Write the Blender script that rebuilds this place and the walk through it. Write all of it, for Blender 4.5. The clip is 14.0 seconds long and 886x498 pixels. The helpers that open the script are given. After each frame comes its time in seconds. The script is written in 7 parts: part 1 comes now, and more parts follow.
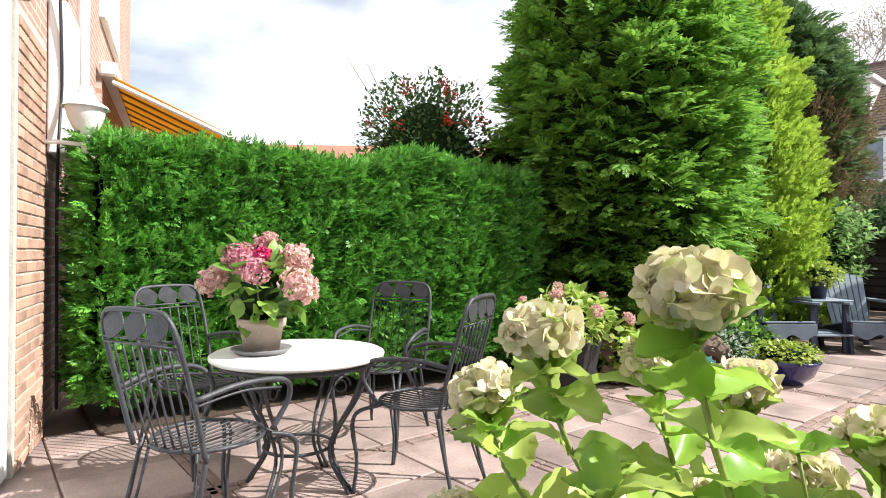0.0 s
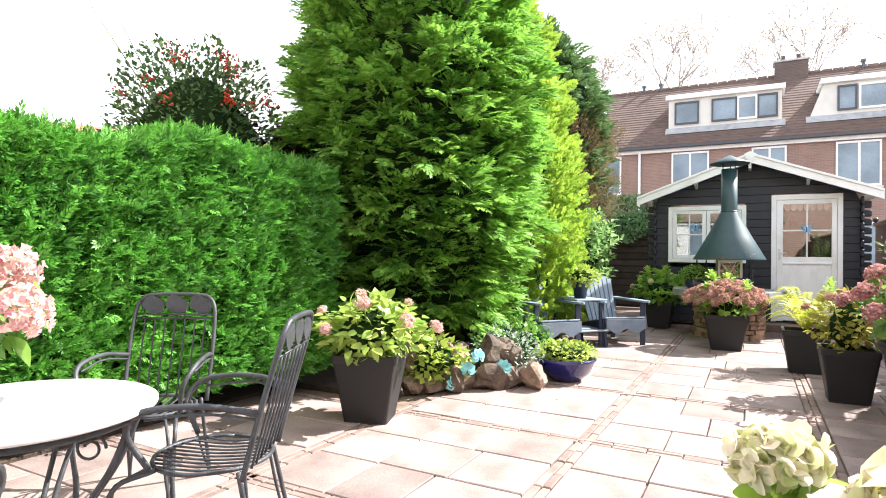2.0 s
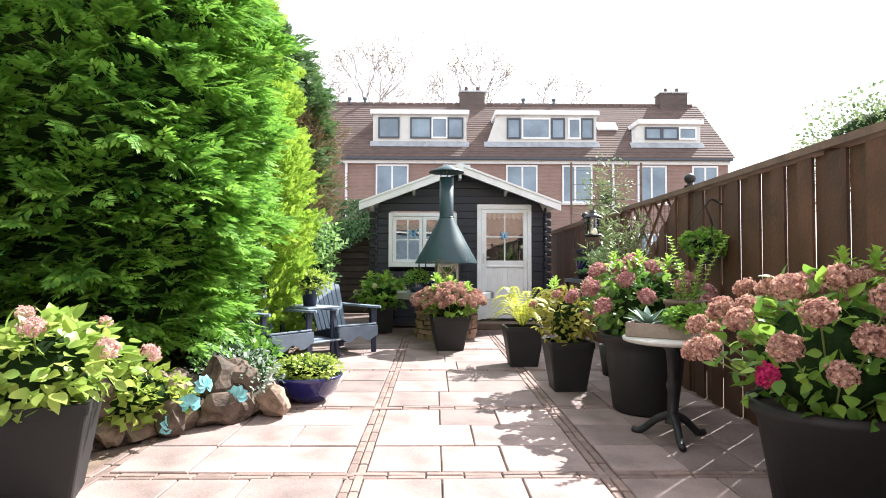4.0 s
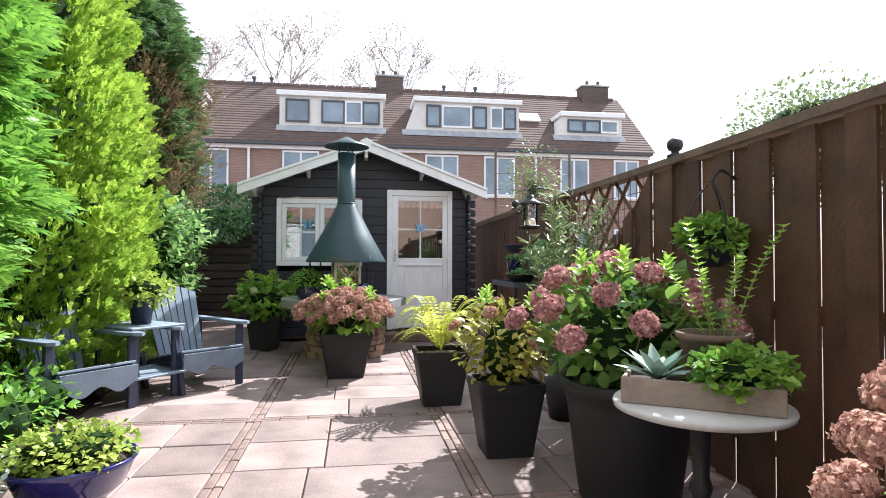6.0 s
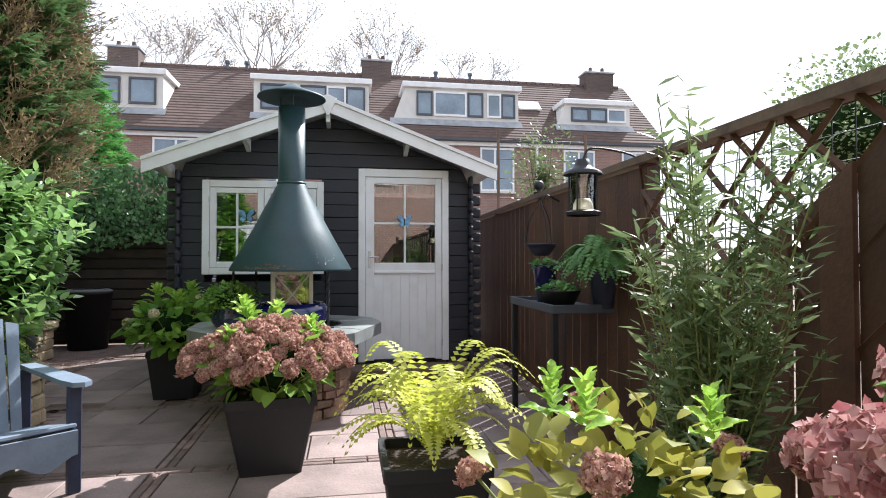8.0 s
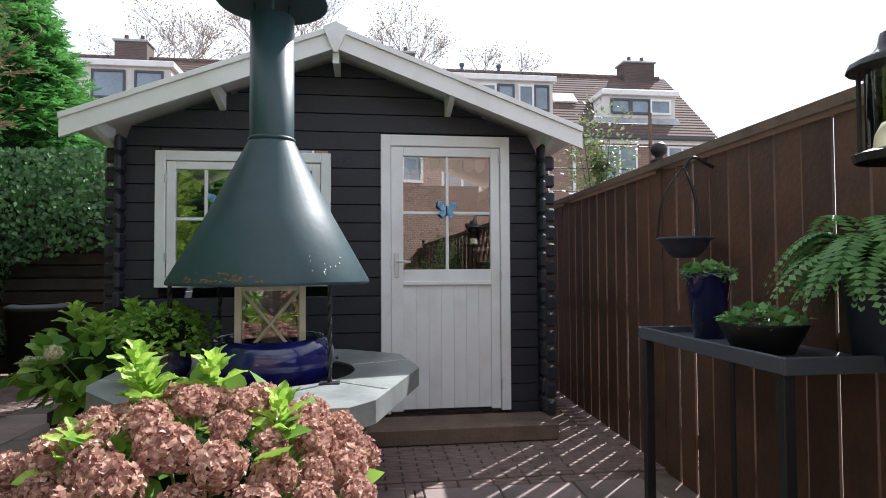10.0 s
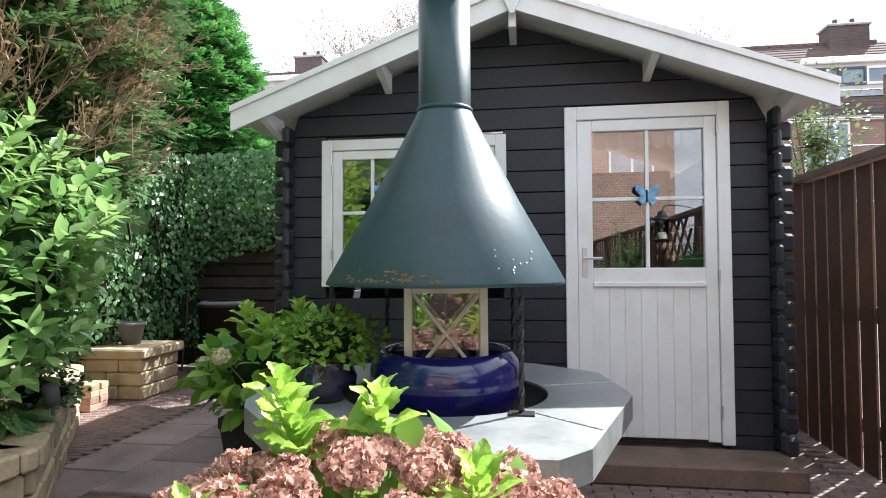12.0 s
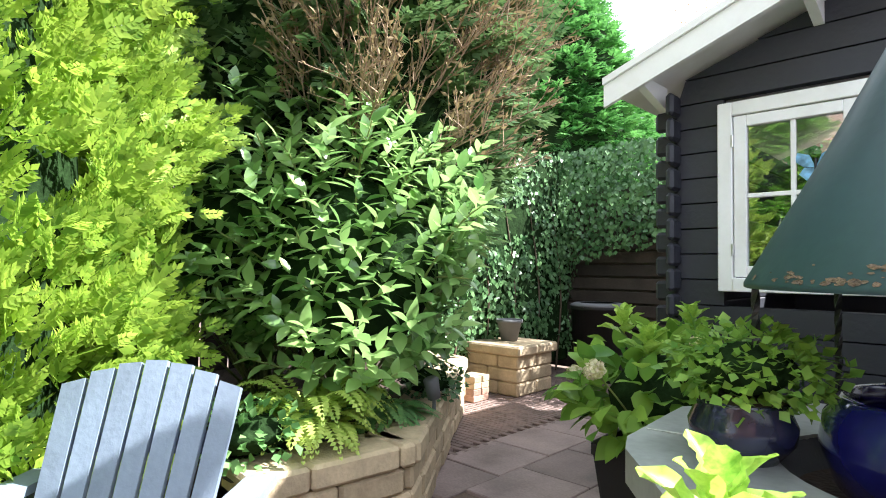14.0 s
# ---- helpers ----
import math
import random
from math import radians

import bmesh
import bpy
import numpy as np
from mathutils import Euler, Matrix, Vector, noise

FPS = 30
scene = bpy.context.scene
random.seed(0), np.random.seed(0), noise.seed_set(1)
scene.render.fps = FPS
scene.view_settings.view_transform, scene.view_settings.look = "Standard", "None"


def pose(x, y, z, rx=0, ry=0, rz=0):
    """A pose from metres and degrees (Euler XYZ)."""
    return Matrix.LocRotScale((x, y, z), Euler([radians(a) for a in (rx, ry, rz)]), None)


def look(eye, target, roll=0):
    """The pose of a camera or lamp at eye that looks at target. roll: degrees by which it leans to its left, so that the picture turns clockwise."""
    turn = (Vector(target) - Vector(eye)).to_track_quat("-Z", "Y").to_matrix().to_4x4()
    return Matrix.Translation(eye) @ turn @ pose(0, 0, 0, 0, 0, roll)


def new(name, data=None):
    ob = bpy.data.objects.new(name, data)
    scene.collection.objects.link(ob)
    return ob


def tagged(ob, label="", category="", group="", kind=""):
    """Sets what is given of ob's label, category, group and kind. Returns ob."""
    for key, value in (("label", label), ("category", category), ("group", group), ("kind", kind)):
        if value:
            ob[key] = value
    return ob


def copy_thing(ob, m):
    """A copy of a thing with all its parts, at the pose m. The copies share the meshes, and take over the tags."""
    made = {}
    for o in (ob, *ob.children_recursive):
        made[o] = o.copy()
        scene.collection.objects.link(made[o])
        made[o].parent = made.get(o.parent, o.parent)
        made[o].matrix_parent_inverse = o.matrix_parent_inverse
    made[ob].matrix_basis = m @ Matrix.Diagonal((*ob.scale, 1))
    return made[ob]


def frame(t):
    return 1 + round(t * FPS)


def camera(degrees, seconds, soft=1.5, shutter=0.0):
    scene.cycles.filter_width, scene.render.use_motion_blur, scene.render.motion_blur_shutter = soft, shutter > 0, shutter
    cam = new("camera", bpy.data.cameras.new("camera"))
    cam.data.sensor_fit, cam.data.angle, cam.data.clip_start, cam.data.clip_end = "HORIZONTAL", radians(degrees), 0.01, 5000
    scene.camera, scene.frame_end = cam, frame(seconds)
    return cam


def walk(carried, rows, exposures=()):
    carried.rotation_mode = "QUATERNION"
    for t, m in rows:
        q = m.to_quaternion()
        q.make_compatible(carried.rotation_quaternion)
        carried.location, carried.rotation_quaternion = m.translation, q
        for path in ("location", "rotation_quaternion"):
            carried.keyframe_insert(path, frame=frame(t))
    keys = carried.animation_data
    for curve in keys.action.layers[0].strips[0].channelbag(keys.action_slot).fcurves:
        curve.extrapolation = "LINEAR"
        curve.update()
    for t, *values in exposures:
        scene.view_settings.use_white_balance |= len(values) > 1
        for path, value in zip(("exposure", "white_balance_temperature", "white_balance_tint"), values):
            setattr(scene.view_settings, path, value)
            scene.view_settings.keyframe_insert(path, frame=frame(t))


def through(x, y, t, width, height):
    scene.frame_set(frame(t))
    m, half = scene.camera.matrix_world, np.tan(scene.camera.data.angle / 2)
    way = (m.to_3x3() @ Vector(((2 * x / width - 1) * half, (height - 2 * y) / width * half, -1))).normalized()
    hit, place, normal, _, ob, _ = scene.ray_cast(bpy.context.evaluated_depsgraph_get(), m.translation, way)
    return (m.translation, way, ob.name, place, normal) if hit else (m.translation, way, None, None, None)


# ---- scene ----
cam = camera(75.0, 14.0, soft=1.0)
PATH = [
    (0, (-4.944, -10.998, 1.117), (-6.497, -9.738, 1.131), 0.3),
    (0.5, (-5.019, -10.975, 1.111), (-6.515, -9.648, 1.133), 0.2),
    (1, (-5.152, -10.927, 1.11), (-6.512, -9.461, 1.129), 0.4),
    (1.5, (-5.278, -10.853, 1.117), (-6.421, -9.212, 1.145), 0.3),
    (2, (-5.448, -10.78, 1.141), (-6.396, -9.019, 1.163), 0.7),
    (2.5, (-5.679, -10.72, 1.117), (-6.337, -8.831, 1.153), 0.6),
    (3, (-5.818, -10.637, 1.108), (-6.186, -8.672, 1.151), 0.2),
    (3.5, (-5.935, -10.478, 1.101), (-6.073, -8.483, 1.149), 0.4),
    (3.7, (-5.967, -10.394, 1.087), (-6.03, -8.396, 1.146), 0.3),
    (5.8, (-5.713, -8.643, 1.136), (-5.424, -6.665, 1.179), 0.1),
    (6, (-5.672, -8.474, 1.14), (-5.368, -6.497, 1.182), 0.1),
    (6.5, (-5.535, -7.947, 1.166), (-5.215, -5.973, 1.209), 0.0),
    (7.5, (-5.356, -6.762, 1.196), (-5.025, -4.79, 1.238), -0.1),
    (10, (-5.296, -4.258, 1.202), (-5.037, -2.276, 1.265), -0.3),
    (10.5, (-5.326, -3.984, 1.189), (-5.212, -1.988, 1.261), -0.2),
    (11, (-5.397, -3.783, 1.18), (-5.422, -1.785, 1.25), -0.1),
    (11.5, (-5.42, -3.704, 1.192), (-5.569, -1.711, 1.258), -0.2),
    (12, (-5.443, -3.651, 1.195), (-5.727, -1.672, 1.258), -0.3),
    (12.5, (-5.473, -3.568, 1.174), (-5.92, -1.621, 1.251), 0.3),
    (13, (-5.561, -3.436, 1.17), (-6.279, -1.571, 1.247), 0.6),
    (13.5, (-5.686, -3.239, 1.154), (-6.771, -1.561, 1.227), 1.0),
    (14, (-5.736, -3.13, 1.165), (-7.12, -1.688, 1.235), 0.7),
]
walk(cam, [(t, look(eye, target, roll)) for t, eye, target, roll in PATH],
     [(0, 0.95, 6500, 10), (1.5, 1.48, 6450, 10), (2.5, 1.88, 6350, 10), (3.7, 1.62, 6300, 10), (5.8, 1.28, 6050, 11), (7.5, 1.08, 6000, 11),
      (10, 0.88, 6050, 11), (12, 1.44, 6050, 11), (12.8, 1.82, 6050, 11), (13.5, 2.12, 6050, 11), (14, 2.08, 6100, 11)])

# ---- sky and sun ----
world = bpy.data.worlds.new("sky")
scene.world = world
world.use_nodes = True
wn, wl = world.node_tree.nodes, world.node_tree.links
sky = wn.new("ShaderNodeTexSky")
sky.sky_type, sky.sun_disc = "NISHITA", False
sky.sun_elevation, sky.sun_rotation = radians(44), radians(45)
sky.dust_density, sky.air_density = 2.0, 1.0
wco = wn.new("ShaderNodeTexCoord")
wmap = wn.new("ShaderNodeMapping")
wmap.inputs["Scale"].default_value = (1.0, 1.0, 2.6)
cloud = wn.new("ShaderNodeTexNoise")
cloud.inputs["Scale"].default_value, cloud.inputs["Detail"].default_value = 1.7, 7
cramp = wn.new("ShaderNodeValToRGB")
cramp.color_ramp.elements[0].position, cramp.color_ramp.elements[1].position = 0.34, 0.57
wmix = wn.new("ShaderNodeMixRGB")
wmix.inputs[2].default_value = (11.0, 11.3, 11.7, 1)
wl.new(wco.outputs["Generated"], wmap.inputs[0])
wl.new(wmap.outputs[0], cloud.inputs["Vector"])
wl.new(cloud.outputs[0], cramp.inputs[0])
wl.new(cramp.outputs[0], wmix.inputs[0])
wl.new(sky.outputs[0], wmix.inputs[1])
wl.new(wmix.outputs[0], wn["Background"].inputs[0])
wn["Background"].inputs[1].default_value = 0.072
sun = new("sun", bpy.data.lights.new("sun", "SUN"))
sun.data.energy, sun.data.angle, sun.data.color = 5.0, radians(0.53), (1.0, 0.965, 0.905)
sun.matrix_world = look((7.1, 7.05, 9.6), (0, 0, 0))

# ---- materials ----


def mat(name, col, rough=0.7, var=0.25, scale=8.0, bump=0.15, fine=60.0, metal=0.0, col2=None, each=0.0, coat=0.0):
    """A surface with stains, grain and relief; col2 is the stain's colour, each the change from piece to piece."""
    m = bpy.data.materials.new(name)
    m.use_nodes = True
    n, l = m.node_tree.nodes, m.node_tree.links
    b = n["Principled BSDF"]
    b.inputs["Roughness"].default_value, b.inputs["Metallic"].default_value = rough, metal
    b.inputs["Coat Weight"].default_value = coat
    co = n.new("ShaderNodeTexCoord")
    big, small = n.new("ShaderNodeTexNoise"), n.new("ShaderNodeTexNoise")
    big.inputs["Scale"].default_value, big.inputs["Detail"].default_value = scale, 6
    small.inputs["Scale"].default_value, small.inputs["Detail"].default_value = fine, 4
    info = n.new("ShaderNodeObjectInfo")
    add = n.new("ShaderNodeVectorMath")
    l.new(co.outputs["Object"], add.inputs[0])
    l.new(info.outputs["Random"], add.inputs[1])
    l.new(add.outputs[0], big.inputs["Vector"])
    l.new(add.outputs[0], small.inputs["Vector"])
    ramp = n.new("ShaderNodeValToRGB")
    d = col2 or tuple(c * (1 - var) for c in col)
    u = tuple(min(1, c * (1 + var * 0.7)) for c in col)
    ramp.color_ramp.elements[0].position, ramp.color_ramp.elements[0].color = 0.32, (*d, 1)
    ramp.color_ramp.elements[1].position, ramp.color_ramp.elements[1].color = 0.68, (*u, 1)
    e = ramp.color_ramp.elements.new(0.5)
    e.color = (*col, 1)
    l.new(big.outputs[0], ramp.inputs[0])
    mul = n.new("ShaderNodeMixRGB")
    mul.blend_type, mul.inputs[0].default_value = "MULTIPLY", 1
    gr = n.new("ShaderNodeMapRange")
    gr.inputs["To Min"].default_value, gr.inputs["To Max"].default_value = 1 - var * 0.8, 1 + var * 0.8
    l.new(small.outputs[0], gr.inputs[0])
    l.new(ramp.outputs[0], mul.inputs[1])
    l.new(gr.outputs[0], mul.inputs[2])
    last = mul.outputs[0]
    if each:
        pr = n.new("ShaderNodeMapRange")
        pr.inputs["To Min"].default_value, pr.inputs["To Max"].default_value = 1 - each, 1 + each
        l.new(info.outputs["Random"], pr.inputs[0])
        m2 = n.new("ShaderNodeMixRGB")
        m2.blend_type, m2.inputs[0].default_value = "MULTIPLY", 1
        l.new(last, m2.inputs[1])
        l.new(pr.outputs[0], m2.inputs[2])
        last = m2.outputs[0]
    l.new(last, b.inputs["Base Color"])
    rr = n.new("ShaderNodeMapRange")
    rr.inputs["To Min"].default_value, rr.inputs["To Max"].default_value = max(0.03, rough - 0.12), min(1, rough + 0.12)
    l.new(big.outputs[0], rr.inputs[0])
    l.new(rr.outputs[0], b.inputs["Roughness"])
    if bump:
        bp = n.new("ShaderNodeBump")
        bp.inputs["Strength"].default_value, bp.inputs["Distance"].default_value = bump, 0.01
        l.new(small.outputs[0], bp.inputs["Height"])
        l.new(bp.outputs[0], b.inputs["Normal"])
    return m


def leaf_mat(name, dark, light, rough=0.5, through=0.35, patch=1.2, shine=0.35):
    """Leaves and petals: colour from leaf to leaf and over larger patches, and light that shines through."""
    m = bpy.data.materials.new(name)
    m.use_nodes = True
    n, l = m.node_tree.nodes, m.node_tree.links
    b, out = n["Principled BSDF"], n["Material Output"]
    b.inputs["Roughness"].default_value = rough
    b.inputs["Specular IOR Level"].default_value = shine
    geo, info, co = n.new("ShaderNodeNewGeometry"), n.new("ShaderNodeObjectInfo"), n.new("ShaderNodeTexCoord")
    no = n.new("ShaderNodeTexNoise")
    no.inputs["Scale"].default_value, no.inputs["Detail"].default_value = patch, 3
    l.new(co.outputs["Object"], no.inputs["Vector"])
    s = n.new("ShaderNodeMath")
    s.operation = "ADD"
    l.new(geo.outputs["Random Per Island"], s.inputs[0])
    l.new(info.outputs["Random"], s.inputs[1])
    fr = n.new("ShaderNodeMath")
    fr.operation = "FRACT"
    l.new(s.outputs[0], fr.inputs[0])
    av = n.new("ShaderNodeMath")
    av.operation = "MULTIPLY_ADD"
    av.inputs[1].default_value = 0.6
    l.new(fr.outputs[0], av.inputs[0])
    half = n.new("ShaderNodeMath")
    half.operation = "MULTIPLY_ADD"
    half.inputs[1].default_value, half.inputs[2].default_value = 1.4, -0.5
    l.new(no.outputs[0], half.inputs[0])
    l.new(half.outputs[0], av.inputs[2])
    ramp = n.new("ShaderNodeValToRGB")
    ramp.color_ramp.elements[0].color, ramp.color_ramp.elements[1].color = (*dark, 1), (*light, 1)
    l.new(av.outputs[0], ramp.inputs[0])
    l.new(ramp.outputs[0], b.inputs["Base Color"])
    tr, mx = n.new("ShaderNodeBsdfTranslucent"), n.new("ShaderNodeMixShader")
    mx.inputs[0].default_value = through
    l.new(ramp.outputs[0], tr.inputs[0])
    l.new(b.outputs[0], mx.inputs[1])
    l.new(tr.outputs[0], mx.inputs[2])
    l.new(mx.outputs[0], out.inputs[0])
    return m


def brick_mat(name, c1, c2, mortar, scale=1.0):
    """A brick wall too far off for bricks of its own."""
    m = bpy.data.materials.new(name)
    m.use_nodes = True
    n, l = m.node_tree.nodes, m.node_tree.links
    b = n["Principled BSDF"]
    b.inputs["Roughness"].default_value = 0.85
    co, mp, br = n.new("ShaderNodeTexCoord"), n.new("ShaderNodeMapping"), n.new("ShaderNodeTexBrick")
    mp.inputs["Rotation"].default_value = (radians(90), 0, 0)
    br.inputs["Color1"].default_value, br.inputs["Color2"].default_value = (*c1, 1), (*c2, 1)
    br.inputs["Mortar"].default_value = (*mortar, 1)
    br.inputs["Scale"].default_value, br.inputs["Mortar Size"].default_value = scale, 0.008
    br.inputs["Brick Width"].default_value, br.inputs["Row Height"].default_value = 0.22, 0.0635
    l.new(co.outputs["Object"], mp.inputs[0])
    l.new(mp.outputs[0], br.inputs["Vector"])
    no = n.new("ShaderNodeTexNoise")
    no.inputs["Scale"].default_value, no.inputs["Detail"].default_value = 1.3, 6
    l.new(co.outputs["Object"], no.inputs["Vector"])
    mr = n.new("ShaderNodeMapRange")
    mr.inputs["To Min"].default_value, mr.inputs["To Max"].default_value = 0.7, 1.3
    l.new(no.outputs[0], mr.inputs[0])
    mu = n.new("ShaderNodeMixRGB")
    mu.blend_type, mu.inputs[0].default_value = "MULTIPLY", 1
    l.new(br.outputs[0], mu.inputs[1])
    l.new(mr.outputs[0], mu.inputs[2])
    l.new(mu.outputs[0], b.inputs["Base Color"])
    bp = n.new("ShaderNodeBump")
    bp.inputs["Strength"].default_value, bp.inputs["Distance"].default_value = 0.6, 0.01
    l.new(br.outputs["Fac"], bp.inputs["Height"])
    bp.invert = True
    l.new(bp.outputs[0], b.inputs["Normal"])
    return m


def glass_mat(name, tint, rough=0.0):
    """A thin pane: mostly clear, with a mirror gloss that grows towards grazing."""
    m = bpy.data.materials.new(name)
    m.use_nodes = True
    n, l = m.node_tree.nodes, m.node_tree.links
    t, g = n.new("ShaderNodeBsdfTransparent"), n.new("ShaderNodeBsdfGlossy")
    mx, fr = n.new("ShaderNodeMixShader"), n.new("ShaderNodeFresnel")
    t.inputs[0].default_value = (*tint, 1)
    g.inputs["Roughness"].default_value = rough
    fr.inputs[0].default_value = 2.3
    l.new(fr.outputs[0], mx.inputs[0])
    l.new(t.outputs[0], mx.inputs[1])
    l.new(g.outputs[0], mx.inputs[2])
    l.new(mx.outputs[0], n["Material Output"].inputs[0])
    return m


M_slab = mat("sandstone_slab", (0.275, 0.207, 0.19), 0.75, 0.32, 3.0, 0.25, 70, each=0.26)
M_joint = mat("joint_sand", (0.17, 0.12, 0.09), 0.95, 0.4, 5, 0.4, 90)
M_strip = mat("pink_paver", (0.235, 0.165, 0.143), 0.8, 0.25, 9, 0.3, 80, each=0.2)
M_paver = mat("clinker_paver", (0.2, 0.125, 0.1), 0.8, 0.25, 9, 0.3, 80, each=0.3)
M_shed = mat("dark_stain", (0.023, 0.025, 0.035), 0.55, 0.18, 3, 0.25, 40, each=0.1)
M_white = mat("white_paint", (0.85, 0.86, 0.87), 0.45, 0.04, 4, 0.05, 50, col2=(0.78, 0.78, 0.77))
M_felt = mat("roof_felt", (0.06, 0.06, 0.065), 0.9, 0.3, 6, 0.5, 120)
M_fence = mat("brown_fence_stain", (0.095, 0.044, 0.023), 0.6, 0.35, 4, 0.3, 45, each=0.22)
M_cap = mat("weathered_timber", (0.16, 0.11, 0.08), 0.8, 0.3, 6, 0.3, 50, each=0.1)
M_darkwood = mat("dark_slats", (0.05, 0.038, 0.03), 0.75, 0.3, 5, 0.3, 50, each=0.25)
M_hood = mat("green_enamel", (0.026, 0.06, 0.07), 0.45, 0.2, 3, 0.06, 30)
M_rust = mat("rust", (0.13, 0.095, 0.06), 0.9, 0.5, 30, 0.6, 120)
M_chip = mat("bare_chip", (0.5, 0.52, 0.48), 0.7, 0.3, 40, 0.5, 120)
M_zinc = mat("zinc_sheet", (0.36, 0.38, 0.37), 0.42, 0.2, 5, 0.06, 40, metal=0.45)
M_stone = mat("stacked_stone", (0.33, 0.22, 0.15), 0.85, 0.35, 9, 0.7, 45, each=0.3)
M_sand = mat("sandstone_block", (0.5, 0.39, 0.25), 0.85, 0.22, 7, 0.6, 50, each=0.14)
M_rock = mat("garden_rock", (0.19, 0.135, 0.1), 0.85, 0.5, 9, 0.9, 30, each=0.6)
M_black = mat("black_planter", (0.012, 0.0115, 0.0125), 0.6, 0.2, 5, 0.1, 50, each=0.15)
M_darkglaze = mat("dark_blue_glaze", (0.012, 0.014, 0.035), 0.2, 0.35, 6, 0.03, 20, coat=0.4)
M_blue = mat("cobalt_glaze", (0.012, 0.012, 0.11), 0.12, 0.35, 6, 0.03, 20, coat=0.6)
M_iron = mat("grey_iron", (0.05, 0.053, 0.06), 0.5, 0.3, 20, 0.25, 120, metal=0.2)
M_blackiron = mat("black_iron", (0.015, 0.015, 0.018), 0.5, 0.3, 20, 0.2, 120)
M_greymarble = mat("weathered_marble", (0.52, 0.51, 0.475), 0.5, 0.15, 6, 0.05, 60, col2=(0.42, 0.41, 0.38))
M_marble = mat("pale_marble", (0.8, 0.79, 0.76), 0.35, 0.06, 3, 0.03, 60, col2=(0.7, 0.69, 0.66))
M_terra = mat("pale_terracotta", (0.34, 0.27, 0.215), 0.85, 0.18, 6, 0.3, 60)
M_greyplastic = mat("grey_plastic", (0.17, 0.17, 0.18), 0.6, 0.1, 8, 0.05, 60)
M_soil = mat("soil", (0.05, 0.033, 0.022), 0.95, 0.4, 14, 1.0, 60)
M_bluewood = mat("blue_grey_paint", (0.185, 0.23, 0.295), 0.55, 0.14, 6, 0.15, 50, each=0.08)
# darker blue, for the seat's legs and rails and for dark blue pots
M_navywood = mat("dark_navy", (0.035, 0.042, 0.075), 0.5, 0.25, 6, 0.15, 50, each=0.15)
M_trough = mat("grey_weathered_wood", (0.27, 0.22, 0.18), 0.85, 0.25, 7, 0.4, 50)
M_brick = mat("house_brick", (0.43, 0.27, 0.2), 0.85, 0.22, 8, 0.5, 70, each=0.2)
M_mortar = mat("mortar", (0.5, 0.46, 0.41), 0.95, 0.15, 9, 0.4, 90)
M_wallbrick = brick_mat("brick_wall", (0.4, 0.24, 0.18), (0.33, 0.19, 0.14), (0.45, 0.4, 0.36))
M_rowbrick = brick_mat("far_brick_wall", (0.33, 0.2, 0.165), (0.27, 0.16, 0.135), (0.32, 0.27, 0.24))
M_rooftile = mat("brown_roof_tile", (0.12, 0.08, 0.068), 0.92, 0.25, 3, 0.3, 20, each=0.1)
M_lead = mat("lead_flashing", (0.35, 0.36, 0.38), 0.6, 0.2, 4, 0.1, 30)
M_pane = glass_mat("window_glass", (0.9, 0.93, 0.92))
# the blue base colour stands in for sky mirrored in the panes
M_skypane = mat("sky_tint_window_glass", (0.24, 0.31, 0.38), 0.08, 0.3, 0.8, 0.0, 20)
M_curtain = mat("white_curtain", (0.7, 0.7, 0.68), 0.9, 0.1, 9, 0.2, 60)
M_bark = mat("bark", (0.13, 0.09, 0.06), 0.9, 0.35, 12, 0.9, 60)
# far twigs: distance haze is put into the colour as a paler grey
M_twig = mat("haze_pale_twig", (0.34, 0.31, 0.29), 0.9, 0.25, 6, 0.3, 60)
M_drytwig = mat("dry_twig", (0.3, 0.21, 0.14), 0.9, 0.3, 6, 0.3, 60)
M_stem = mat("green_stem", (0.2, 0.24, 0.07), 0.6, 0.25, 12, 0.2, 60)
# near-black fill for foliage: the shade inside is put into its colour
M_core = mat("inner_shade_fill", (0.016, 0.034, 0.011), 0.95, 0.5, 9, 1.0, 40)
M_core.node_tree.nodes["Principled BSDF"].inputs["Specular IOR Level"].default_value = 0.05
M_steel = mat("brushed_steel", (0.6, 0.6, 0.6), 0.35, 0.1, 9, 0.05, 60, metal=0.9)
M_candle = mat("cream_wax", (0.75, 0.68, 0.5), 0.6, 0.05, 6, 0.05, 40)
M_cream = mat("cream_lantern_paint", (0.62, 0.57, 0.45), 0.6, 0.12, 9, 0.1, 50)
M_butterfly = mat("blue_butterfly", (0.2, 0.42, 0.66), 0.4, 0.5, 25, 0.1, 60)
M_teal = mat("teal_glass_leaf", (0.2, 0.5, 0.52), 0.2, 0.4, 12, 0.2, 40)
M_frame = mat("grey_window_frame", (0.07, 0.08, 0.1), 0.5, 0.1, 5, 0.05, 40)
M_awn_y = leaf_mat("yellow_awning_cloth", (0.6, 0.36, 0.06), (0.7, 0.45, 0.1), 0.9, 0.55, 2)
M_awn_b = leaf_mat("brown_awning_stripe", (0.2, 0.11, 0.04), (0.28, 0.16, 0.06), 0.9, 0.5, 2)
M_redroof = mat("red_roof", (0.34, 0.15, 0.1), 0.8, 0.2, 3, 0.2, 20)
M_render = mat("pale_render", (0.7, 0.69, 0.66), 0.9, 0.06, 3, 0.1, 40)
L_hedge = leaf_mat("hedge_leaf", (0.022, 0.11, 0.015), (0.19, 0.5, 0.07), 0.45, 0.3, 7)
L_con = leaf_mat("conifer_leaf", (0.04, 0.15, 0.025), (0.36, 0.64, 0.1), 0.5, 0.36, 4.5)
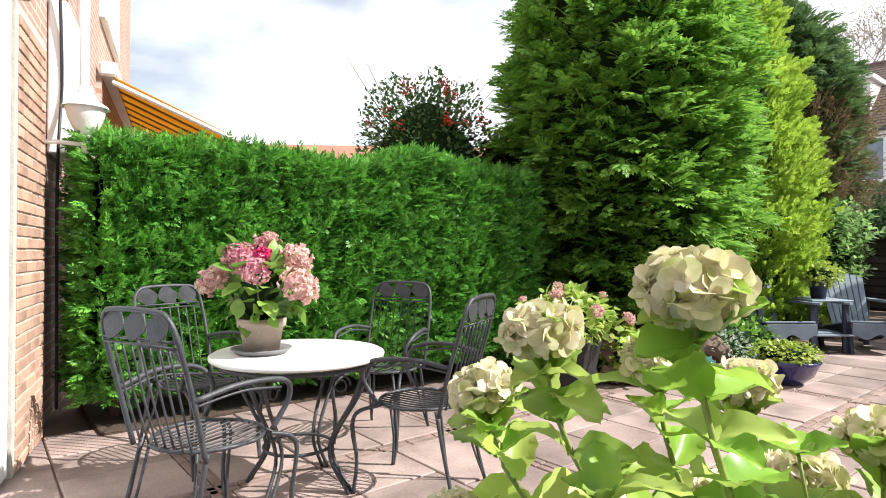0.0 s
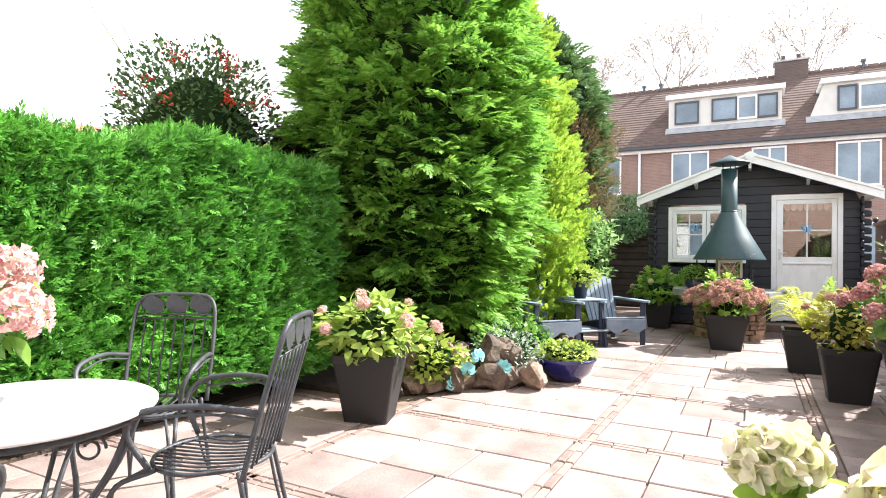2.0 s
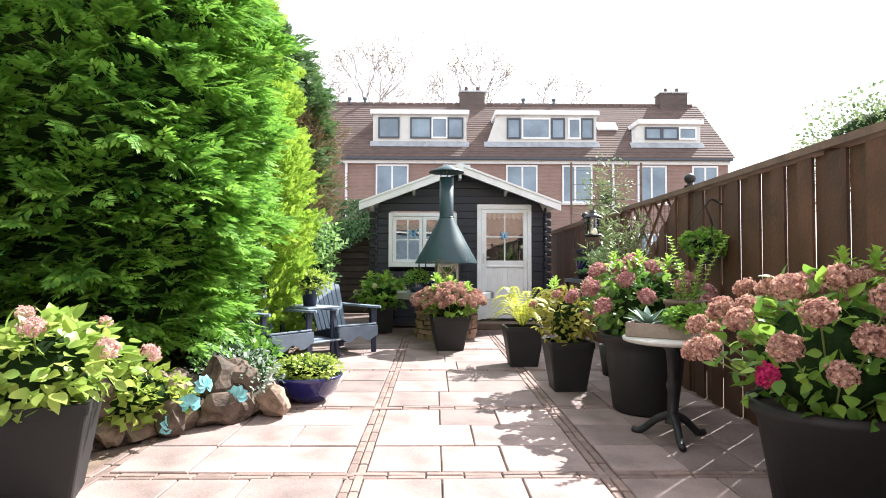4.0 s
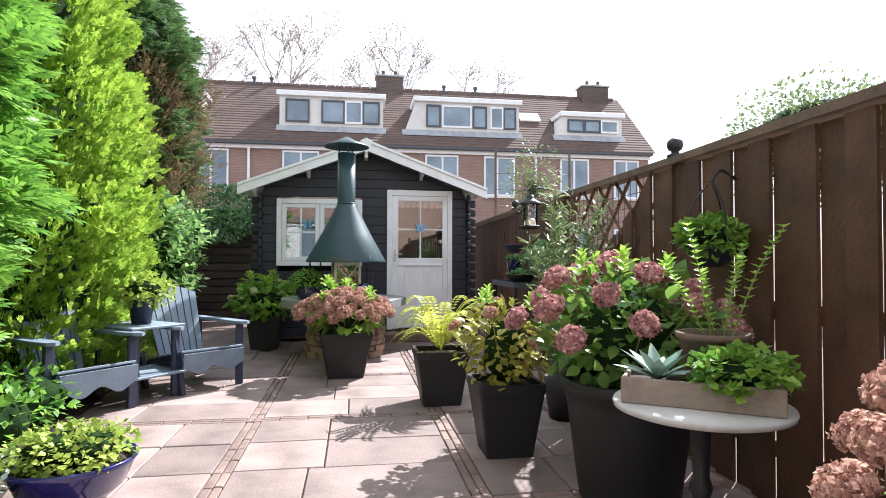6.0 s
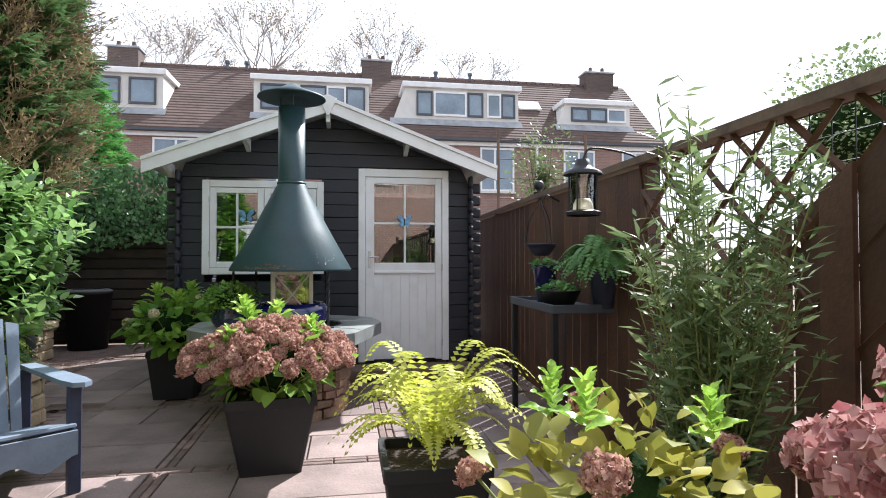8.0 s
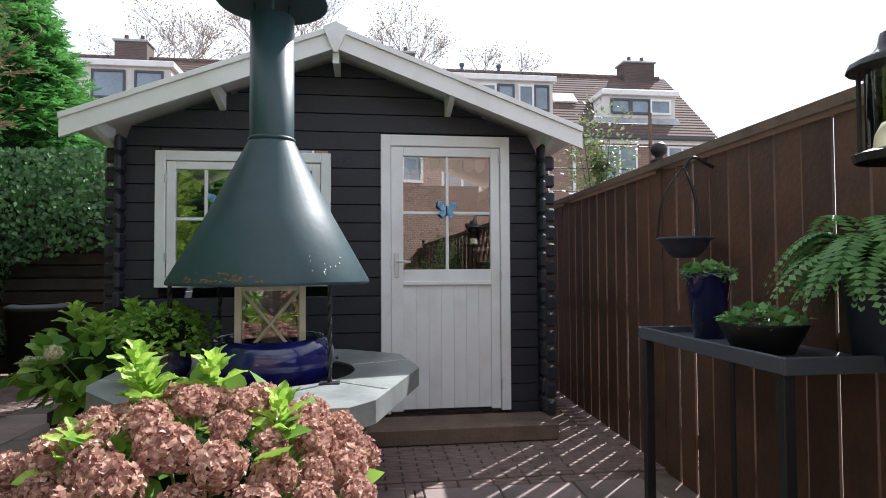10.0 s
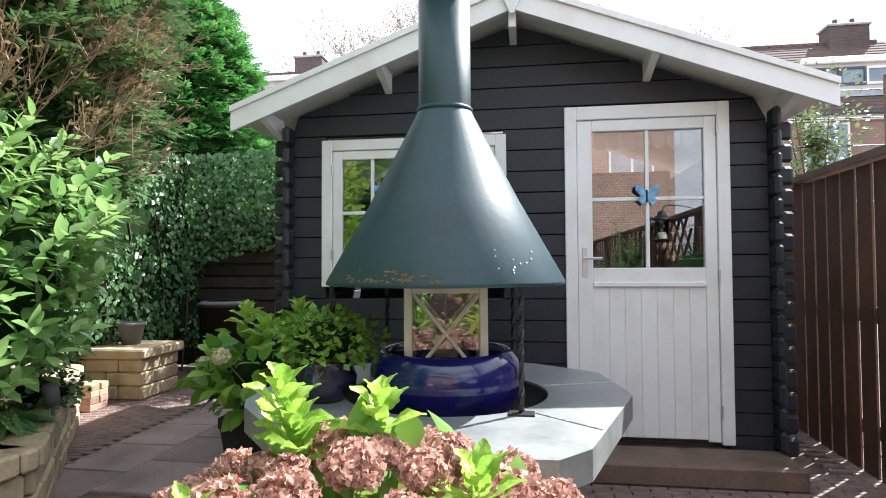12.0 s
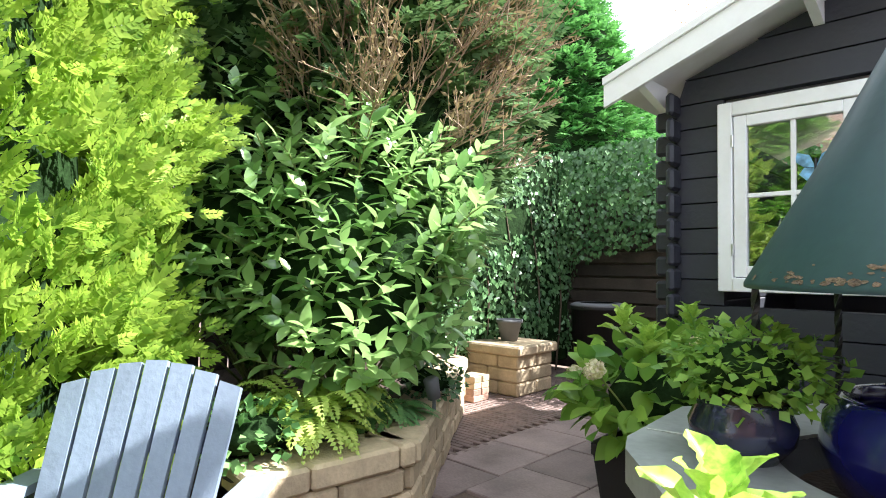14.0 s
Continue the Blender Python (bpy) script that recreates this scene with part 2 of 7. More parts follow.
L_cypress = leaf_mat("cypress_leaf", (0.04, 0.15, 0.04), (0.2, 0.48, 0.12), 0.5, 0.3, 4)
L_lime = leaf_mat("lime_conifer_leaf", (0.14, 0.28, 0.03), (0.52, 0.68, 0.1), 0.5, 0.46, 4)
L_dark = leaf_mat("dark_conifer_leaf", (0.045, 0.1, 0.04), (0.19, 0.31, 0.11), 0.6, 0.25, 3)
L_laurel = leaf_mat("laurel_leaf", (0.1, 0.24, 0.06), (0.46, 0.66, 0.24), 0.17, 0.45, 2.5, 1.0)
L_ivy = leaf_mat("ivy_leaf", (0.02, 0.07, 0.02), (0.16, 0.3, 0.115), 0.34, 0.05, 3.5, 0.35)
L_hyd = leaf_mat("hydrangea_leaf", (0.0805, 0.218, 0.0345), (0.345, 0.529, 0.0805), 0.45, 0.4, 3)
L_hydlime = leaf_mat("lime_hydrangea_leaf", (0.17, 0.33, 0.05), (0.55, 0.64, 0.17), 0.4, 0.4, 6)
L_fresh = leaf_mat("fresh_leaf", (0.19, 0.39, 0.05), (0.52, 0.7, 0.13), 0.33, 0.4, 9)
L_hyddark = leaf_mat("dark_hydrangea_leaf", (0.06, 0.16, 0.035), (0.3, 0.48, 0.09), 0.42, 0.38, 3)
L_yellow = leaf_mat("yellowing_leaf", (0.22, 0.24, 0.04), (0.6, 0.52, 0.12), 0.5, 0.4, 3)
L_heuchera = leaf_mat("lime_ground_leaf", (0.22, 0.34, 0.04), (0.52, 0.6, 0.14), 0.5, 0.35, 3)
L_silver = leaf_mat("silver_leaf", (0.2, 0.3, 0.22), (0.5, 0.58, 0.48), 0.5, 0.25, 3)
L_olive = leaf_mat("willow_leaf", (0.1, 0.17, 0.06), (0.34, 0.42, 0.2), 0.45, 0.3, 3)
L_fern = leaf_mat("fern_leaf", (0.09, 0.24, 0.07), (0.26, 0.46, 0.16), 0.5, 0.35, 3)
L_yfern = leaf_mat("yellow_fern_leaf", (0.36, 0.42, 0.05), (0.74, 0.72, 0.15), 0.5, 0.4, 3)
L_bedfern = leaf_mat("pale_fern_leaf", (0.27, 0.42, 0.06), (0.66, 0.76, 0.2), 0.5, 0.4, 3)
L_agave = leaf_mat("agave_leaf", (0.18, 0.3, 0.24), (0.4, 0.52, 0.44), 0.45, 0.05, 4)
L_purple = leaf_mat("purple_leaf", (0.05, 0.015, 0.03), (0.14, 0.04, 0.06), 0.5, 0.25, 3)
L_berry = mat("red_berry", (0.6, 0.05, 0.015), 0.35, 0.2, 8, 0, 40)
L_brown = leaf_mat("brown_twig_leaf", (0.17, 0.12, 0.06), (0.36, 0.28, 0.15), 0.8, 0.25, 2)
P_dusty = leaf_mat("dusty_pink_petal", (0.27, 0.1, 0.088), (0.82, 0.56, 0.44), 0.7, 0.33, 40)
P_rose = leaf_mat("dull_rose_petal", (0.32, 0.1, 0.11), (0.78, 0.5, 0.46), 0.7, 0.3, 30)
P_pink = leaf_mat("pink_petal", (0.55, 0.17, 0.27), (0.82, 0.5, 0.52), 0.7, 0.35, 9)
P_mix = leaf_mat("pink_cream_petal", (0.62, 0.28, 0.33), (0.85, 0.72, 0.58), 0.7, 0.35, 9)
P_white = leaf_mat("cream_green_petal", (0.46, 0.49, 0.16), (0.95, 0.84, 0.72), 0.6, 0.4, 45)
P_mag = leaf_mat("magenta_petal", (0.5, 0.01, 0.12), (0.75, 0.06, 0.25), 0.6, 0.3, 9)

# ---- shapes ----


def fast(name, V, T, material=None, smooth=False):
    """A mesh from an array of points and one of triangles or quads."""
    me = bpy.data.meshes.new(name)
    V, T = np.asarray(V, np.float32), np.asarray(T, np.int32)
    k = T.shape[1]
    me.vertices.add(len(V))
    me.vertices.foreach_set("co", V.ravel())
    me.loops.add(T.size)
    me.loops.foreach_set("vertex_index", T.ravel())
    me.polygons.add(len(T))
    me.polygons.foreach_set("loop_start", np.arange(0, T.size, k, dtype=np.int32))
    me.update(calc_edges=True)
    if smooth:
        me.polygons.foreach_set("use_smooth", np.ones(len(T), bool))
    if material:
        me.materials.append(material)
    return me


def mesh(name, geo, material, smooth=False):
    V, F = geo
    me = bpy.data.meshes.new(name)
    me.from_pydata([tuple(map(float, v)) for v in V], [], [tuple(int(i) for i in f) for f in F])
    if smooth:
        for p in me.polygons:
            p.use_smooth = True
    me.materials.append(material)
    me.update()
    return me


def joined(*geos):
    V, F = [], []
    for v, f in geos:
        o = len(V)
        V += [tuple(p) for p in v]
        F += [tuple(i + o for i in q) for q in f]
    return V, F


def moved(geo, m):
    return [tuple(m @ Vector(v)) for v in geo[0]], geo[1]


def block(x0, x1, y0, y1, z0, z1, b=0.004):
    """A box with chamfered upright and level edges."""
    bm = bmesh.new()
    bmesh.ops.create_cube(bm, size=1)
    for v in bm.verts:
        v.co = (x0 if v.co.x < 0 else x1, y0 if v.co.y < 0 else y1, z0 if v.co.z < 0 else z1)
    if b:
        bmesh.ops.bevel(bm, geom=bm.edges[:], offset=b, segments=1, affect="EDGES")
    bm.verts.index_update()
    out = [tuple(v.co) for v in bm.verts], [tuple(v.index for v in f.verts) for f in bm.faces]
    bm.free()
    return out


def lathe(profile, n=28):
    V = [(r * math.cos(2 * math.pi * i / n), r * math.sin(2 * math.pi * i / n), z) for r, z in profile for i in range(n)]
    F = [(k * n + i, k * n + (i + 1) % n, (k + 1) * n + (i + 1) % n, (k + 1) * n + i) for k in range(len(profile) - 1) for i in range(n)]
    return V, F


def squares(profile, rad=0.02):
    """A square pot: rings of rounded squares, from (half width, height) pairs."""
    V, F, n = [], [], 12
    for h, z in profile:
        for sx, sy, a0 in ((1, 1, 0), (-1, 1, 90), (-1, -1, 180), (1, -1, 270)):
            for k in range(3):
                a, r = radians(a0 + k * 45), min(rad, h * 0.4)
                V.append((sx * (h - r) + r * math.cos(a), sy * (h - r) + r * math.sin(a), z))
    for k in range(len(profile) - 1):
        F += [(k * n + i, k * n + (i + 1) % n, (k + 1) * n + (i + 1) % n, (k + 1) * n + i) for i in range(n)]
    F.append(tuple(range(n - 1, -1, -1)))
    return V, F


def tube(points, r, n=8, taper=1.0):
    P = [Vector(p) for p in points]
    V, F = [], []
    up = Vector((0.13, 0.21, 0.97))
    for i, p in enumerate(P):
        d = (P[min(i + 1, len(P) - 1)] - P[max(i - 1, 0)]).normalized()
        a = d.cross(up)
        a = (a if a.length > 0.05 else d.cross(Vector((1, 0, 0)))).normalized()
        b = d.cross(a)
        rr = r * (1 + (taper - 1) * i / max(1, len(P) - 1))
        V += [tuple(p + rr * (math.cos(2 * math.pi * k / n) * a + math.sin(2 * math.pi * k / n) * b)) for k in range(n)]
    for i in range(len(P) - 1):
        F += [(i * n + k, i * n + (k + 1) % n, (i + 1) * n + (k + 1) % n, (i + 1) * n + k) for k in range(n)]
    F += [tuple(range(n - 1, -1, -1)), tuple((len(P) - 1) * n + k for k in range(n))]
    return V, F


def bend(points, steps=6):
    """A smooth line through the points."""
    P = [Vector(p) for p in points]
    P = [2 * P[0] - P[1]] + P + [2 * P[-1] - P[-2]]
    out = []
    for i in range(1, len(P) - 2):
        for k in range(steps):
            t = k / steps
            out.append(0.5 * ((2 * P[i]) + (P[i + 1] - P[i - 1]) * t + (2 * P[i - 1] - 5 * P[i] + 4 * P[i + 1] - P[i + 2]) * t * t
                              + (3 * P[i] - P[i - 1] - 3 * P[i + 1] + P[i + 2]) * t ** 3))
    return out + [P[-2]]


def thing(name, x, y, z=0.0, rz=0.0, label="", category="", group="", kind=""):
    ob = new(name)
    ob.empty_display_size = 0.1
    ob.matrix_world = pose(x, y, z, 0, 0, rz)
    return tagged(ob, label, category, group, kind)


def part(name, geo, material, parent, label="", smooth=False, at=None):
    """One mesh under a thing or a part; geo is (points, faces) or a mesh that alike parts share."""
    me = geo if isinstance(geo, bpy.types.Mesh) else mesh(name, geo, material, smooth)
    ob = new(name, me)
    ob.parent = parent
    if at is not None:
        ob.matrix_basis = at
    return tagged(ob, label)


def unit(a):
    return a / np.maximum(1e-6, np.linalg.norm(a, axis=1, keepdims=True))


def leaves(P, D, N, L, W, fold=0.25, droop=0.15, fine=False, petal=False):
    """Leaves at P along D with upper side N, of length L and half width W: points and triangles."""
    P, D, N = np.asarray(P, float), unit(np.asarray(D, float)), np.asarray(N, float)
    n = len(P)
    L, W = np.broadcast_to(L, n)[:, None], np.broadcast_to(W, n)[:, None]
    S = unit(np.cross(D, N))
    U = unit(np.cross(S, D))
    if not fine:
        mid = P + D * L * 0.45 - U * L * droop * 0.3
        V = np.stack([P, mid - S * W + U * W * fold, mid - U * W * fold * 0.3, mid + S * W + U * W * fold, P + D * L - U * L * droop], 1)
        T = np.array([(0, 2, 1), (0, 3, 2), (1, 2, 4), (2, 3, 4)])
        k = 5
    else:
        rows = [P]
        for t, w in ((0.16, 0.45), (0.42, 0.9), (0.7, 1.0), (0.93, 0.66)) if petal else ((0.16, 0.62), (0.38, 1.0), (0.62, 0.86), (0.84, 0.42)):
            c = P + D * L * t - U * L * droop * t * t
            rows += [c - S * W * w + U * W * w * fold, c, c + S * W * w + U * W * w * fold]
        rows.append(P + D * L - U * L * droop)
        V = np.stack(rows, 1)
        T = [(0, 2, 1), (0, 3, 2)]
        for j in range(3):
            a = 1 + 3 * j
            T += [(a, a + 1, a + 4), (a, a + 4, a + 3), (a + 1, a + 2, a + 5), (a + 1, a + 5, a + 4)]
        T += [(10, 11, 13), (11, 12, 13)]
        T, k = np.array(T), 14
    return V.reshape(-1, 3), (T[None] + k * np.arange(n)[:, None, None]).reshape(-1, 3)


rng = np.random.default_rng(7)


def ball_dirs(n):
    return unit(rng.normal(size=(n, 3)))


def fronds(P, D, N, size, pairs=5, slim=0.2, open_=0.85, droop=0.25):
    """Flat cypress sprays: paired side leaves along a drooping axis, and one at its tip."""
    P, D = np.asarray(P, float), unit(np.asarray(D, float))
    S = unit(np.cross(D, N))
    U = unit(np.cross(S, D))
    n = len(P)
    size = np.broadcast_to(size, n)
    PP, DD, NN, LL = [], [], [], []
    for k in range(pairs):
        t = 0.06 + 0.8 * k / pairs
        c = P + D * (size * t)[:, None]
        c[:, 2] -= droop * size * t * t
        for s in (-1, 1):
            w = open_ * (1 - 0.25 * t) + rng.normal(size=n) * 0.1
            d = D * np.cos(w)[:, None] + S * (s * np.sin(w))[:, None]
            d[:, 2] -= droop * (0.4 + t)
            PP.append(c)
            DD.append(d)
            NN.append(U)
            LL.append(size * (0.52 - 0.3 * t) * rng.uniform(0.75, 1.2, n))
    tip = P + D * (size * 0.78)[:, None]
    tip[:, 2] -= droop * size * 0.6
    td = D.copy()
    td[:, 2] -= droop * 1.2
    PP.append(tip)
    DD.append(td)
    NN.append(U)
    LL.append(size * 0.34)
    LL = np.concatenate(LL)
    return leaves(np.concatenate(PP), np.concatenate(DD), np.concatenate(NN), LL, LL * slim, 0.12, 0.1)

# ---- ground and paving ----
ground = new("ground", mesh("ground", ([(-300, -300, -0.03), (300, -300, -0.03), (300, 300, -0.03), (-300, 300, -0.03)], [(0, 1, 2, 3)]), M_joint))
tagged(ground, "sandy ground under the garden and beyond", "ground", kind="structure")
terrace = new("pavement", mesh("pavement", block(-10.6, -3.3, -12.6, 3.0, -0.06, -0.018, 0), M_joint))
tagged(terrace, "sand bed of the paved terrace", "pavement", kind="structure")

# ---- the dark timber shed ----
SX0, SX1, SRX, SRZ, SEZ = -6.98, -4.0, -5.51, 2.72, 2.1
DX0, DX1, DZ0, DZ1 = -5.2, -4.236, 0.14, 2.18
WX0, WX1, WZ0, WZ1 = -6.765, -5.56, 1.07, 2.03
SLOPE = (2.83 - 2.19) / 1.71
shed = thing("garden_shed", -5.49, 0, 0, 0, "dark stained log cabin shed with white trim", "shed")
BY = Matrix.Translation((5.49, 0, 0))


def shed_part(name, geo, material, parent=shed, label="", smooth=False):
    return part(name, moved(geo, BY), material, parent, label, smooth)


def under_roof(z):
    """Half the wall's width that stays under the roof at height z."""
    return max(0.0, min(1.49, (2.83 - 0.1 - z) / SLOPE))


def plank(x0, x1, z0, z1):
    """One wall board across the front, its ends cut to the roof's slope."""
    a0, a1 = max(x0, SRX - under_roof(z0)), min(x1, SRX + under_roof(z0))
    b0, b1 = max(x0, SRX - under_roof(z1)), min(x1, SRX + under_roof(z1))
    if a1 - a0 < 0.02:
        return None
    b0, b1 = min(b0, b1 - 0.005), b1
    c = 0.003
    V = []
    for y, d in ((0.045, 0), (0.0, c), (-0.003, c * 1.5)):
        V += [(a0, y, z0 + d), (a1, y, z0 + d), (b1, y, z1 - d), (b0, y, z1 - d)]
    F = [(3, 2, 1, 0), (8, 9, 10, 11)]
    for k in range(2):
        F += [(k * 4 + i, k * 4 + (i + 1) % 4, k * 4 + 4 + (i + 1) % 4, k * 4 + 4 + i) for i in range(4)]
    return V, F


z, H = 0.06, 0.1335
while z < 2.7:
    z1 = min(z + H, 2.71)
    spans = [(SX0, SX1)]
    for ox0, ox1, oz0, oz1 in ((DX0, DX1, 0, DZ1 - 0.02), (WX0, WX1, WZ0 + 0.02, WZ1 - 0.02)):
        if z1 > oz0 and z < oz1:
            spans = [s for a, b in spans for s in ((a, min(b, ox0 + 0.02)), (max(a, ox1 - 0.02), b)) if s[1] - s[0] > 0.03]
    for a, b in spans:
        g = plank(a, b, z, z1)
        if g:
            shed_part("plank", g, M_shed)
    for x, nm in ((SX0, -1), (SX1, 1)):
        if z < 2.0:
            shed_part("log_end", block(min(x, x + nm * 0.13), max(x, x + nm * 0.13), 0.005, 0.05, z + 0.012, z1 - 0.012, 0.016), M_shed)
            shed_part("log_end", block(x - 0.022, x + 0.022, -0.12, 0.0, z + 0.07, z1 + 0.055, 0.016), M_shed)
            shed_part("side_plank", block(x - 0.022, x + 0.022, 0.05, 2.45, z, z1 - 0.003, 0.007), M_shed)
    z += H
shed_part("rear_wall", block(SX0, SX1, 2.4, 2.45, 0.02, 2.15, 0), M_shed)
shed_part("floor", block(SX0 + 0.03, SX1 - 0.03, 0.05, 2.4, 0.02, 0.1, 0), M_trough)
for s in (-1, 1):
    e, c = SRX + s * 1.72, SLOPE * 1.72
    tilt = math.atan(SLOPE)
    V = [(SRX, -0.29, 2.8), (SRX, 2.6, 2.8), (e, 2.6, 2.8 - c), (e, -0.29, 2.8 - c)]
    slab_ = [(x, y, zz + d) for d in (0, -0.035) for x, y, zz in V]
    shed_part("roof_boarding", (slab_, [(0, 1, 2, 3), (7, 6, 5, 4), (0, 4, 5, 1), (1, 5, 6, 2), (2, 6, 7, 3), (3, 7, 4, 0)]), M_white)
    top = [(x, y + (0.0), zz + d) for d in (0.03, 0.004) for x, y, zz in V]
    shed_part("roof_felt", (top, [(0, 1, 2, 3), (7, 6, 5, 4), (0, 4, 5, 1), (1, 5, 6, 2), (2, 6, 7, 3), (3, 7, 4, 0)]), M_felt)
    for nm, y0, y1, up, dn in (("bargeboard", -0.318, -0.292, 0.012, -0.105), ("verge_strip", -0.335, -0.29, 0.05, 0.014)):
        q = [(x, y, zz + k) for y in (y0, y1) for x, zz, k in ((SRX, 2.8, up), (e + s * 0.02, 2.8 - c - 0.007, up), (e + s * 0.02, 2.8 - c - 0.007, dn), (SRX, 2.8, dn))]
        shed_part(nm, (q, [(0, 1, 2, 3), (7, 6, 5, 4), (0, 4, 5, 1), (1, 5, 6, 2), (2, 6, 7, 3), (3, 7, 4, 0)]), M_white)
    for f in (0.47, 0.9):
        x, zt = SRX + s * 1.72 * f, 2.76 - SLOPE * 1.72 * f
        g = ([(x - 0.022, -0.288, zt - 0.055), (x + 0.022, -0.288, zt - 0.055), (x + 0.022, 0.0, zt - 0.13), (x - 0.022, 0.0, zt - 0.13),
              (x - 0.022, -0.288, zt - 0.005), (x + 0.022, -0.288, zt - 0.005), (x + 0.022, 0.0, zt - 0.005), (x - 0.022, 0.0, zt - 0.005)],
             [(3, 2, 1, 0), (0, 1, 5, 4), (1, 2, 6, 5), (2, 3, 7, 6), (3, 0, 4, 7), (4, 5, 6, 7)])
        shed_part("purlin_end", g, M_white)
shed_part("purlin_end", block(SRX - 0.022, SRX + 0.022, -0.288, 0.0, 2.6, 2.74, 0.004), M_white)
shed_part("ridge_plate", ([(SRX - 0.085, -0.345, 2.83), (SRX, -0.345, 2.87), (SRX + 0.085, -0.345, 2.83), (SRX + 0.012, -0.345, 2.66), (SRX - 0.012, -0.345, 2.66),
                           (SRX - 0.085, -0.32, 2.83), (SRX, -0.32, 2.87), (SRX + 0.085, -0.32, 2.83), (SRX + 0.012, -0.32, 2.66), (SRX - 0.012, -0.32, 2.66)],
                          [(4, 3, 2, 1, 0), (5, 6, 7, 8, 9), (0, 1, 6, 5), (1, 2, 7, 6), (2, 3, 8, 7), (3, 4, 9, 8), (4, 0, 5, 9)]), M_white)

# door
door = shed_part("door", block(DX0 + 0.165, DX1 - 0.145, -0.018, 0.03, 1.09, 1.185), M_white, label="half-glazed white painted plank door")
for g in (block(DX0 + 0.075, DX0 + 0.165, -0.018, 0.03, DZ0 + 0.012, DZ1 - 0.085), block(DX1 - 0.145, DX1 - 0.075, -0.018, 0.03, DZ0 + 0.012, DZ1 - 0.085)):
    shed_part("stile", g, M_white, door)
shed_part("top_rail", block(DX0 + 0.165, DX1 - 0.145, -0.018, 0.03, 2.025, DZ1 - 0.085), M_white, door)
shed_part("weather_strip", block(DX0 + 0.165, DX1 - 0.145, -0.03, -0.019, 1.07, 1.1), M_white, door)
for k in range(7):
    w = (DX1 - DX0 - 0.31) / 7
    shed_part("door_board", block(DX0 + 0.165 + k * w, DX0 + 0.165 + (k + 1) * w - 0.001, -0.012, 0.02, 0.165, 1.09, 0.002), M_white, door)
for x0, x1, z0, z1 in ((DX0, DX0 + 0.072, DZ0, DZ1), (DX1 - 0.072, DX1, DZ0, DZ1), (DX0 + 0.072, DX1 - 0.072, DZ1 - 0.082, DZ1)):
    shed_part("door_frame", block(x0, x1, -0.032, 0.03, z0, z1), M_white, door)
gx0, gx1 = DX0 + 0.165, DX1 - 0.145
shed_part("glass_pane", block(gx0, gx1, 0.004, 0.008, 1.185, 2.025, 0), M_pane, door).visible_shadow = False
shed_part("glazing_bar", block((gx0 + gx1) / 2 - 0.011, (gx0 + gx1) / 2 + 0.011, -0.008, 0.016, 1.186, 2.024, 0.003), M_white, door)
shed_part("glazing_bar", block(gx0, gx1, -0.007, 0.015, 1.594, 1.616, 0.003), M_white, door)
shed_part("handle_plate", block(DX0 + 0.1, DX0 + 0.13, -0.026, -0.018, 1.13, 1.31, 0.003), M_steel, door, "brushed steel handle plate")
shed_part("door_handle", joined(tube([(DX0 + 0.115, -0.02, 1.245), (DX0 + 0.115, -0.06, 1.245)], 0.008), tube([(DX0 + 0.115, -0.06, 1.245), (DX0 + 0.215, -0.06, 1.243)], 0.008)), M_steel, door)
for hz in (0.3, 1.1, 1.98):
    shed_part("hinge", tube([(DX1 - 0.074, -0.037, hz), (DX1 - 0.074, -0.037, hz + 0.07)], 0.007), M_steel, door)
shed_part("rot_gap", block(DX0 + 0.3, DX1 - 0.2, -0.02, 0.0, 0.142, 0.151, 0), M_blackiron, door, "thin dark strip along the lower edge")

# window with two casements
window = shed_part("window", block(WX0 + 0.07, WX1 - 0.07, -0.036, 0.03, WZ0, WZ0 + 0.07), M_white, label="white painted two-casement window")
for g in (block(WX0, WX0 + 0.07, -0.032, 0.03, WZ0, WZ1), block(WX1 - 0.07, WX1, -0.032, 0.03, WZ0, WZ1), block(WX0 + 0.07, WX1 - 0.07, -0.032, 0.03, WZ1 - 0.07, WZ1)):
    shed_part("window_frame", g, M_white, window)
mid = (WX0 + WX1) / 2
for a, b in ((WX0 + 0.075, mid - 0.004), (mid + 0.004, WX1 - 0.075)):
    for g in (block(a, a + 0.06, -0.022, 0.02, WZ0 + 0.074, WZ1 - 0.074), block(b - 0.06, b, -0.022, 0.02, WZ0 + 0.074, WZ1 - 0.074),
              block(a + 0.06, b - 0.06, -0.022, 0.02, WZ0 + 0.074, WZ0 + 0.13), block(a + 0.06, b - 0.06, -0.022, 0.02, WZ1 - 0.13, WZ1 - 0.074)):
        shed_part("casement_rail", g, M_white, window)
    c, zc = (a + b) / 2, (WZ0 + WZ1) / 2
    shed_part("glass_pane", block(a + 0.06, b - 0.06, 0.0, 0.004, WZ0 + 0.13, WZ1 - 0.13, 0), M_pane, window).visible_shadow = False
    shed_part("glazing_bar", block(c - 0.011, c + 0.011, -0.012, 0.012, WZ0 + 0.13, WZ1 - 0.13, 0.003), M_white, window)
    shed_part("glazing_bar", block(a + 0.06, b - 0.06, -0.011, 0.011, zc - 0.011, zc + 0.011, 0.003), M_white, window)
for hz in (1.25, 1.8):
    shed_part("hinge", tube([(WX0 + 0.073, -0.037, hz), (WX0 + 0.073, -0.037, hz + 0.06)], 0.007), M_steel, window)


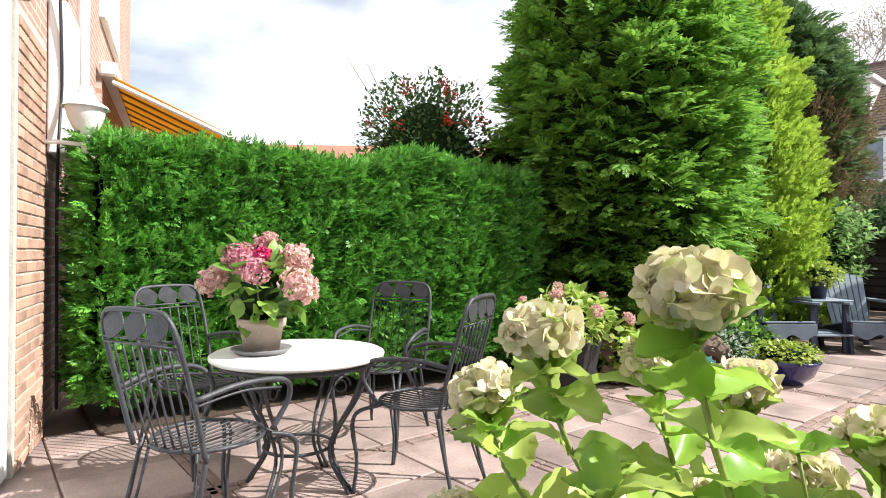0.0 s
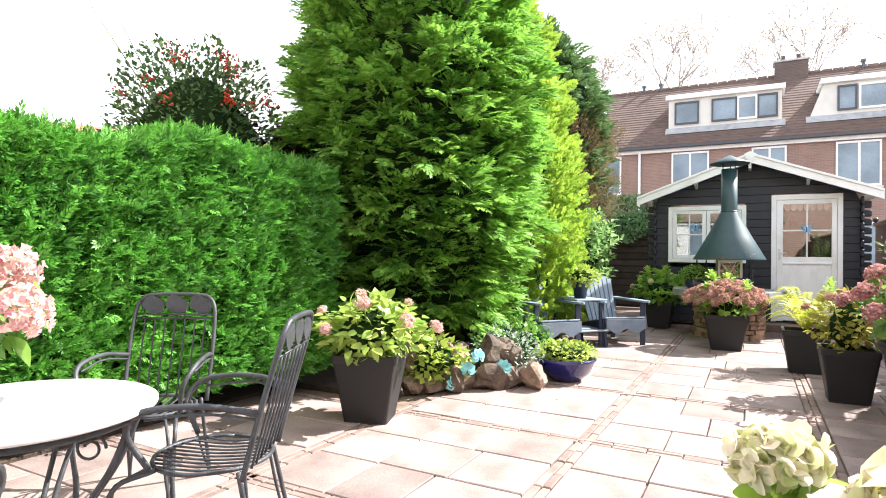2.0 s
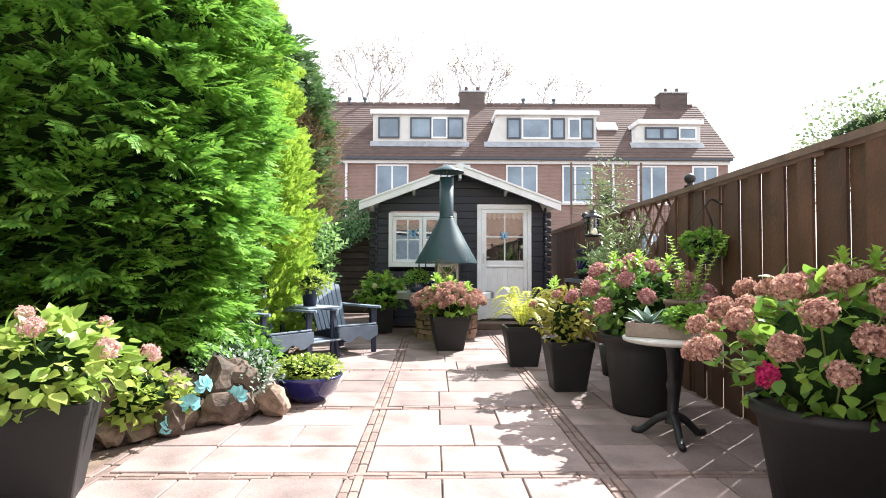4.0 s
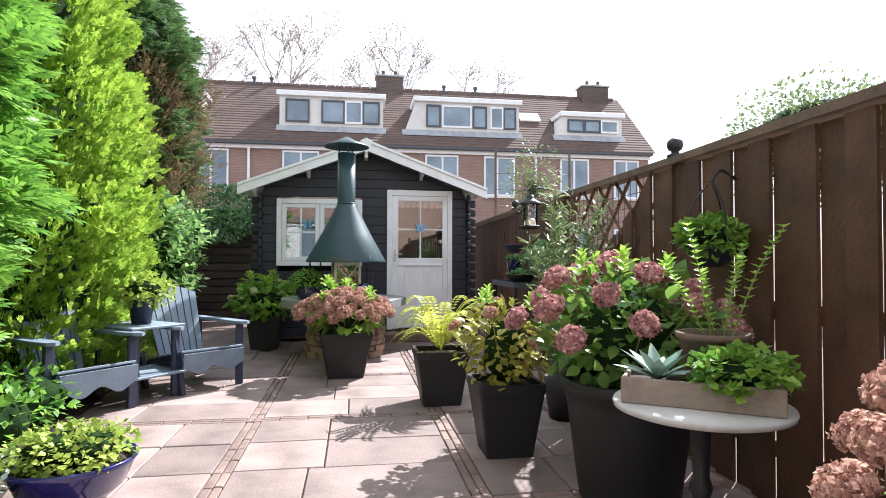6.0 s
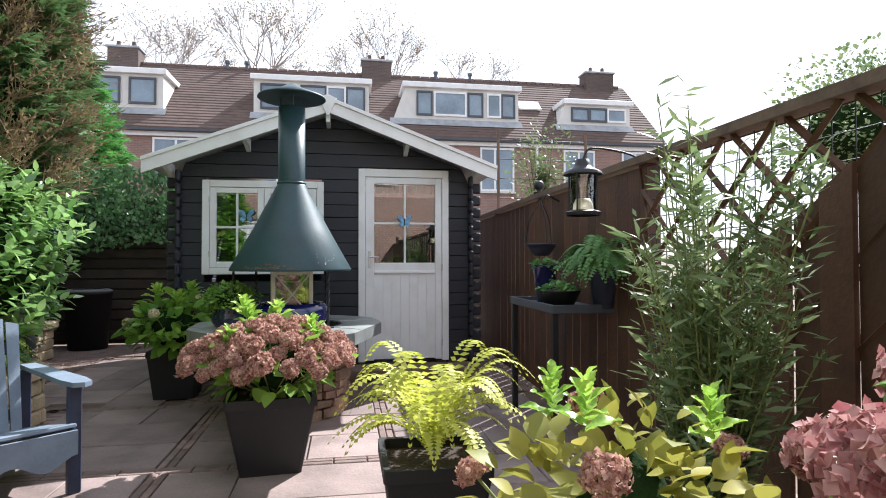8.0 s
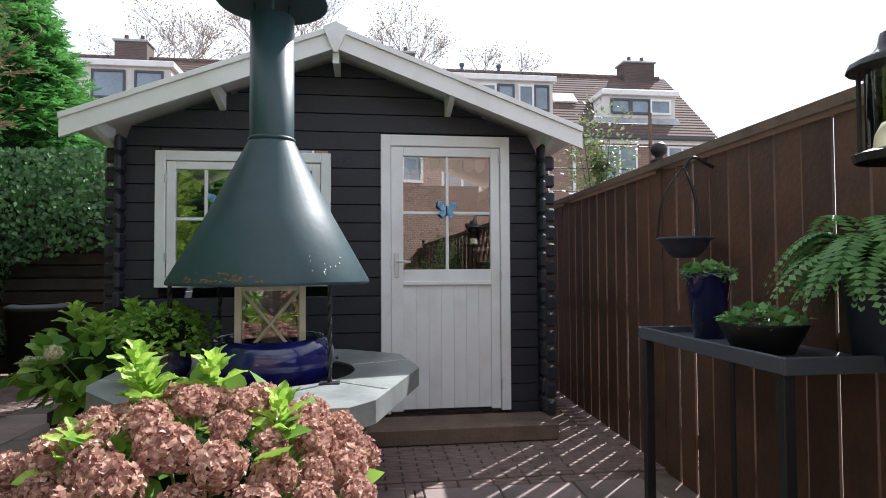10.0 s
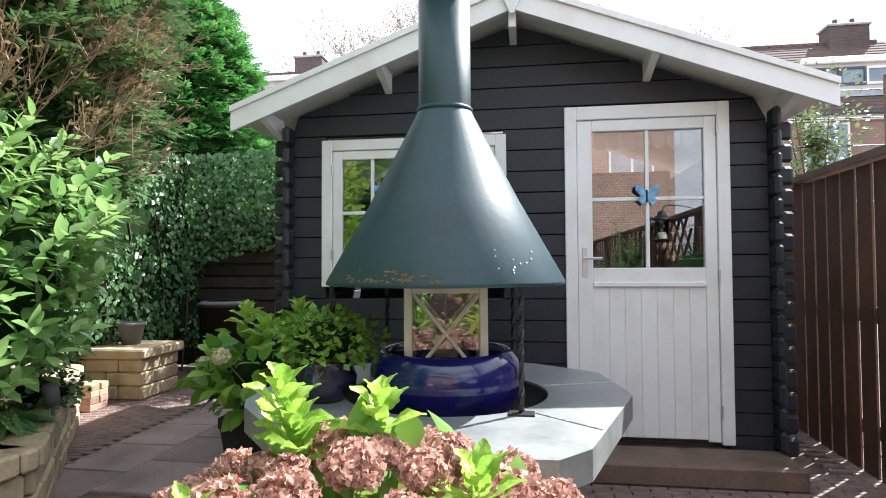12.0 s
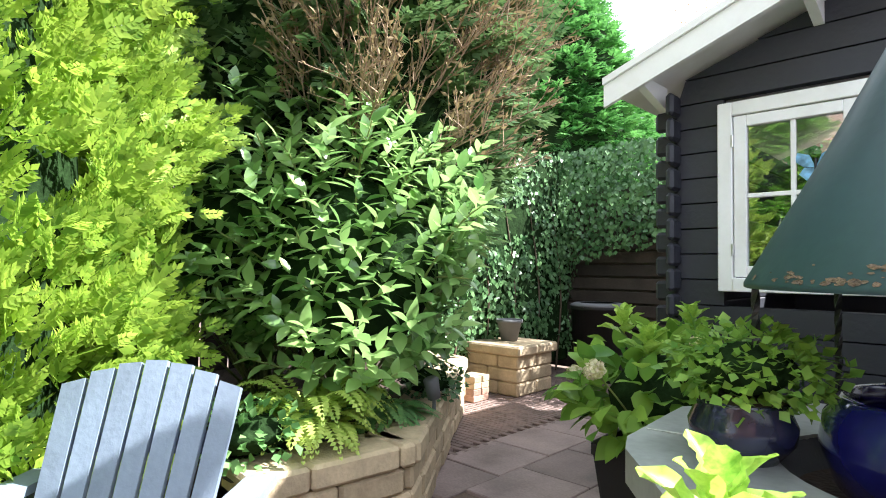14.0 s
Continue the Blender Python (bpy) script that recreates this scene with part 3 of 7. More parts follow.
def butterfly(x, y, zz, rz, size=0.1):
    ob = thing("butterfly_ornament", x, y, zz, rz, "blue butterfly decoration fixed to the shed's glass", "ornament", "butterflies on the shed glass")
    for s in (-1, 1):
        up = [(0, 0, 0), (s * 0.35, 0, 0.75), (s * 0.95, -0.12, 0.95), (s * 1.1, -0.15, 0.45), (s * 0.6, -0.08, 0.05)]
        lo = [(0, 0, -0.03), (s * 0.6, -0.08, 0.02), (s * 0.85, -0.14, -0.35), (s * 0.45, -0.1, -0.75), (s * 0.12, -0.02, -0.35)]
        for nm, w in (("upper_wing", up), ("lower_wing", lo)):
            V = [(size * a, size * b - 0.02, size * c) for a, b, c in w] + [(size * a, size * b - 0.016, size * c) for a, b, c in w]
            part(nm, (V, [(0, 1, 2, 3, 4), (9, 8, 7, 6, 5)] + [(i, (i + 1) % 5, 5 + (i + 1) % 5, 5 + i) for i in range(5)]), M_butterfly, ob)
    part("body", tube([(0, -0.02, size * 0.5), (0, -0.02, -size * 0.5)], 0.006), M_blackiron, ob)


butterfly(-4.72, -0.0, 1.62, 20, 0.075)
butterfly(-6.33, -0.0, 1.66, -15, 0.08)
valance = thing("valance_curtain", -4.7, 0.06, 1.93, 0, "white scalloped lace valance inside the door", "curtain")
for k in range(7):
    part("scallop", ([(-0.31 + k * 0.088, 0, 0.09), (-0.31 + (k + 1) * 0.088 - 0.012, 0, 0.09), (-0.31 + (k + 1) * 0.088 - 0.012, 0.01, 0.02), (-0.31 + (k + 0.43) * 0.088, 0.015, -0.01), (-0.31 + k * 0.088, 0.01, 0.02)],
                     [(0, 1, 2, 3, 4)]), M_curtain, valance)
step = new("door_step", mesh("door_step", block(-5.35, -3.98, -0.36, -0.02, 0.0, 0.12, 0.012), M_sand))
step.data.materials[0] = M_cap
tagged(step, "low weathered concrete step at the shed door", "step", kind="structure")

# ---- brown board fence along the terrace ----


def fence_x(y):
    return -3.5 - 0.032 * (0.0 - y)


fence = thing("garden_fence", fence_x(0), 0, 0, 0, "brown stained vertical board fence with ball finials", "fence")
FB = Matrix.Translation((-fence_x(0), 0, 0))


def fence_part(name, geo, material, label="", smooth=False):
    return part(name, moved(geo, FB), material, fence, label, smooth)


POSTS = (2.75, 0.9, -0.95, -3.0, -5.09, -7.0, -8.9, -10.8)
r2 = random.Random(3)


def board_top(y):
    """The boards stop in a hollow curve where the lattice sits."""
    if -4.75 < y < -3.05:
        t = (y + 4.75) / 1.7
        return 1.7 - 0.58 * math.sin(min(1, t * 1.25) * math.pi / 2) if t < 0.8 else 1.12
    return fence_top(y) - 0.02


def fence_top(y):
    return 1.79 - 0.035 * min(1.0, max(0.0, (-0.95 - y) / 4.1))


y, k = 2.7, 0
while y > -12.2:
    w = 0.142 + r2.uniform(-0.006, 0.006)
    far = y > -3.2
    off = 0.024 if k % 2 and not far else 0.0
    th = 0.012 if far else 0.02
    x = fence_x(y) + off
    ya, yb = y - w, y
    ta, tb = board_top(ya), board_top(yb)
    V = [(x - th, ya, -0.02), (x - th, yb, -0.02), (x - th, yb, tb), (x - th, ya, ta), (x, ya, -0.02), (x, yb, -0.02), (x, yb, tb), (x, ya, ta)]
    fence_part("board", (V, [(0, 1, 2, 3)[::-1], (4, 5, 6, 7), (0, 4, 7, 3), (1, 2, 6, 5), (3, 7, 6, 2), (0, 1, 5, 4)]), M_fence)
    y -= w + (r2.uniform(0.028, 0.04) if y > -1.2 else r2.uniform(0.012, 0.022) if far else r2.uniform(0.003, 0.01))
    k += 1
for i, py in enumerate(POSTS):
    px = fence_x(py) + 0.02
    fence_part("post", block(px - 0.02, px + 0.07, py - 0.045, py + 0.045, -0.02, fence_top(py)), M_fence)
    if i < len(POSTS) - 1:
        qy = POSTS[i + 1]
        qx = fence_x(qy) + 0.02
        for nm, z0, z1, o, wd in (("rail", 0.86, 0.95, 0.01, 0.03), ("rail", 0.2, 0.28, 0.01, 0.03), ("top_cap", 0.0, 0.045, -0.06, 0.13)):
            V = [(xx, yy, zz + (fence_top(yy) if nm == "top_cap" else 0)) for zz in (z0, z1) for xx, yy in ((px + o, py), (px + o + wd, py), (qx + o + wd, qy), (qx + o, qy))]
            fence_part(nm, (V, [(3, 2, 1, 0), (4, 5, 6, 7), (0, 1, 5, 4), (1, 2, 6, 5), (2, 3, 7, 6), (3, 0, 4, 7)]), M_cap if nm == "top_cap" else M_fence)
    if py in (-0.95, -5.09, -10.8, 2.75):
        g = lathe([(0.0, 0.0), (0.06, 0.0), (0.06, 0.02), (0.03, 0.03), (0.028, 0.045), (0.05, 0.06), (0.062, 0.09), (0.056, 0.125), (0.03, 0.148), (0.0, 0.153)], 18)
        fence_part("ball_finial", moved(g, Matrix.Translation((fence_x(py), py, fence_top(py) + 0.045)) @ Matrix.Scale(0.82, 4)), M_blackiron, "dark round finial", True)
for s in (-1, 1):
    for j in range(-2, 6):
        y0, y1, z0, z1 = -4.75 + j * 0.32, -4.75 + j * 0.32 + 0.9, (0.9 if s > 0 else 1.76), (1.76 if s > 0 else 0.9)
        a = (-4.75 - y0) / 0.9
        b = (-3.05 - y0) / 0.9
        t0, t1 = max(0, a), min(1, b)
        if t1 - t0 > 0.12:
            x = fence_x(-4) + 0.004 * s
            pts = [(x, y0 + 0.9 * t, z0 + (z1 - z0) * t) for t in (t0, t1)]
            fence_part("lattice_strip", moved(tube(pts, 0.016, 4), Matrix.Identity(4)), M_fence)
for j in range(9):
    fence_part("wire", tube([(fence_x(-4) + 0.03, -4.75, 0.95 + j * 0.1), (fence_x(-4) + 0.03, -3.05, 0.95 + j * 0.1)], 0.0025, 4), M_blackiron)
for j in range(17):
    fence_part("wire", tube([(fence_x(-4) + 0.034, -4.75 + j * 0.1, 0.9), (fence_x(-4) + 0.034, -4.75 + j * 0.1, 1.76)], 0.0025, 4), M_blackiron)

# ---- rear and side boundary ----
rear = thing("slatted_fence", -8.4, 3.0, 0, 0, "dark horizontal slatted fence behind the shed's side", "fence")
for k in range(14):
    part("slat", block(-1.6, 1.45, 0, 0.025, 0.06 + k * 0.15, 0.06 + k * 0.15 + 0.125, 0.004), M_darkwood, rear)
# added panel, there only to keep light out of the slat gaps
part("backing", block(-1.6, 1.45, 0.03, 0.05, 0, 2.15, 0), M_darkwood, rear, "added dark panel that blocks light between the slats")
for x in (-1.5, -0.05, 1.35):
    part("post", block(x - 0.04, x + 0.04, 0.025, 0.1, 0, 2.15, 0.004), M_darkwood, rear)
side = thing("boundary_fence", -9.98, -3.4, 0, 0, "dark board fence behind the planting", "fence")
for k in range(46):
    part("board", block(0, 0.02, -3.6 + k * 0.22, -3.6 + k * 0.22 + 0.205, 0, 1.95, 0.004), M_darkwood, side)

# ---- the brick house beside the terrace ----
HA = math.degrees(math.atan2(-0.25, 0.966))
house = thing("house", -9.14, -10.67, 0, HA, "pale brown brick terraced house with white window frame", "house")
part("wall", block(-7.0, 0.7, -0.25, -0.055, 0, 6.2, 0), M_wallbrick, house, "brick wall")
part("wall", block(0.7, 4.6, -0.25, -0.055, 2.4, 6.2, 0), M_wallbrick, house, "brick wall")
part("wall", block(4.6, 8.0, -0.25, -0.055, 0, 6.2, 0), M_wallbrick, house, "brick wall")
part("mortar_bed", block(0.0, 0.69, -0.055, -0.008, 0, 2.36, 0), M_mortar, house, "pale mortar joints")
part("window_frame", joined(block(0.71, 0.85, -0.16, -0.02, 0.02, 2.4), block(4.5, 4.6, -0.16, -0.02, 0.02, 2.4), block(0.85, 4.5, -0.16, -0.02, 2.3, 2.4),
                            block(2.85, 2.95, -0.16, -0.02, 0.1, 2.3), block(0.85, 4.5, -0.16, -0.02, 0.02, 0.1), block(0.85, 1.75, -0.12, -0.06, 0.1, 2.3)), M_white, house, "white painted patio door frame")
part("pane", block(1.75, 2.85, -0.1, -0.094, 0.1, 2.3, 0), M_skypane, house)
part("pane", block(2.95, 4.5, -0.1, -0.094, 0.1, 2.3, 0), M_skypane, house)
part("lintel", block(0.55, 4.8, -0.06, 0.03, 2.4, 2.62, 0.01), M_trough, house, "weathered wooden lintel board")
for ux, uw in ((1.6, 1.4), (4.4, 1.2), (-4.5, 1.6)):
    win = part("window", joined(block(ux, ux + 0.08, -0.06, 0.0, 3.6, 5.0), block(ux + uw - 0.08, ux + uw, -0.06, 0.0, 3.6, 5.0), block(ux + 0.08, ux + uw - 0.08, -0.06, 0.0, 4.92, 5.0),
                                block(ux + 0.08, ux + uw - 0.08, -0.06, 0.01, 3.6, 3.68), block(ux + uw / 2 - 0.03, ux + uw / 2 + 0.03, -0.06, -0.01, 3.68, 4.92)), M_white, house)
    part("pane", block(ux + 0.08, ux + uw - 0.08, -0.045, -0.04, 3.68, 4.92, 0), M_skypane, win)
part("gutter", block(-7.0, 8.0, 0.0, 0.16, 6.1, 6.25, 0.03), M_frame, house, "dark roof gutter")
part("roof", ([(-7, 0.16, 6.2), (8, 0.16, 6.2), (8, -4, 9.2), (-7, -4, 9.2)], [(0, 1, 2, 3)]), M_rooftile, house)
part("downpipe", tube([(-0.95, 0.06, 0.1), (-0.95, 0.06, 6.1)], 0.045, 10), M_white, house, "white drain pipe", True)
part("screen_board", block(-0.8, -0.3, -0.05, 0.06, 1.75, 2.75, 0.01), M_white, house, "white boxed corner boarding")
part("cable", tube(bend([(-0.25, 0.02, 2.9), (-0.3, 0.03, 2.2), (-0.24, 0.02, 1.6), (-0.28, 0.02, 0.1)]), 0.01, 6), M_blackiron, house)

lamp = thing("wall_lamp", -9.14, -10.675, 1.77, HA, "white lantern shaped outdoor wall lamp with frosted bowl", "lamp")
part("wall_plate", moved(moved(lathe([(0, 0), (0.065, 0), (0.065, 0.012), (0.035, 0.04), (0, 0.045)], 20), pose(0, -0.08, 0, -90, 0, 0)), Matrix.Scale(0.8, 4)), M_white, lamp, smooth=True)
part("arm", moved(tube(bend([(0, -0.05, 0), (0.0, 0.08, 0.01), (0.0, 0.24, 0.0)]), 0.017, 10), Matrix.Scale(0.8, 4)), M_white, lamp, smooth=True)
part("finial", moved(moved(lathe([(0, -0.16), (0.012, -0.12), (0.03, -0.02), (0.034, 0.02), (0.02, 0.05), (0.05, 0.07), (0, 0.075)], 18), Matrix.Translation((0, 0.26, 0))), Matrix.Scale(0.8, 4)), M_white, lamp, smooth=True)
part("bowl", moved(moved(lathe([(0.05, 0.07), (0.09, 0.13), (0.125, 0.21), (0.14, 0.28), (0.137, 0.285)], 24), Matrix.Translation((0, 0.26, 0))), Matrix.Scale(0.8, 4)), M_curtain, lamp, "frosted glass bowl", True)
part("cap", moved(moved(lathe([(0.165, 0.28), (0.15, 0.3), (0.09, 0.34), (0.055, 0.4), (0.045, 0.45), (0, 0.46)], 24), Matrix.Translation((0, 0.26, 0))), Matrix.Scale(0.8, 4)), M_white, lamp, smooth=True)

awning = thing("awning", -11.75, -10.0, 0, HA, "yellow and brown striped fabric awning of the neighbouring house", "awning")
for k in range(26):
    x = -k * 0.13
    V = [(x, 0.05, 2.95), (x - 0.13, 0.05, 2.95), (x - 0.13, 1.35, 2.38), (x, 1.35, 2.38)]
    g = (V + [(a, b, c - 0.006) for a, b, c in V], [(0, 1, 2, 3), (7, 6, 5, 4), (0, 4, 5, 1), (2, 6, 7, 3), (0, 3, 7, 4)])
    part("stripe", g, M_awn_b if k % 3 == 1 else M_awn_y, awning)
part("housing", block(-3.4, 0.05, -0.02, 0.14, 2.92, 3.06, 0.02), M_white, awning, "white awning housing")
part("arm", tube([(0.02, 0.1, 2.86), (0.02, 1.33, 2.35)], 0.025), M_white, awning)
part("front_bar", block(-3.4, 0.05, 1.33, 1.38, 2.33, 2.39, 0.01), M_white, awning)
part("support", block(-3.3, 0.0, -0.2, 0.0, 0.0, 2.95, 0), M_wallbrick, awning, "neighbour's brick wall")

# ---- the row of houses behind ----
M_chimney = brick_mat("dark_chimney_brick", (0.11, 0.075, 0.065), (0.08, 0.055, 0.05), (0.12, 0.1, 0.09))
row = thing("terraced_houses", 0, 16.3, 0, 0, "row of brick terraced houses with brown tiled roof and white dormers", "house")
part("wall", block(-32, 7.7, 0, 8, 0, 5.95, 0), M_rowbrick, row)
part("fascia", block(-32, 7.75, -0.12, 0.0, 5.8, 6.0, 0), M_white, row, "white fascia and gutter")
part("gutter", block(-32, 7.8, -0.3, -0.12, 5.95, 6.08, 0.02), M_frame, row)
RS = 0.9
tr0 = 6.08
for s, y0 in ((0, -0.3),):
    for k in range(24):
        ya, yb = -0.3 + k * 0.162, -0.3 + (k + 1) * 0.162 + 0.03
        za = tr0 + RS * (k * 0.162)
        zb = za + RS * 0.192
        V = [(-32, ya, za + 0.03), (7.9, ya, za + 0.03), (7.9, yb, zb), (-32, yb, zb), (-32, ya, za - 0.02), (7.9, ya, za - 0.02)]
        part("tile_course", (V, [(0, 1, 2, 3), (4, 5, 1, 0)]), M_rooftile, row)
part("rear_roof", ([(-32, 3.6, 9.55), (7.9, 3.6, 9.55), (7.9, 8, 6.0), (-32, 8, 6.0)], [(0, 1, 2, 3)]), M_rooftile, row)
part("gable", ([(7.7, 0, 5.9), (7.7, 8, 5.9), (7.7, 3.6, 9.45)], [(0, 1, 2)]), M_rowbrick, row)
ridge = joined(*[moved(lathe([(0.0, 0.0), (0.13, 0.0), (0.14, 0.38), (0, 0.4)], 8), pose(-31.8 + i * 0.42, 3.62, 9.55, 0, 90, 0)) for i in range(94)])
part("ridge_tile", ridge, M_rooftile, row, "row of brown ridge tiles")


def far_window(x0, x1, z0, z1, y, parent, bars=(), frame_mat=M_white, sill=True):
    w = part("window", joined(block(x0, x0 + 0.07, y - 0.03, y + 0.05, z0, z1, 0), block(x1 - 0.07, x1, y - 0.03, y + 0.05, z0, z1, 0), block(x0 + 0.07, x1 - 0.07, y - 0.03, y + 0.05, z0, z0 + 0.08, 0),
                              block(x0 + 0.07, x1 - 0.07, y - 0.03, y + 0.05, z1 - 0.08, z1, 0), *[block(b - 0.04, b + 0.04, y - 0.025, y + 0.05, z0 + 0.08, z1 - 0.08, 0) for b in bars]), frame_mat, parent)
    part("pane", block(x0 + 0.07, x1 - 0.07, y + 0.005, y + 0.012, z0 + 0.08, z1 - 0.08, 0), M_skypane, w)


for a, b, bars in ((-8.65, -7.15, (-7.9,)), (-5.55, -4.3, (-4.9,)), (-2.65, -1.2, (-1.9,)), (-0.05, 1.35, (0.55,)), (3.45, 4.8, (4.1,)), (6.0, 7.2, (6.6,)), (-12.3, -10.8, (-11.5,)), (-16, -14.4, (-15.2,)), (-20, -18.4, (-19.2,))):
    far_window(a, b, 4.0, 5.75, -0.04, row, bars)
    part("sill", block(a - 0.05, b + 0.05, -0.1, 0.0, 3.92, 3.99, 0), M_render, row)
    far_window(a, b, 0.9, 2.6, -0.04, row, bars)
for x in (-10.0, 2.3):
    part("downpipe", tube([(x, -0.08, 0), (x, -0.08, 5.9)], 0.06, 8), M_white, row)


def dormer(x0, x1, zt, wins, slant=0.0, roof_over=0.12):
    d = part("dormer", ([(x0, 0.5, 6.85), (x1, 0.5, 6.85), (x1, 0.5, zt - 0.2), (x0 + slant, 0.5, zt - 0.2), (x0, 3.0, 6.85), (x1, 3.0, 6.85), (x1, 3.0, zt - 0.2), (x0 + slant, 3.0, zt - 0.2)],
                        [(0, 1, 2, 3), (1, 5, 6, 2), (0, 3, 7, 4), (3, 2, 6, 7)]), M_render, row, "white boarded roof dormer")
    part("dormer_roof", block(x0 + slant - roof_over, x1 + roof_over, 0.36, 3.1, zt - 0.22, zt, 0.02), M_white, d)
    part("apron", ([(x0 - 0.12, 0.28, 6.66), (x1 + 0.12, 0.28, 6.66), (x1 + 0.12, 0.5, 6.95), (x0 - 0.12, 0.5, 6.95)], [(0, 1, 2, 3)]), M_lead, d, "grey lead flashing")
    for a, b, dark in wins:
        far_window(a, b, 7.08, zt - 0.34, 0.46, d, (), M_frame if dark else M_white)


dormer(-8.85, -4.45, 8.42, ((-8.6, -7.6, 1), (-7.1, -6.1, 1), (-6.1, -5.35, 0), (-5.35, -4.6, 1)))
dormer(-3.5, 1.7, 8.42, ((-2.55, -1.9, 1), (-1.85, 0.0 - 0.5, 0), (-0.45, 0.2, 1), (0.35, 0.95, 0), (0.95, 1.55, 1)), 0.5)
dormer(3.4, 6.65, 8.02, ((4.0, 4.8, 1), (4.8, 5.6, 1), (5.6, 6.45, 0)), 0.35)
dormer(-16.5, -12.1, 8.42, ((-16.2, -15.2, 1), (-14.7, -13.6, 1), (-13.3, -12.35, 1)))
dormer(-23.5, -19.1, 8.42, ((-23.2, -22.2, 1), (-21.7, -20.6, 1), (-20.3, -19.35, 1)))
part("skylight", moved(block(-0.5, 0.5, -0.35, 0.35, 0, 0.08, 0.01), pose(2.55, 1.75, 7.98, 42, 0, 0)), M_white, row, "pale roof window")
for x, w in ((-4.0, 1.3), (6.55, 1.4), (-14.5, 1.2)):
    ch = part("chimney", block(x - w / 2, x + w / 2, 3.2, 4.0, 9.0, 10.12, 0.02), M_chimney, row, "brick chimney")
    part("chimney_cap", block(x - w / 2 - 0.06, x + w / 2 + 0.06, 3.14, 4.06, 10.12, 10.2, 0.01), M_lead, ch)
    for o in (-0.3, 0.3):
        part("chimney_pot", moved(lathe([(0.1, 0), (0.08, 0.3), (0, 0.3)], 10), Matrix.Translation((x + o, 3.6, 10.2))), M_rooftile, ch)
for x in (-9.6, -10.4, -1.3, 0.3):
    part("vent_pipe", moved(lathe([(0.07, 0), (0.07, 0.25), (0.11, 0.27), (0.11, 0.38), (0, 0.4)], 8), Matrix.Translation((x, 3.5, 9.5))), M_frame, row)

far_house = thing("distant_house", -36, 10, 0, 55, "distant house with red roof behind the hedge", "house")
part("wall", block(-9, 9, -4, 4, 0, 5.2, 0), M_render, far_house)
part("roof", ([(-9.4, -4.4, 5.1), (9.4, -4.4, 5.1), (9.4, 0, 8.0), (-9.4, 0, 8.0), (9.4, 4.4, 5.1), (-9.4, 4.4, 5.1)], [(0, 1, 2, 3), (3, 2, 4, 5)]), M_redroof, far_house)
part("chimney", block(1, 1.8, -0.4, 0.4, 7.2, 9.0, 0.02), M_rowbrick, far_house)

# ---- hedge, conifers and shrubs ----


def foliage(name, geo, material, parent, label="", kind=""):
    kind = kind or ("stuff" if name == "leaf_mass" else "")
    ob = new(name, fast(name, geo[0], geo[1], material))
    ob.parent = parent
    return tagged(ob, label, kind=kind)


def stack(*geos):
    V, T, o = [], [], 0
    for v, t in geos:
        V.append(v)
        T.append(t + o)
        o += len(v)
    return np.concatenate(V), np.concatenate(T)


def lumpy(profile, amp, seed, n=28):
    V, F = lathe(profile, n)
    out = []
    for x, y, z in V:
        k = 1 + amp * noise.noise(Vector((x * 1.3 + seed, y * 1.3, z * 1.3)))
        out.append((x * k, y * k, z))
    return out, F


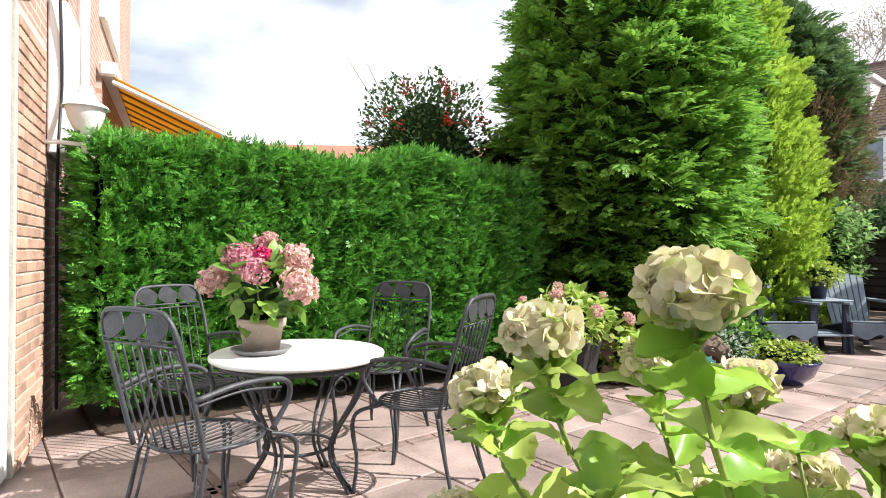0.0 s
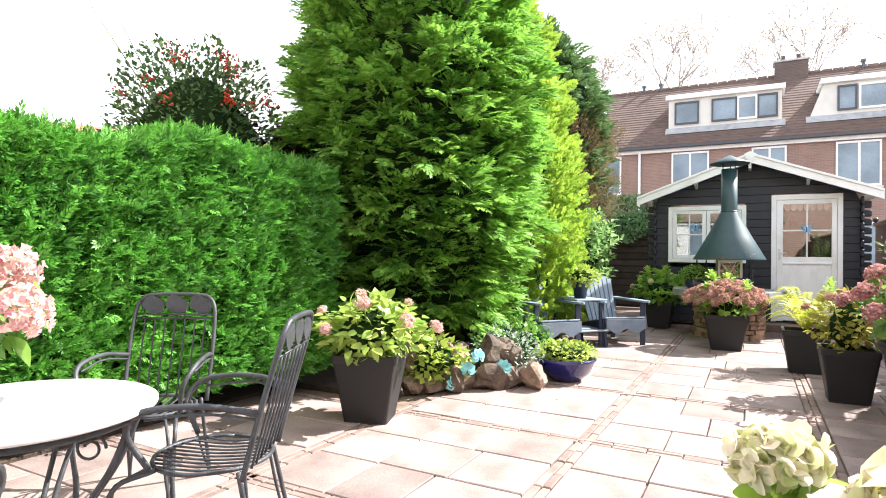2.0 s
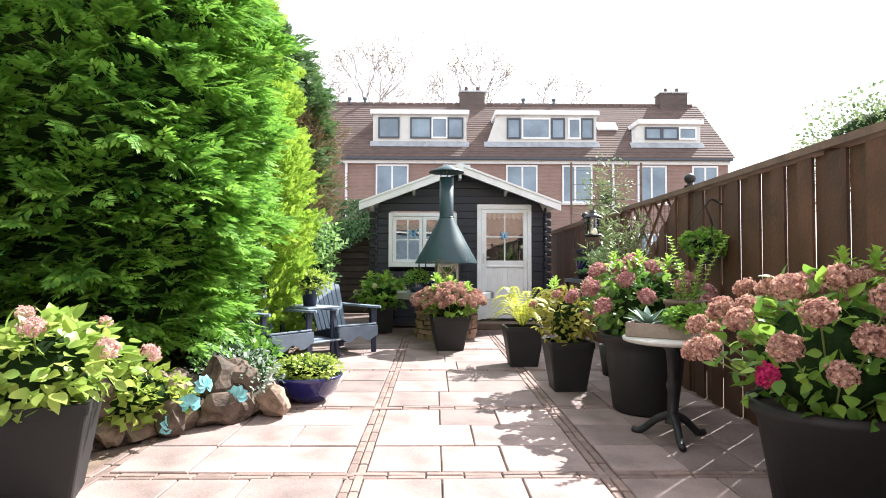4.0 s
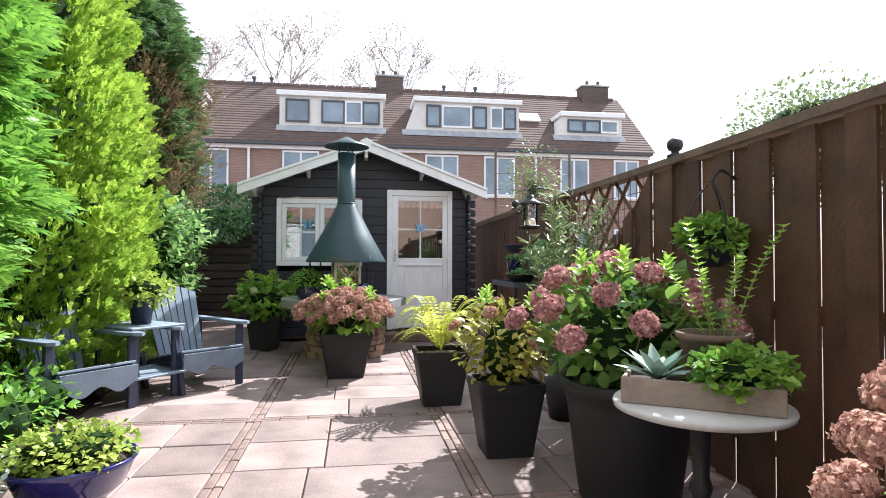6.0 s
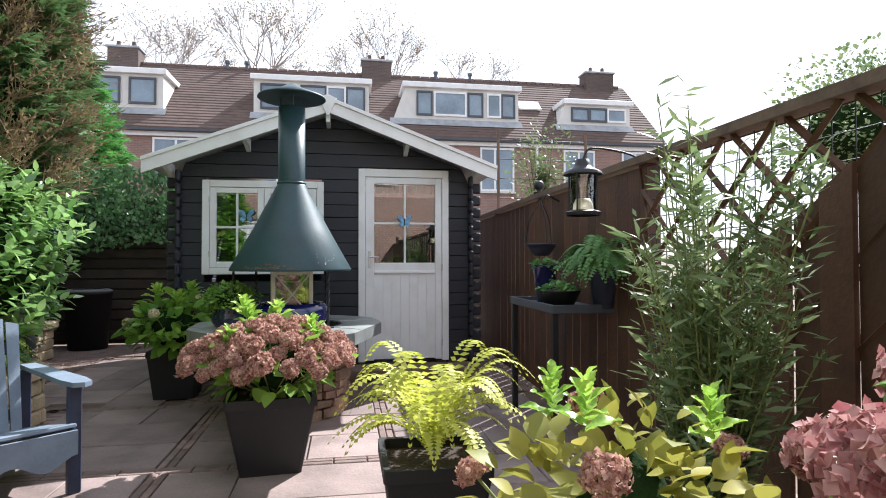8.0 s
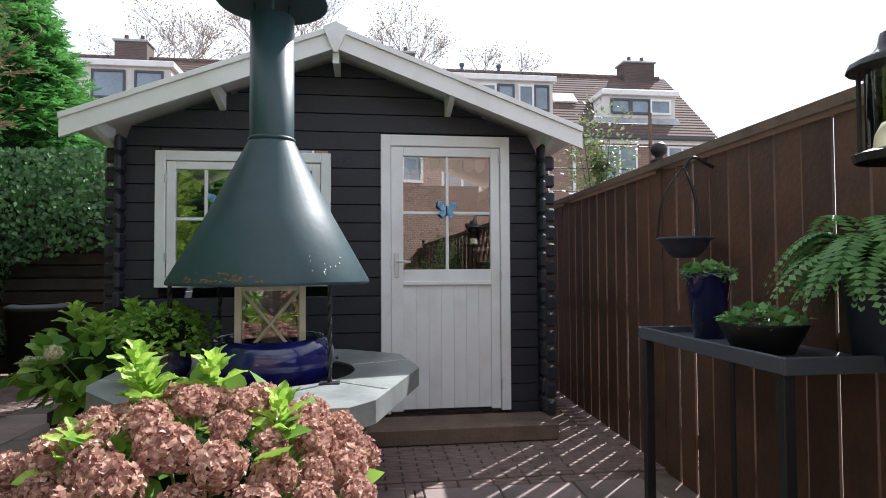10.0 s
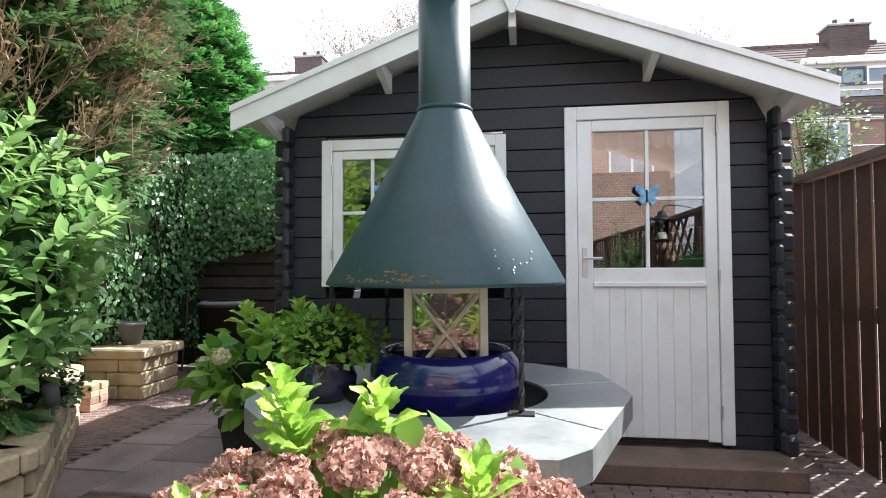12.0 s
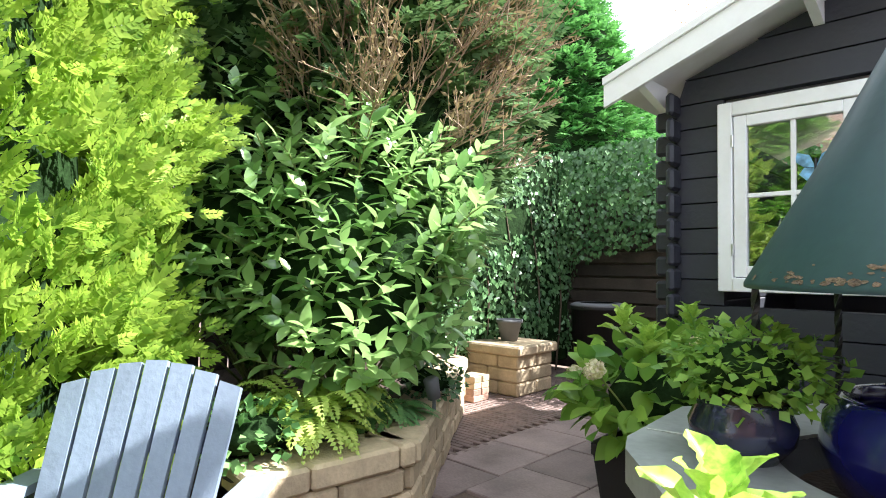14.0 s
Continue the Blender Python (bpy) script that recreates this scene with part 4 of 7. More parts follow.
def conifer(x, y, z0, z1, radius, material, label, pads=900, per=9, size=0.2, rise=0.1, droop=0.3, upright=0.0, seed=1, trunk=0.11, bump=0.2, slim=0.2, reach=0.34, core=0.78):
    """A conifer: trunk, a solid core coloured dark for inner shade, and layered pads of flat sprays; radius(t) is the
    outline, upright turns the sprays on edge.
    """
    r = np.random.default_rng(seed)
    ob = thing("conifer_tree", x, y, 0, 0, label, "tree")
    part("trunk", tube([(0, 0, -0.02), (0.03, 0.02, z0 + 0.2), (0, 0, z0 + (z1 - z0) * 0.6), (0, 0, z1 - 0.3)], trunk, 9, 0.25), M_bark, ob, smooth=True)
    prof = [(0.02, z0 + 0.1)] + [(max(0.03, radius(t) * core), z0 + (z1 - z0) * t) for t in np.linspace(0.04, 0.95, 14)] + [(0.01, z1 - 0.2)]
    part("inner_growth", lumpy(prof, 0.12, seed * 3.1), M_core, ob, "solid near-black core in place of shaded inner twigs", True)
    tt = np.linspace(0, 1, 400)
    area = np.cumsum([max(0.12, radius(q)) for q in tt])
    t = np.interp((np.arange(pads) + r.uniform(0, 1, pads)) / pads, area / area[-1], tt)
    a = np.arange(pads) * 2.39996 + r.normal(size=pads) * 0.12
    z = z0 + (z1 - z0) * t
    lump = np.array([noise.noise(Vector((math.cos(b) * 3.9 + seed, math.sin(b) * 3.9, q * 3.1))) for b, q in zip(a, z)])
    rad = np.array([radius(q) for q in t]) * (1 + bump * lump) + r.normal(size=pads) * 0.045
    out = np.stack([np.cos(a), np.sin(a), np.zeros(pads)], 1)
    side = np.stack([-np.sin(a), np.cos(a), np.zeros(pads)], 1)
    base = out * np.maximum(0.02, rad - reach)[:, None] + np.stack([np.zeros(pads), np.zeros(pads), z], 1)
    P, D, N = [], [], []
    climb = rise + 1.6 * np.clip(t - 0.82, 0, 1) / 0.18
    tilt = r.normal(size=pads) * 0.28
    for k in range(per):
        f = (k + 0.5) / per
        w = (f - 0.5) * 1.5 + r.normal(size=pads) * 0.18
        d = unit(out * np.cos(w)[:, None] + side * np.sin(w)[:, None] + np.array([0, 0, 1.0]) * (climb + tilt + r.normal(size=pads) * 0.14)[:, None])
        along = reach * r.uniform(0.2, 0.86, pads) * (1 - 0.35 * np.abs(w))
        P.append(base + d * along[:, None] + r.normal(size=(pads, 3)) * 0.025)
        D.append(d)
        N.append(unit(np.array([0, 0, 1.0 - upright]) + side * (upright * r.normal(size=pads))[:, None] + out * 0.25 + r.normal(size=(pads, 3)) * 0.22))
    n = pads * per
    foliage("crown", fronds(np.concatenate(P), np.concatenate(D), np.concatenate(N), size * r.uniform(0.7, 1.2, n), 5, slim, 0.85, droop), material, ob)
    return ob


def egg(r, a=0.45, p=0.75, low=0.5):
    """An outline: low at the foot, widest at a, closing to a rounded tip."""
    return lambda t: r * (low + (1 - low) * math.sin(min(1, t / a) * math.pi / 2)) if t < a else r * max(0.02, 1 - ((t - a) / (1 - a)) ** 2.0) ** p


conifer(-8.66, -5.48, 0.5, 5.7, egg(1.34, 0.34, 0.8, 0.76), L_con, "large bushy green conifer rising behind the rockery", 1500, 9, 0.2, 0.22, 0.2, 0.25, 11, bump=0.3, core=0.66)
conifer(-8.62, -3.15, 0.05, 5.5, egg(1.15, 0.2, 0.8, 0.88), L_lime, "tall lime-yellow conifer behind the garden seat", 2600, 9, 0.095, 0.7, 0.02, 0.8, 12, bump=0.32, slim=0.26, reach=0.3, core=0.6)
conifer(-8.85, -0.75, 1.35, 5.2, egg(1.25, 0.4, 0.6, 0.75), L_dark, "dark green conifer with bare brown lower branches", 800, 8, 0.19, 0.3, 0.2, 0.3, 13)
conifer(-10.45, 4.3, 1.0, 5.6, egg(1.35, 0.3, 0.7, 0.8), L_cypress, "green conifer above the ivy", 1000, 8, 0.2, 0.2, 0.2, 0.2, 14)

# bare brown twigs on the dark conifer's near side
twiggy = thing("dead_branch", -8.6, -0.9, 1.62, 0, "dry brown twigs of the conifer's lower side", "branch")
DP, DDIR, TW = [], [], []
for k in range(150):
    a = random.uniform(-1.3, 0.85)
    r0, zz = 0.35, random.uniform(0.0, 1.5)
    r1 = random.uniform(0.8, 1.22)
    p = [(r0 * math.cos(a), r0 * math.sin(a), zz), (0.75 * math.cos(a + 0.1), 0.75 * math.sin(a + 0.1), zz + 0.12), (r1 * math.cos(a + 0.15), r1 * math.sin(a + 0.15), zz + random.uniform(0.15, 0.45))]
    forks = [tube(bend(p, 3), 0.008, 5, 0.3)]
    for j in range(9):
        u = random.uniform(0.1, 1)
        q = Vector(p[1]).lerp(Vector(p[2]), u)
        e = q + Vector((random.uniform(0.0, 0.22) * math.cos(a) + random.gauss(0, 0.06), random.uniform(0.0, 0.22) * math.sin(a) + random.gauss(0, 0.06), random.uniform(0.02, 0.25)))
        forks.append(tube([q, e], 0.0035, 4, 0.4))
        for _ in range(4):
            DP.append(tuple(q.lerp(e, random.uniform(0.4, 1))))
            DDIR.append((math.cos(a) + random.gauss(0, 0.6), math.sin(a) + random.gauss(0, 0.6), random.gauss(0.5, 0.5)))
    TW += forks
tagged(part("twig_mass", joined(*TW), M_drytwig, twiggy, "tangle of dry twigs"), kind="stuff")
LL = 0.045 * rng.uniform(0.6, 1.3, len(DP))
foliage("leaf_mass", leaves(DP, DDIR, ball_dirs(len(DP)), LL, LL * 0.16), L_brown, twiggy, "withered brown scale leaves")

# clipped hedge
hedge = thing("hedge", -9.45, -8.9, 0, 0, "tall clipped green conifer hedge", "hedge")


def hedge_top(y):
    """Height along the hedge: a shallow dip beside a raised tuft."""
    return 1.8 - 0.05 * math.exp(-((y + 8.75) / 0.35) ** 2) + 0.1 * math.exp(-((y + 8.15) / 0.3) ** 2) + 0.02 * (y + 10.4) / 3.2


def hedge_face(y):
    return -8.99 + 0.36 * max(0, y + 10.0) / 2.6


n = 14500
hy = rng.uniform(-10.42, -6.95, n)
ht = np.array([hedge_top(q) for q in hy])
hz = 0.16 + (ht - 0.16) * rng.uniform(0, 1, n) ** 0.92
hx = np.array([hedge_face(q) for q in hy]) + rng.normal(size=n) * 0.03 + np.array([0.05 * noise.noise(Vector((0, q * 5, w * 5))) for q, w in zip(hy, hz)])
hx -= 0.2 * np.clip((0.32 - hz) / 0.3, 0, 1)
P1 = np.stack([hx, hy, hz], 1)
D1 = unit(np.stack([np.full(n, 0.62), np.full(n, 0.3), np.full(n, 0.4)], 1) + rng.normal(size=(n, 3)) * 0.36)
m = 3000
ty = rng.uniform(-10.42, -6.95, m)
tx = np.array([hedge_face(q) for q in ty]) - rng.uniform(0, 0.75, m)
P2 = np.stack([tx, ty, np.array([hedge_top(q) for q in ty]) + rng.normal(size=m) * 0.025], 1)
D2 = unit(np.array([[0.2, 0, 1.0]]) + rng.normal(size=(m, 3)) * 0.35)
e = 1200
ez = rng.uniform(0.2, 1.84, e)
P3 = np.stack([-8.98 - rng.uniform(0, 0.7, e), -10.44 + rng.normal(size=e) * 0.03, ez], 1)
D3 = unit(np.array([[0.3, -1.0, 0.3]]) + rng.normal(size=(e, 3)) * 0.4)
PH, DH = np.concatenate([P1, P2, P3]) - np.array([-9.45, -8.9, 0]), np.concatenate([D1, D2, D3])
foliage("leaf_mass", fronds(PH, DH, unit(rng.normal(size=(len(PH), 3)) + np.array([0.3, 0, 0.9])), 0.095 * rng.uniform(0.7, 1.3, len(PH)), 4, 0.19, 0.75, 0.08), L_hedge, hedge, kind="stuff")
# solid dark sheet behind the hedge sprays, coloured as their inner shade
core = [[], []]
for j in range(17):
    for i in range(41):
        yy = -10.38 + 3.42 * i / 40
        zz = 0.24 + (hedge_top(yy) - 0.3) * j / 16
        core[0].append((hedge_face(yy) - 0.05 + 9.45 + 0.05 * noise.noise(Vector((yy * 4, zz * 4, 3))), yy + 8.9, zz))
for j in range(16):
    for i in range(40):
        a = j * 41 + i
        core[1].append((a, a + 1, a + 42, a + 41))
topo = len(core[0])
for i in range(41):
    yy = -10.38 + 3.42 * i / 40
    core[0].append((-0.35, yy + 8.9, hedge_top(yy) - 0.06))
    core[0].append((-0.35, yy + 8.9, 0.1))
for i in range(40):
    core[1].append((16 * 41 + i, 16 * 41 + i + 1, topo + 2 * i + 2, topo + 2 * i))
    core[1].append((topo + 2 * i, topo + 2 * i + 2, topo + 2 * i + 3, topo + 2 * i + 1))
part("inner_growth", core, M_core, hedge, "solid near-black core in place of shaded inner twigs", True)
for k in range(8):
    part("stem", tube([(0.1, -1.35 + k * 0.46, 0), (0.13, -1.33 + k * 0.46, 0.5)], 0.045, 8, 0.8), M_bark, hedge, smooth=True)
part("shaded_soil", block(-0.6, 0.5, -1.5, 2.2, -0.02, 0.02, 0.005), M_soil, hedge, "bare soil under the hedge")


def shrub(name, x, y, z, rx, ry, rz, material, label, n=1500, L=0.09, W=0.03, category="shrub", fine=False, up=0.25, stems=9, core=0.75, droop=0.2, jitter=0.16, seed=1, stem_mat=M_bark, fold=0.2, lumps=0.2, parent=None, only_up=False):
    """A leafy bush: stems from its foot, and leaves over an uneven rounded outline."""
    r = np.random.default_rng(seed)
    ob = parent or thing(name, x, y, z, 0, label, category)
    d = unit(r.normal(size=(n, 3)))
    d[:, 2] = np.abs(d[:, 2]) if only_up else d[:, 2]
    lump = np.array([noise.noise(Vector((q[0] * 2.2 + seed, q[1] * 2.2, q[2] * 2.2))) for q in d])
    rad = (1 + lumps * lump) * np.minimum(1.05, r.uniform(1 - jitter * 2.4, 1.06, n))
    c = np.array([0, 0, rz])
    P = c + d * rad[:, None] * np.array([rx, ry, rz])
    P[:, 2] = np.maximum(P[:, 2], 0.01)
    D = unit(d * np.array([1, 1, 0.7]) + np.array([0, 0, up]) + r.normal(size=(n, 3)) * 0.45)
    N = unit(d * 0.6 + np.array([0, 0, 0.9]) + r.normal(size=(n, 3)) * 0.3)
    LL = L * r.uniform(0.6, 1.2, n)
    foliage("leaf_mass", leaves(P, D, N, LL, LL * W / L, fold, droop, fine), material, ob)
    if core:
        part("inner_growth", moved(lumpy([(0.01, 0.03)] + [(math.sin(t) , 1 - math.cos(t)) for t in np.linspace(0.35, 2.9, 8)] + [(0.01, 1.97)], 0.3, seed), Matrix.Diagonal((rx * core, ry * core, rz * core, 1)) @ Matrix.Translation((0, 0, (1 - core) / core))), M_core, ob, "solid near-black core in place of shaded inner twigs", True)
    for k in range(stems):
        q = d[k] * np.array([rx, ry, rz]) * 0.8 + c
        part("stem", tube(bend([(0.03 * d[k][0], 0.03 * d[k][1], 0.0), (q[0] * 0.4, q[1] * 0.4, rz * 0.5), tuple(q)], 4), 0.012 * max(0.5, rz), 6, 0.4), stem_mat, ob, smooth=True)
    return ob



def laurel(x, y, z, rx, ry, rz, shoots, seed):
    """A cherry laurel: leafy shoots that rise and spread from one foot, leaves set alternately along each."""
    r = np.random.default_rng(seed)
    ob = thing("laurel_bush", x, y, z, 0, "glossy green cherry laurel bush in the raised bed", "shrub")
    part("inner_growth", moved(lumpy([(0.01, 0.03)] + [(math.sin(t), 1 - math.cos(t)) for t in np.linspace(0.35, 2.9, 8)] + [(0.01, 1.97)], 0.3, seed), Matrix.Diagonal((rx * 0.6, ry * 0.6, rz * 0.6, 1)) @ Matrix.Translation((0, 0, 0.55))), M_core, ob, "solid near-black core in place of shaded inner twigs", True)
    P, D, N, L = [], [], [], []
    for k in range(shoots):
        ph, th = math.acos(1 - 1.62 * (k + 0.5) / shoots), k * 2.39996
        d = Vector((math.sin(ph) * math.cos(th), math.sin(ph) * math.sin(th), math.cos(ph)))
        q = 1 + 0.3 * noise.noise(d * 2.1 + Vector((seed, 0, 0))) + r.uniform(-0.16, 0.12)
        tip = Vector((d.x * rx * q, d.y * ry * q, rz + d.z * rz * q))
        go = (Vector((d.x, d.y, 0.45 + 0.5 * d.z)) + Vector(r.normal(size=3) * 0.16)).normalized()
        length = r.uniform(0.22, 0.36)
        foot = tip - go * length
        if k % 5 == 0:
            part("stem", tube(bend([(0.03 * d.x, 0.03 * d.y, 0.0), tuple(foot * 0.55), tuple(foot), tuple(tip)], 4), 0.009, 6, 0.35), M_stem, ob, smooth=True)
        sd = go.cross(Vector((0, 0, 1))).normalized()
        up = sd.cross(go)
        for i in range(11):
            f = (i + 0.5) / 11
            w = i * 2.4 + k
            o = sd * math.cos(w) + up * math.sin(w) * 0.7
            P.append(tuple(foot + go * (length * f)))
            D.append(tuple(go * (0.35 + 0.5 * f) + o + Vector((0, 0, 0.12))))
            N.append(tuple(go * 0.5 + Vector((0, 0, 0.9)) + Vector(r.normal(size=3) * 0.22)))
            L.append(r.uniform(0.1, 0.15) * (1 - 0.25 * f))
    L = np.array(L)
    foliage("leaf_mass", leaves(P, D, N, L, L * 0.25, 0.2, 0.18, True), L_laurel, ob)


laurel(-8.2, -1.3, 0.42, 0.78, 0.76, 0.8, 240, 21)
laurel(-8.75, -1.45, 0.42, 0.8, 0.9, 0.95, 150, 22)

# ivy over the boundary
ivy = thing("ivy", -9.6, 1.4, 0, 0, "glossy ivy covering the boundary fence", "climbing plant")
n = 7500
iy = rng.uniform(-1.6, 1.65, n)
iz = rng.uniform(0.25, 2.55, n)
ix = 0.1 + 0.16 * np.array([noise.noise(Vector((3, q * 2.0, w * 2.0))) for q, w in zip(iy, iz)]) + rng.normal(size=n) * 0.04
PI = np.stack([ix, iy, iz], 1)
NI = unit(np.array([[1.0, -0.2, 0.35]]) + rng.normal(size=(n, 3)) * 0.4)
DI = unit(np.stack([np.full(n, 0.25), rng.normal(size=n) * 0.6, -np.ones(n) + rng.normal(size=n) * 0.4], 1))
m = 4600
jx = rng.uniform(0.0, 2.75, m)
low = 1.3 + 0.35 * np.array([noise.noise(Vector((q * 1.7, 8, 1))) for q in jx]) + 0.35 * np.clip((jx - 0.4) / 2, 0, 1)
jz = low + (2.6 - low) * rng.uniform(0, 1, m) ** 0.8
PJ = np.stack([jx, 1.5 - rng.uniform(0, 0.16, m), jz], 1)
NJ = unit(np.array([[0.2, -1.0, 0.4]]) + rng.normal(size=(m, 3)) * 0.4)
DJ = unit(np.stack([rng.normal(size=m) * 0.6, np.full(m, -0.25), -np.ones(m) + rng.normal(size=m) * 0.4], 1))
LI = 0.062 * rng.uniform(0.6, 1.25, n + m)
foliage("leaf_mass", leaves(np.concatenate([PI, PJ]), np.concatenate([DI, DJ]), np.concatenate([NI, NJ]), LI, LI * 0.42, 0.15, 0.15), L_ivy, ivy, kind="stuff")
# solid block behind the ivy leaves, its near-black colour standing for shade
part("backing", block(-0.05, 0.1, -1.7, 1.6, 0.1, 2.48, 0.02), M_core, ivy, "solid near-black core in place of shaded inner stems")
for k in range(7):
    part("stem", tube(bend([(0.12, -1.4 + k * 0.45, 0.0), (0.12, -1.3 + k * 0.45, 0.9), (0.1, -1.5 + k * 0.45, 2.0)]), 0.012, 6, 0.5), M_bark, ivy)

# berry bush and purple shrub behind the hedge
berry = shrub("berry_shrub", -9.95, -7.2, 1.2, 0.72, 0.72, 0.92, L_dark, "green firethorn with bunches of red berries", 5600, 0.06, 0.02, seed=31, core=0.68, up=0.4, lumps=0.25)
for k in range(34):
    a, b = random.uniform(0, 2 * math.pi), random.uniform(0.2, 0.95)
    c = Vector((0.72 * math.cos(a) * math.sin(b * 1.6), 0.72 * math.sin(a) * math.sin(b * 1.6), 0.92 + 0.92 * math.cos(b * 1.6)))
    part("berry_cluster", joined(*[moved(lathe([(0, -0.012), (0.012, 0), (0, 0.012)], 6), Matrix.Translation(c + Vector((random.gauss(0, 0.03), random.gauss(0, 0.03), random.gauss(0, 0.03))))) for _ in range(14)]), L_berry, berry, "bunch of red berries")
for k in range(9):
    a = random.uniform(0, 6.3)
    e = (0.85 * math.cos(a), 0.85 * math.sin(a), 1.85 + random.uniform(-0.3, 0.3))
    part("shoot", tube([(0.2 * math.cos(a), 0.2 * math.sin(a), 1.0), e], 0.008, 5, 0.4), M_stem, berry)
shrub("purple_shrub", -9.5, -6.55, 1.2, 0.4, 0.4, 0.65, L_purple, "dark purple-leaved shrub behind the hedge", 900, 0.07, 0.03, seed=32, core=0.7)

# broadleaf tree beyond the fence and the trained tree beside the shed
ftree = shrub("broadleaf_tree", 5.2, 3.4, 2.4, 2.2, 2.2, 1.45, L_olive, "green broadleaf tree beyond the fence", 6500, 0.11, 0.04, category="tree", seed=41, core=0.7, lumps=0.5)
part("trunk", tube([(0, 0, -2.45), (0.05, 0, 0.6)], 0.15, 8, 0.6), M_bark, ftree)
esp = shrub("trained_tree", -1.3, 5.3, 1.6, 0.75, 0.25, 1.3, L_olive, "espaliered tree with silvery leaves on wires behind the shed", 1500, 0.09, 0.03, category="tree", seed=42, core=0.0, lumps=0.4, jitter=0.4)
part("trunk", tube([(0, 0, -1.62), (0.02, 0, 1.2)], 0.05, 8, 0.6), M_bark, esp)
for k in range(5):
    part("wire", tube([(-0.95, 0, 0.5 + k * 0.4), (0.95, 0, 0.5 + k * 0.4)], 0.008, 4), M_blackiron, esp)
for s in (-0.95, 0.95):
    part("wire_post", tube([(s, 0, -1.62), (s, 0, 2.3)], 0.03, 6), M_cap, esp)


def bare_tree(x, y, h, seed):
    """A nearly leafless tree: forking limbs down to fine twigs."""
    r = random.Random(seed)
    ob = thing("bare_tree", x, y, 0, 0, "nearly leafless tree behind the terraced houses", "tree", "trees behind the houses")
    segs, leafpts = [], []

    def grow(p, d, length, rad, depth):
        q = p + d * length
        segs.append(tube([p, p + d * length * 0.5 + Vector((r.gauss(0, 0.04), r.gauss(0, 0.04), 0)) * length, q], rad, 5, 0.65))
        if depth == 0:
            leafpts.append(q)
            return
        for _ in range(3 if depth > 1 else 6):
            nd = (d + Vector((r.gauss(0, 0.48), r.gauss(0, 0.48), r.gauss(0.12, 0.3)))).normalized()
            grow(q, nd, length * r.uniform(0.62, 0.82), rad * 0.58, depth - 1)

    for k in range(3):
        grow(Vector((0, 0, h * 0.4)), Vector((r.gauss(0, 0.4), r.gauss(0, 0.4), 1)).normalized(), h * 0.17, 0.1, 4)
    part("trunk", tube([(0, 0, 0), (0, 0, h * 0.41)], 0.22, 8, 0.6), M_bark, ob)
    part("limb", joined(*segs), M_twig, ob, "bare limbs and twigs, coloured pale for distance haze")
    P = np.array([tuple(p) for p in leafpts for _ in range(5)]) + rng.normal(size=(len(leafpts) * 5, 3)) * 0.25
    LL = 0.1 * rng.uniform(0.6, 1.2, len(P))
    foliage("leaf_mass", leaves(P, ball_dirs(len(P)), ball_dirs(len(P)), LL, LL * 0.4), L_brown, ob, "sparse withered leaves")


bare_tree(-10.3, 31, 19.5, 1)
bare_tree(-0.8, 32, 18.8, 2)
bare_tree(-16.5, 31, 18.5, 3)
bare_tree(12.0, 40, 18, 4)

# ---- the fireplace table under its hood ----
bbq = thing("garden_fireplace", -5.77, -1.3, 0, 0, "outdoor fireplace with green conical hood, zinc table and stone base", "fireplace")
hood = part("hood", lathe([(0.475, 1.125), (0.482, 1.128), (0.482, 1.14), (0.3, 1.465), (0.118, 1.82), (0.112, 1.835), (0.108, 1.82), (0.465, 1.135), (0.475, 1.125)], 48), M_hood, bbq, "dark green enamelled conical hood", True)
pipe = part("flue_pipe", lathe([(0.108, 1.825), (0.108, 2.46), (0.1, 2.46), (0.1, 1.83)], 32), M_hood, bbq, "dark green flue pipe", True)
part("seam_ring", lathe([(0.108, 1.83), (0.116, 1.832), (0.116, 1.845), (0.108, 1.85)], 32), M_hood, pipe, smooth=True)
for a in (40, 160, 280):
    part("cap_strut", tube([(0.09 * math.cos(radians(a)), 0.09 * math.sin(radians(a)), 2.44), (0.1 * math.cos(radians(a)), 0.1 * math.sin(radians(a)), 2.57)], 0.008, 6), M_hood, pipe)
part("rain_cap", lathe([(0.0, 2.56), (0.26, 2.535), (0.275, 2.538), (0.272, 2.548), (0.1, 2.62), (0.02, 2.665), (0.0, 2.667)], 32), M_hood, bbq, "shallow conical flue cap", True)
r4 = random.Random(4)
for k in range(71):
    on_rust = k < 60
    a = radians(r4.gauss(246, 14) if on_rust else r4.gauss(316, 9))
    zz = 1.142 + abs(r4.gauss(0, 0.018)) if on_rust else r4.gauss(1.2, 0.03)
    rr = 0.118 + (0.482 - 0.118) * (1.82 - zz) / 0.68 + 0.0015
    w = r4.uniform(0.003, 0.014) if on_rust else r4.uniform(0.002, 0.0045)
    pts = []
    for j in range(7):
        b = 2 * math.pi * j / 7
        da, dz = w * r4.uniform(0.6, 1.3) * math.cos(b) / rr, w * (0.45 if on_rust else 1) * r4.uniform(0.6, 1.3) * math.sin(b)
        z_ = max(1.14, zz + dz)
        q = 0.118 + 0.364 * (1.82 - z_) / 0.68 + 0.0015
        pts.append((q * math.cos(a + da), q * math.sin(a + da), z_))
    part("rust_patch" if on_rust else "paint_chip", (pts, [tuple(range(7))]), M_rust if on_rust else M_chip, hood)

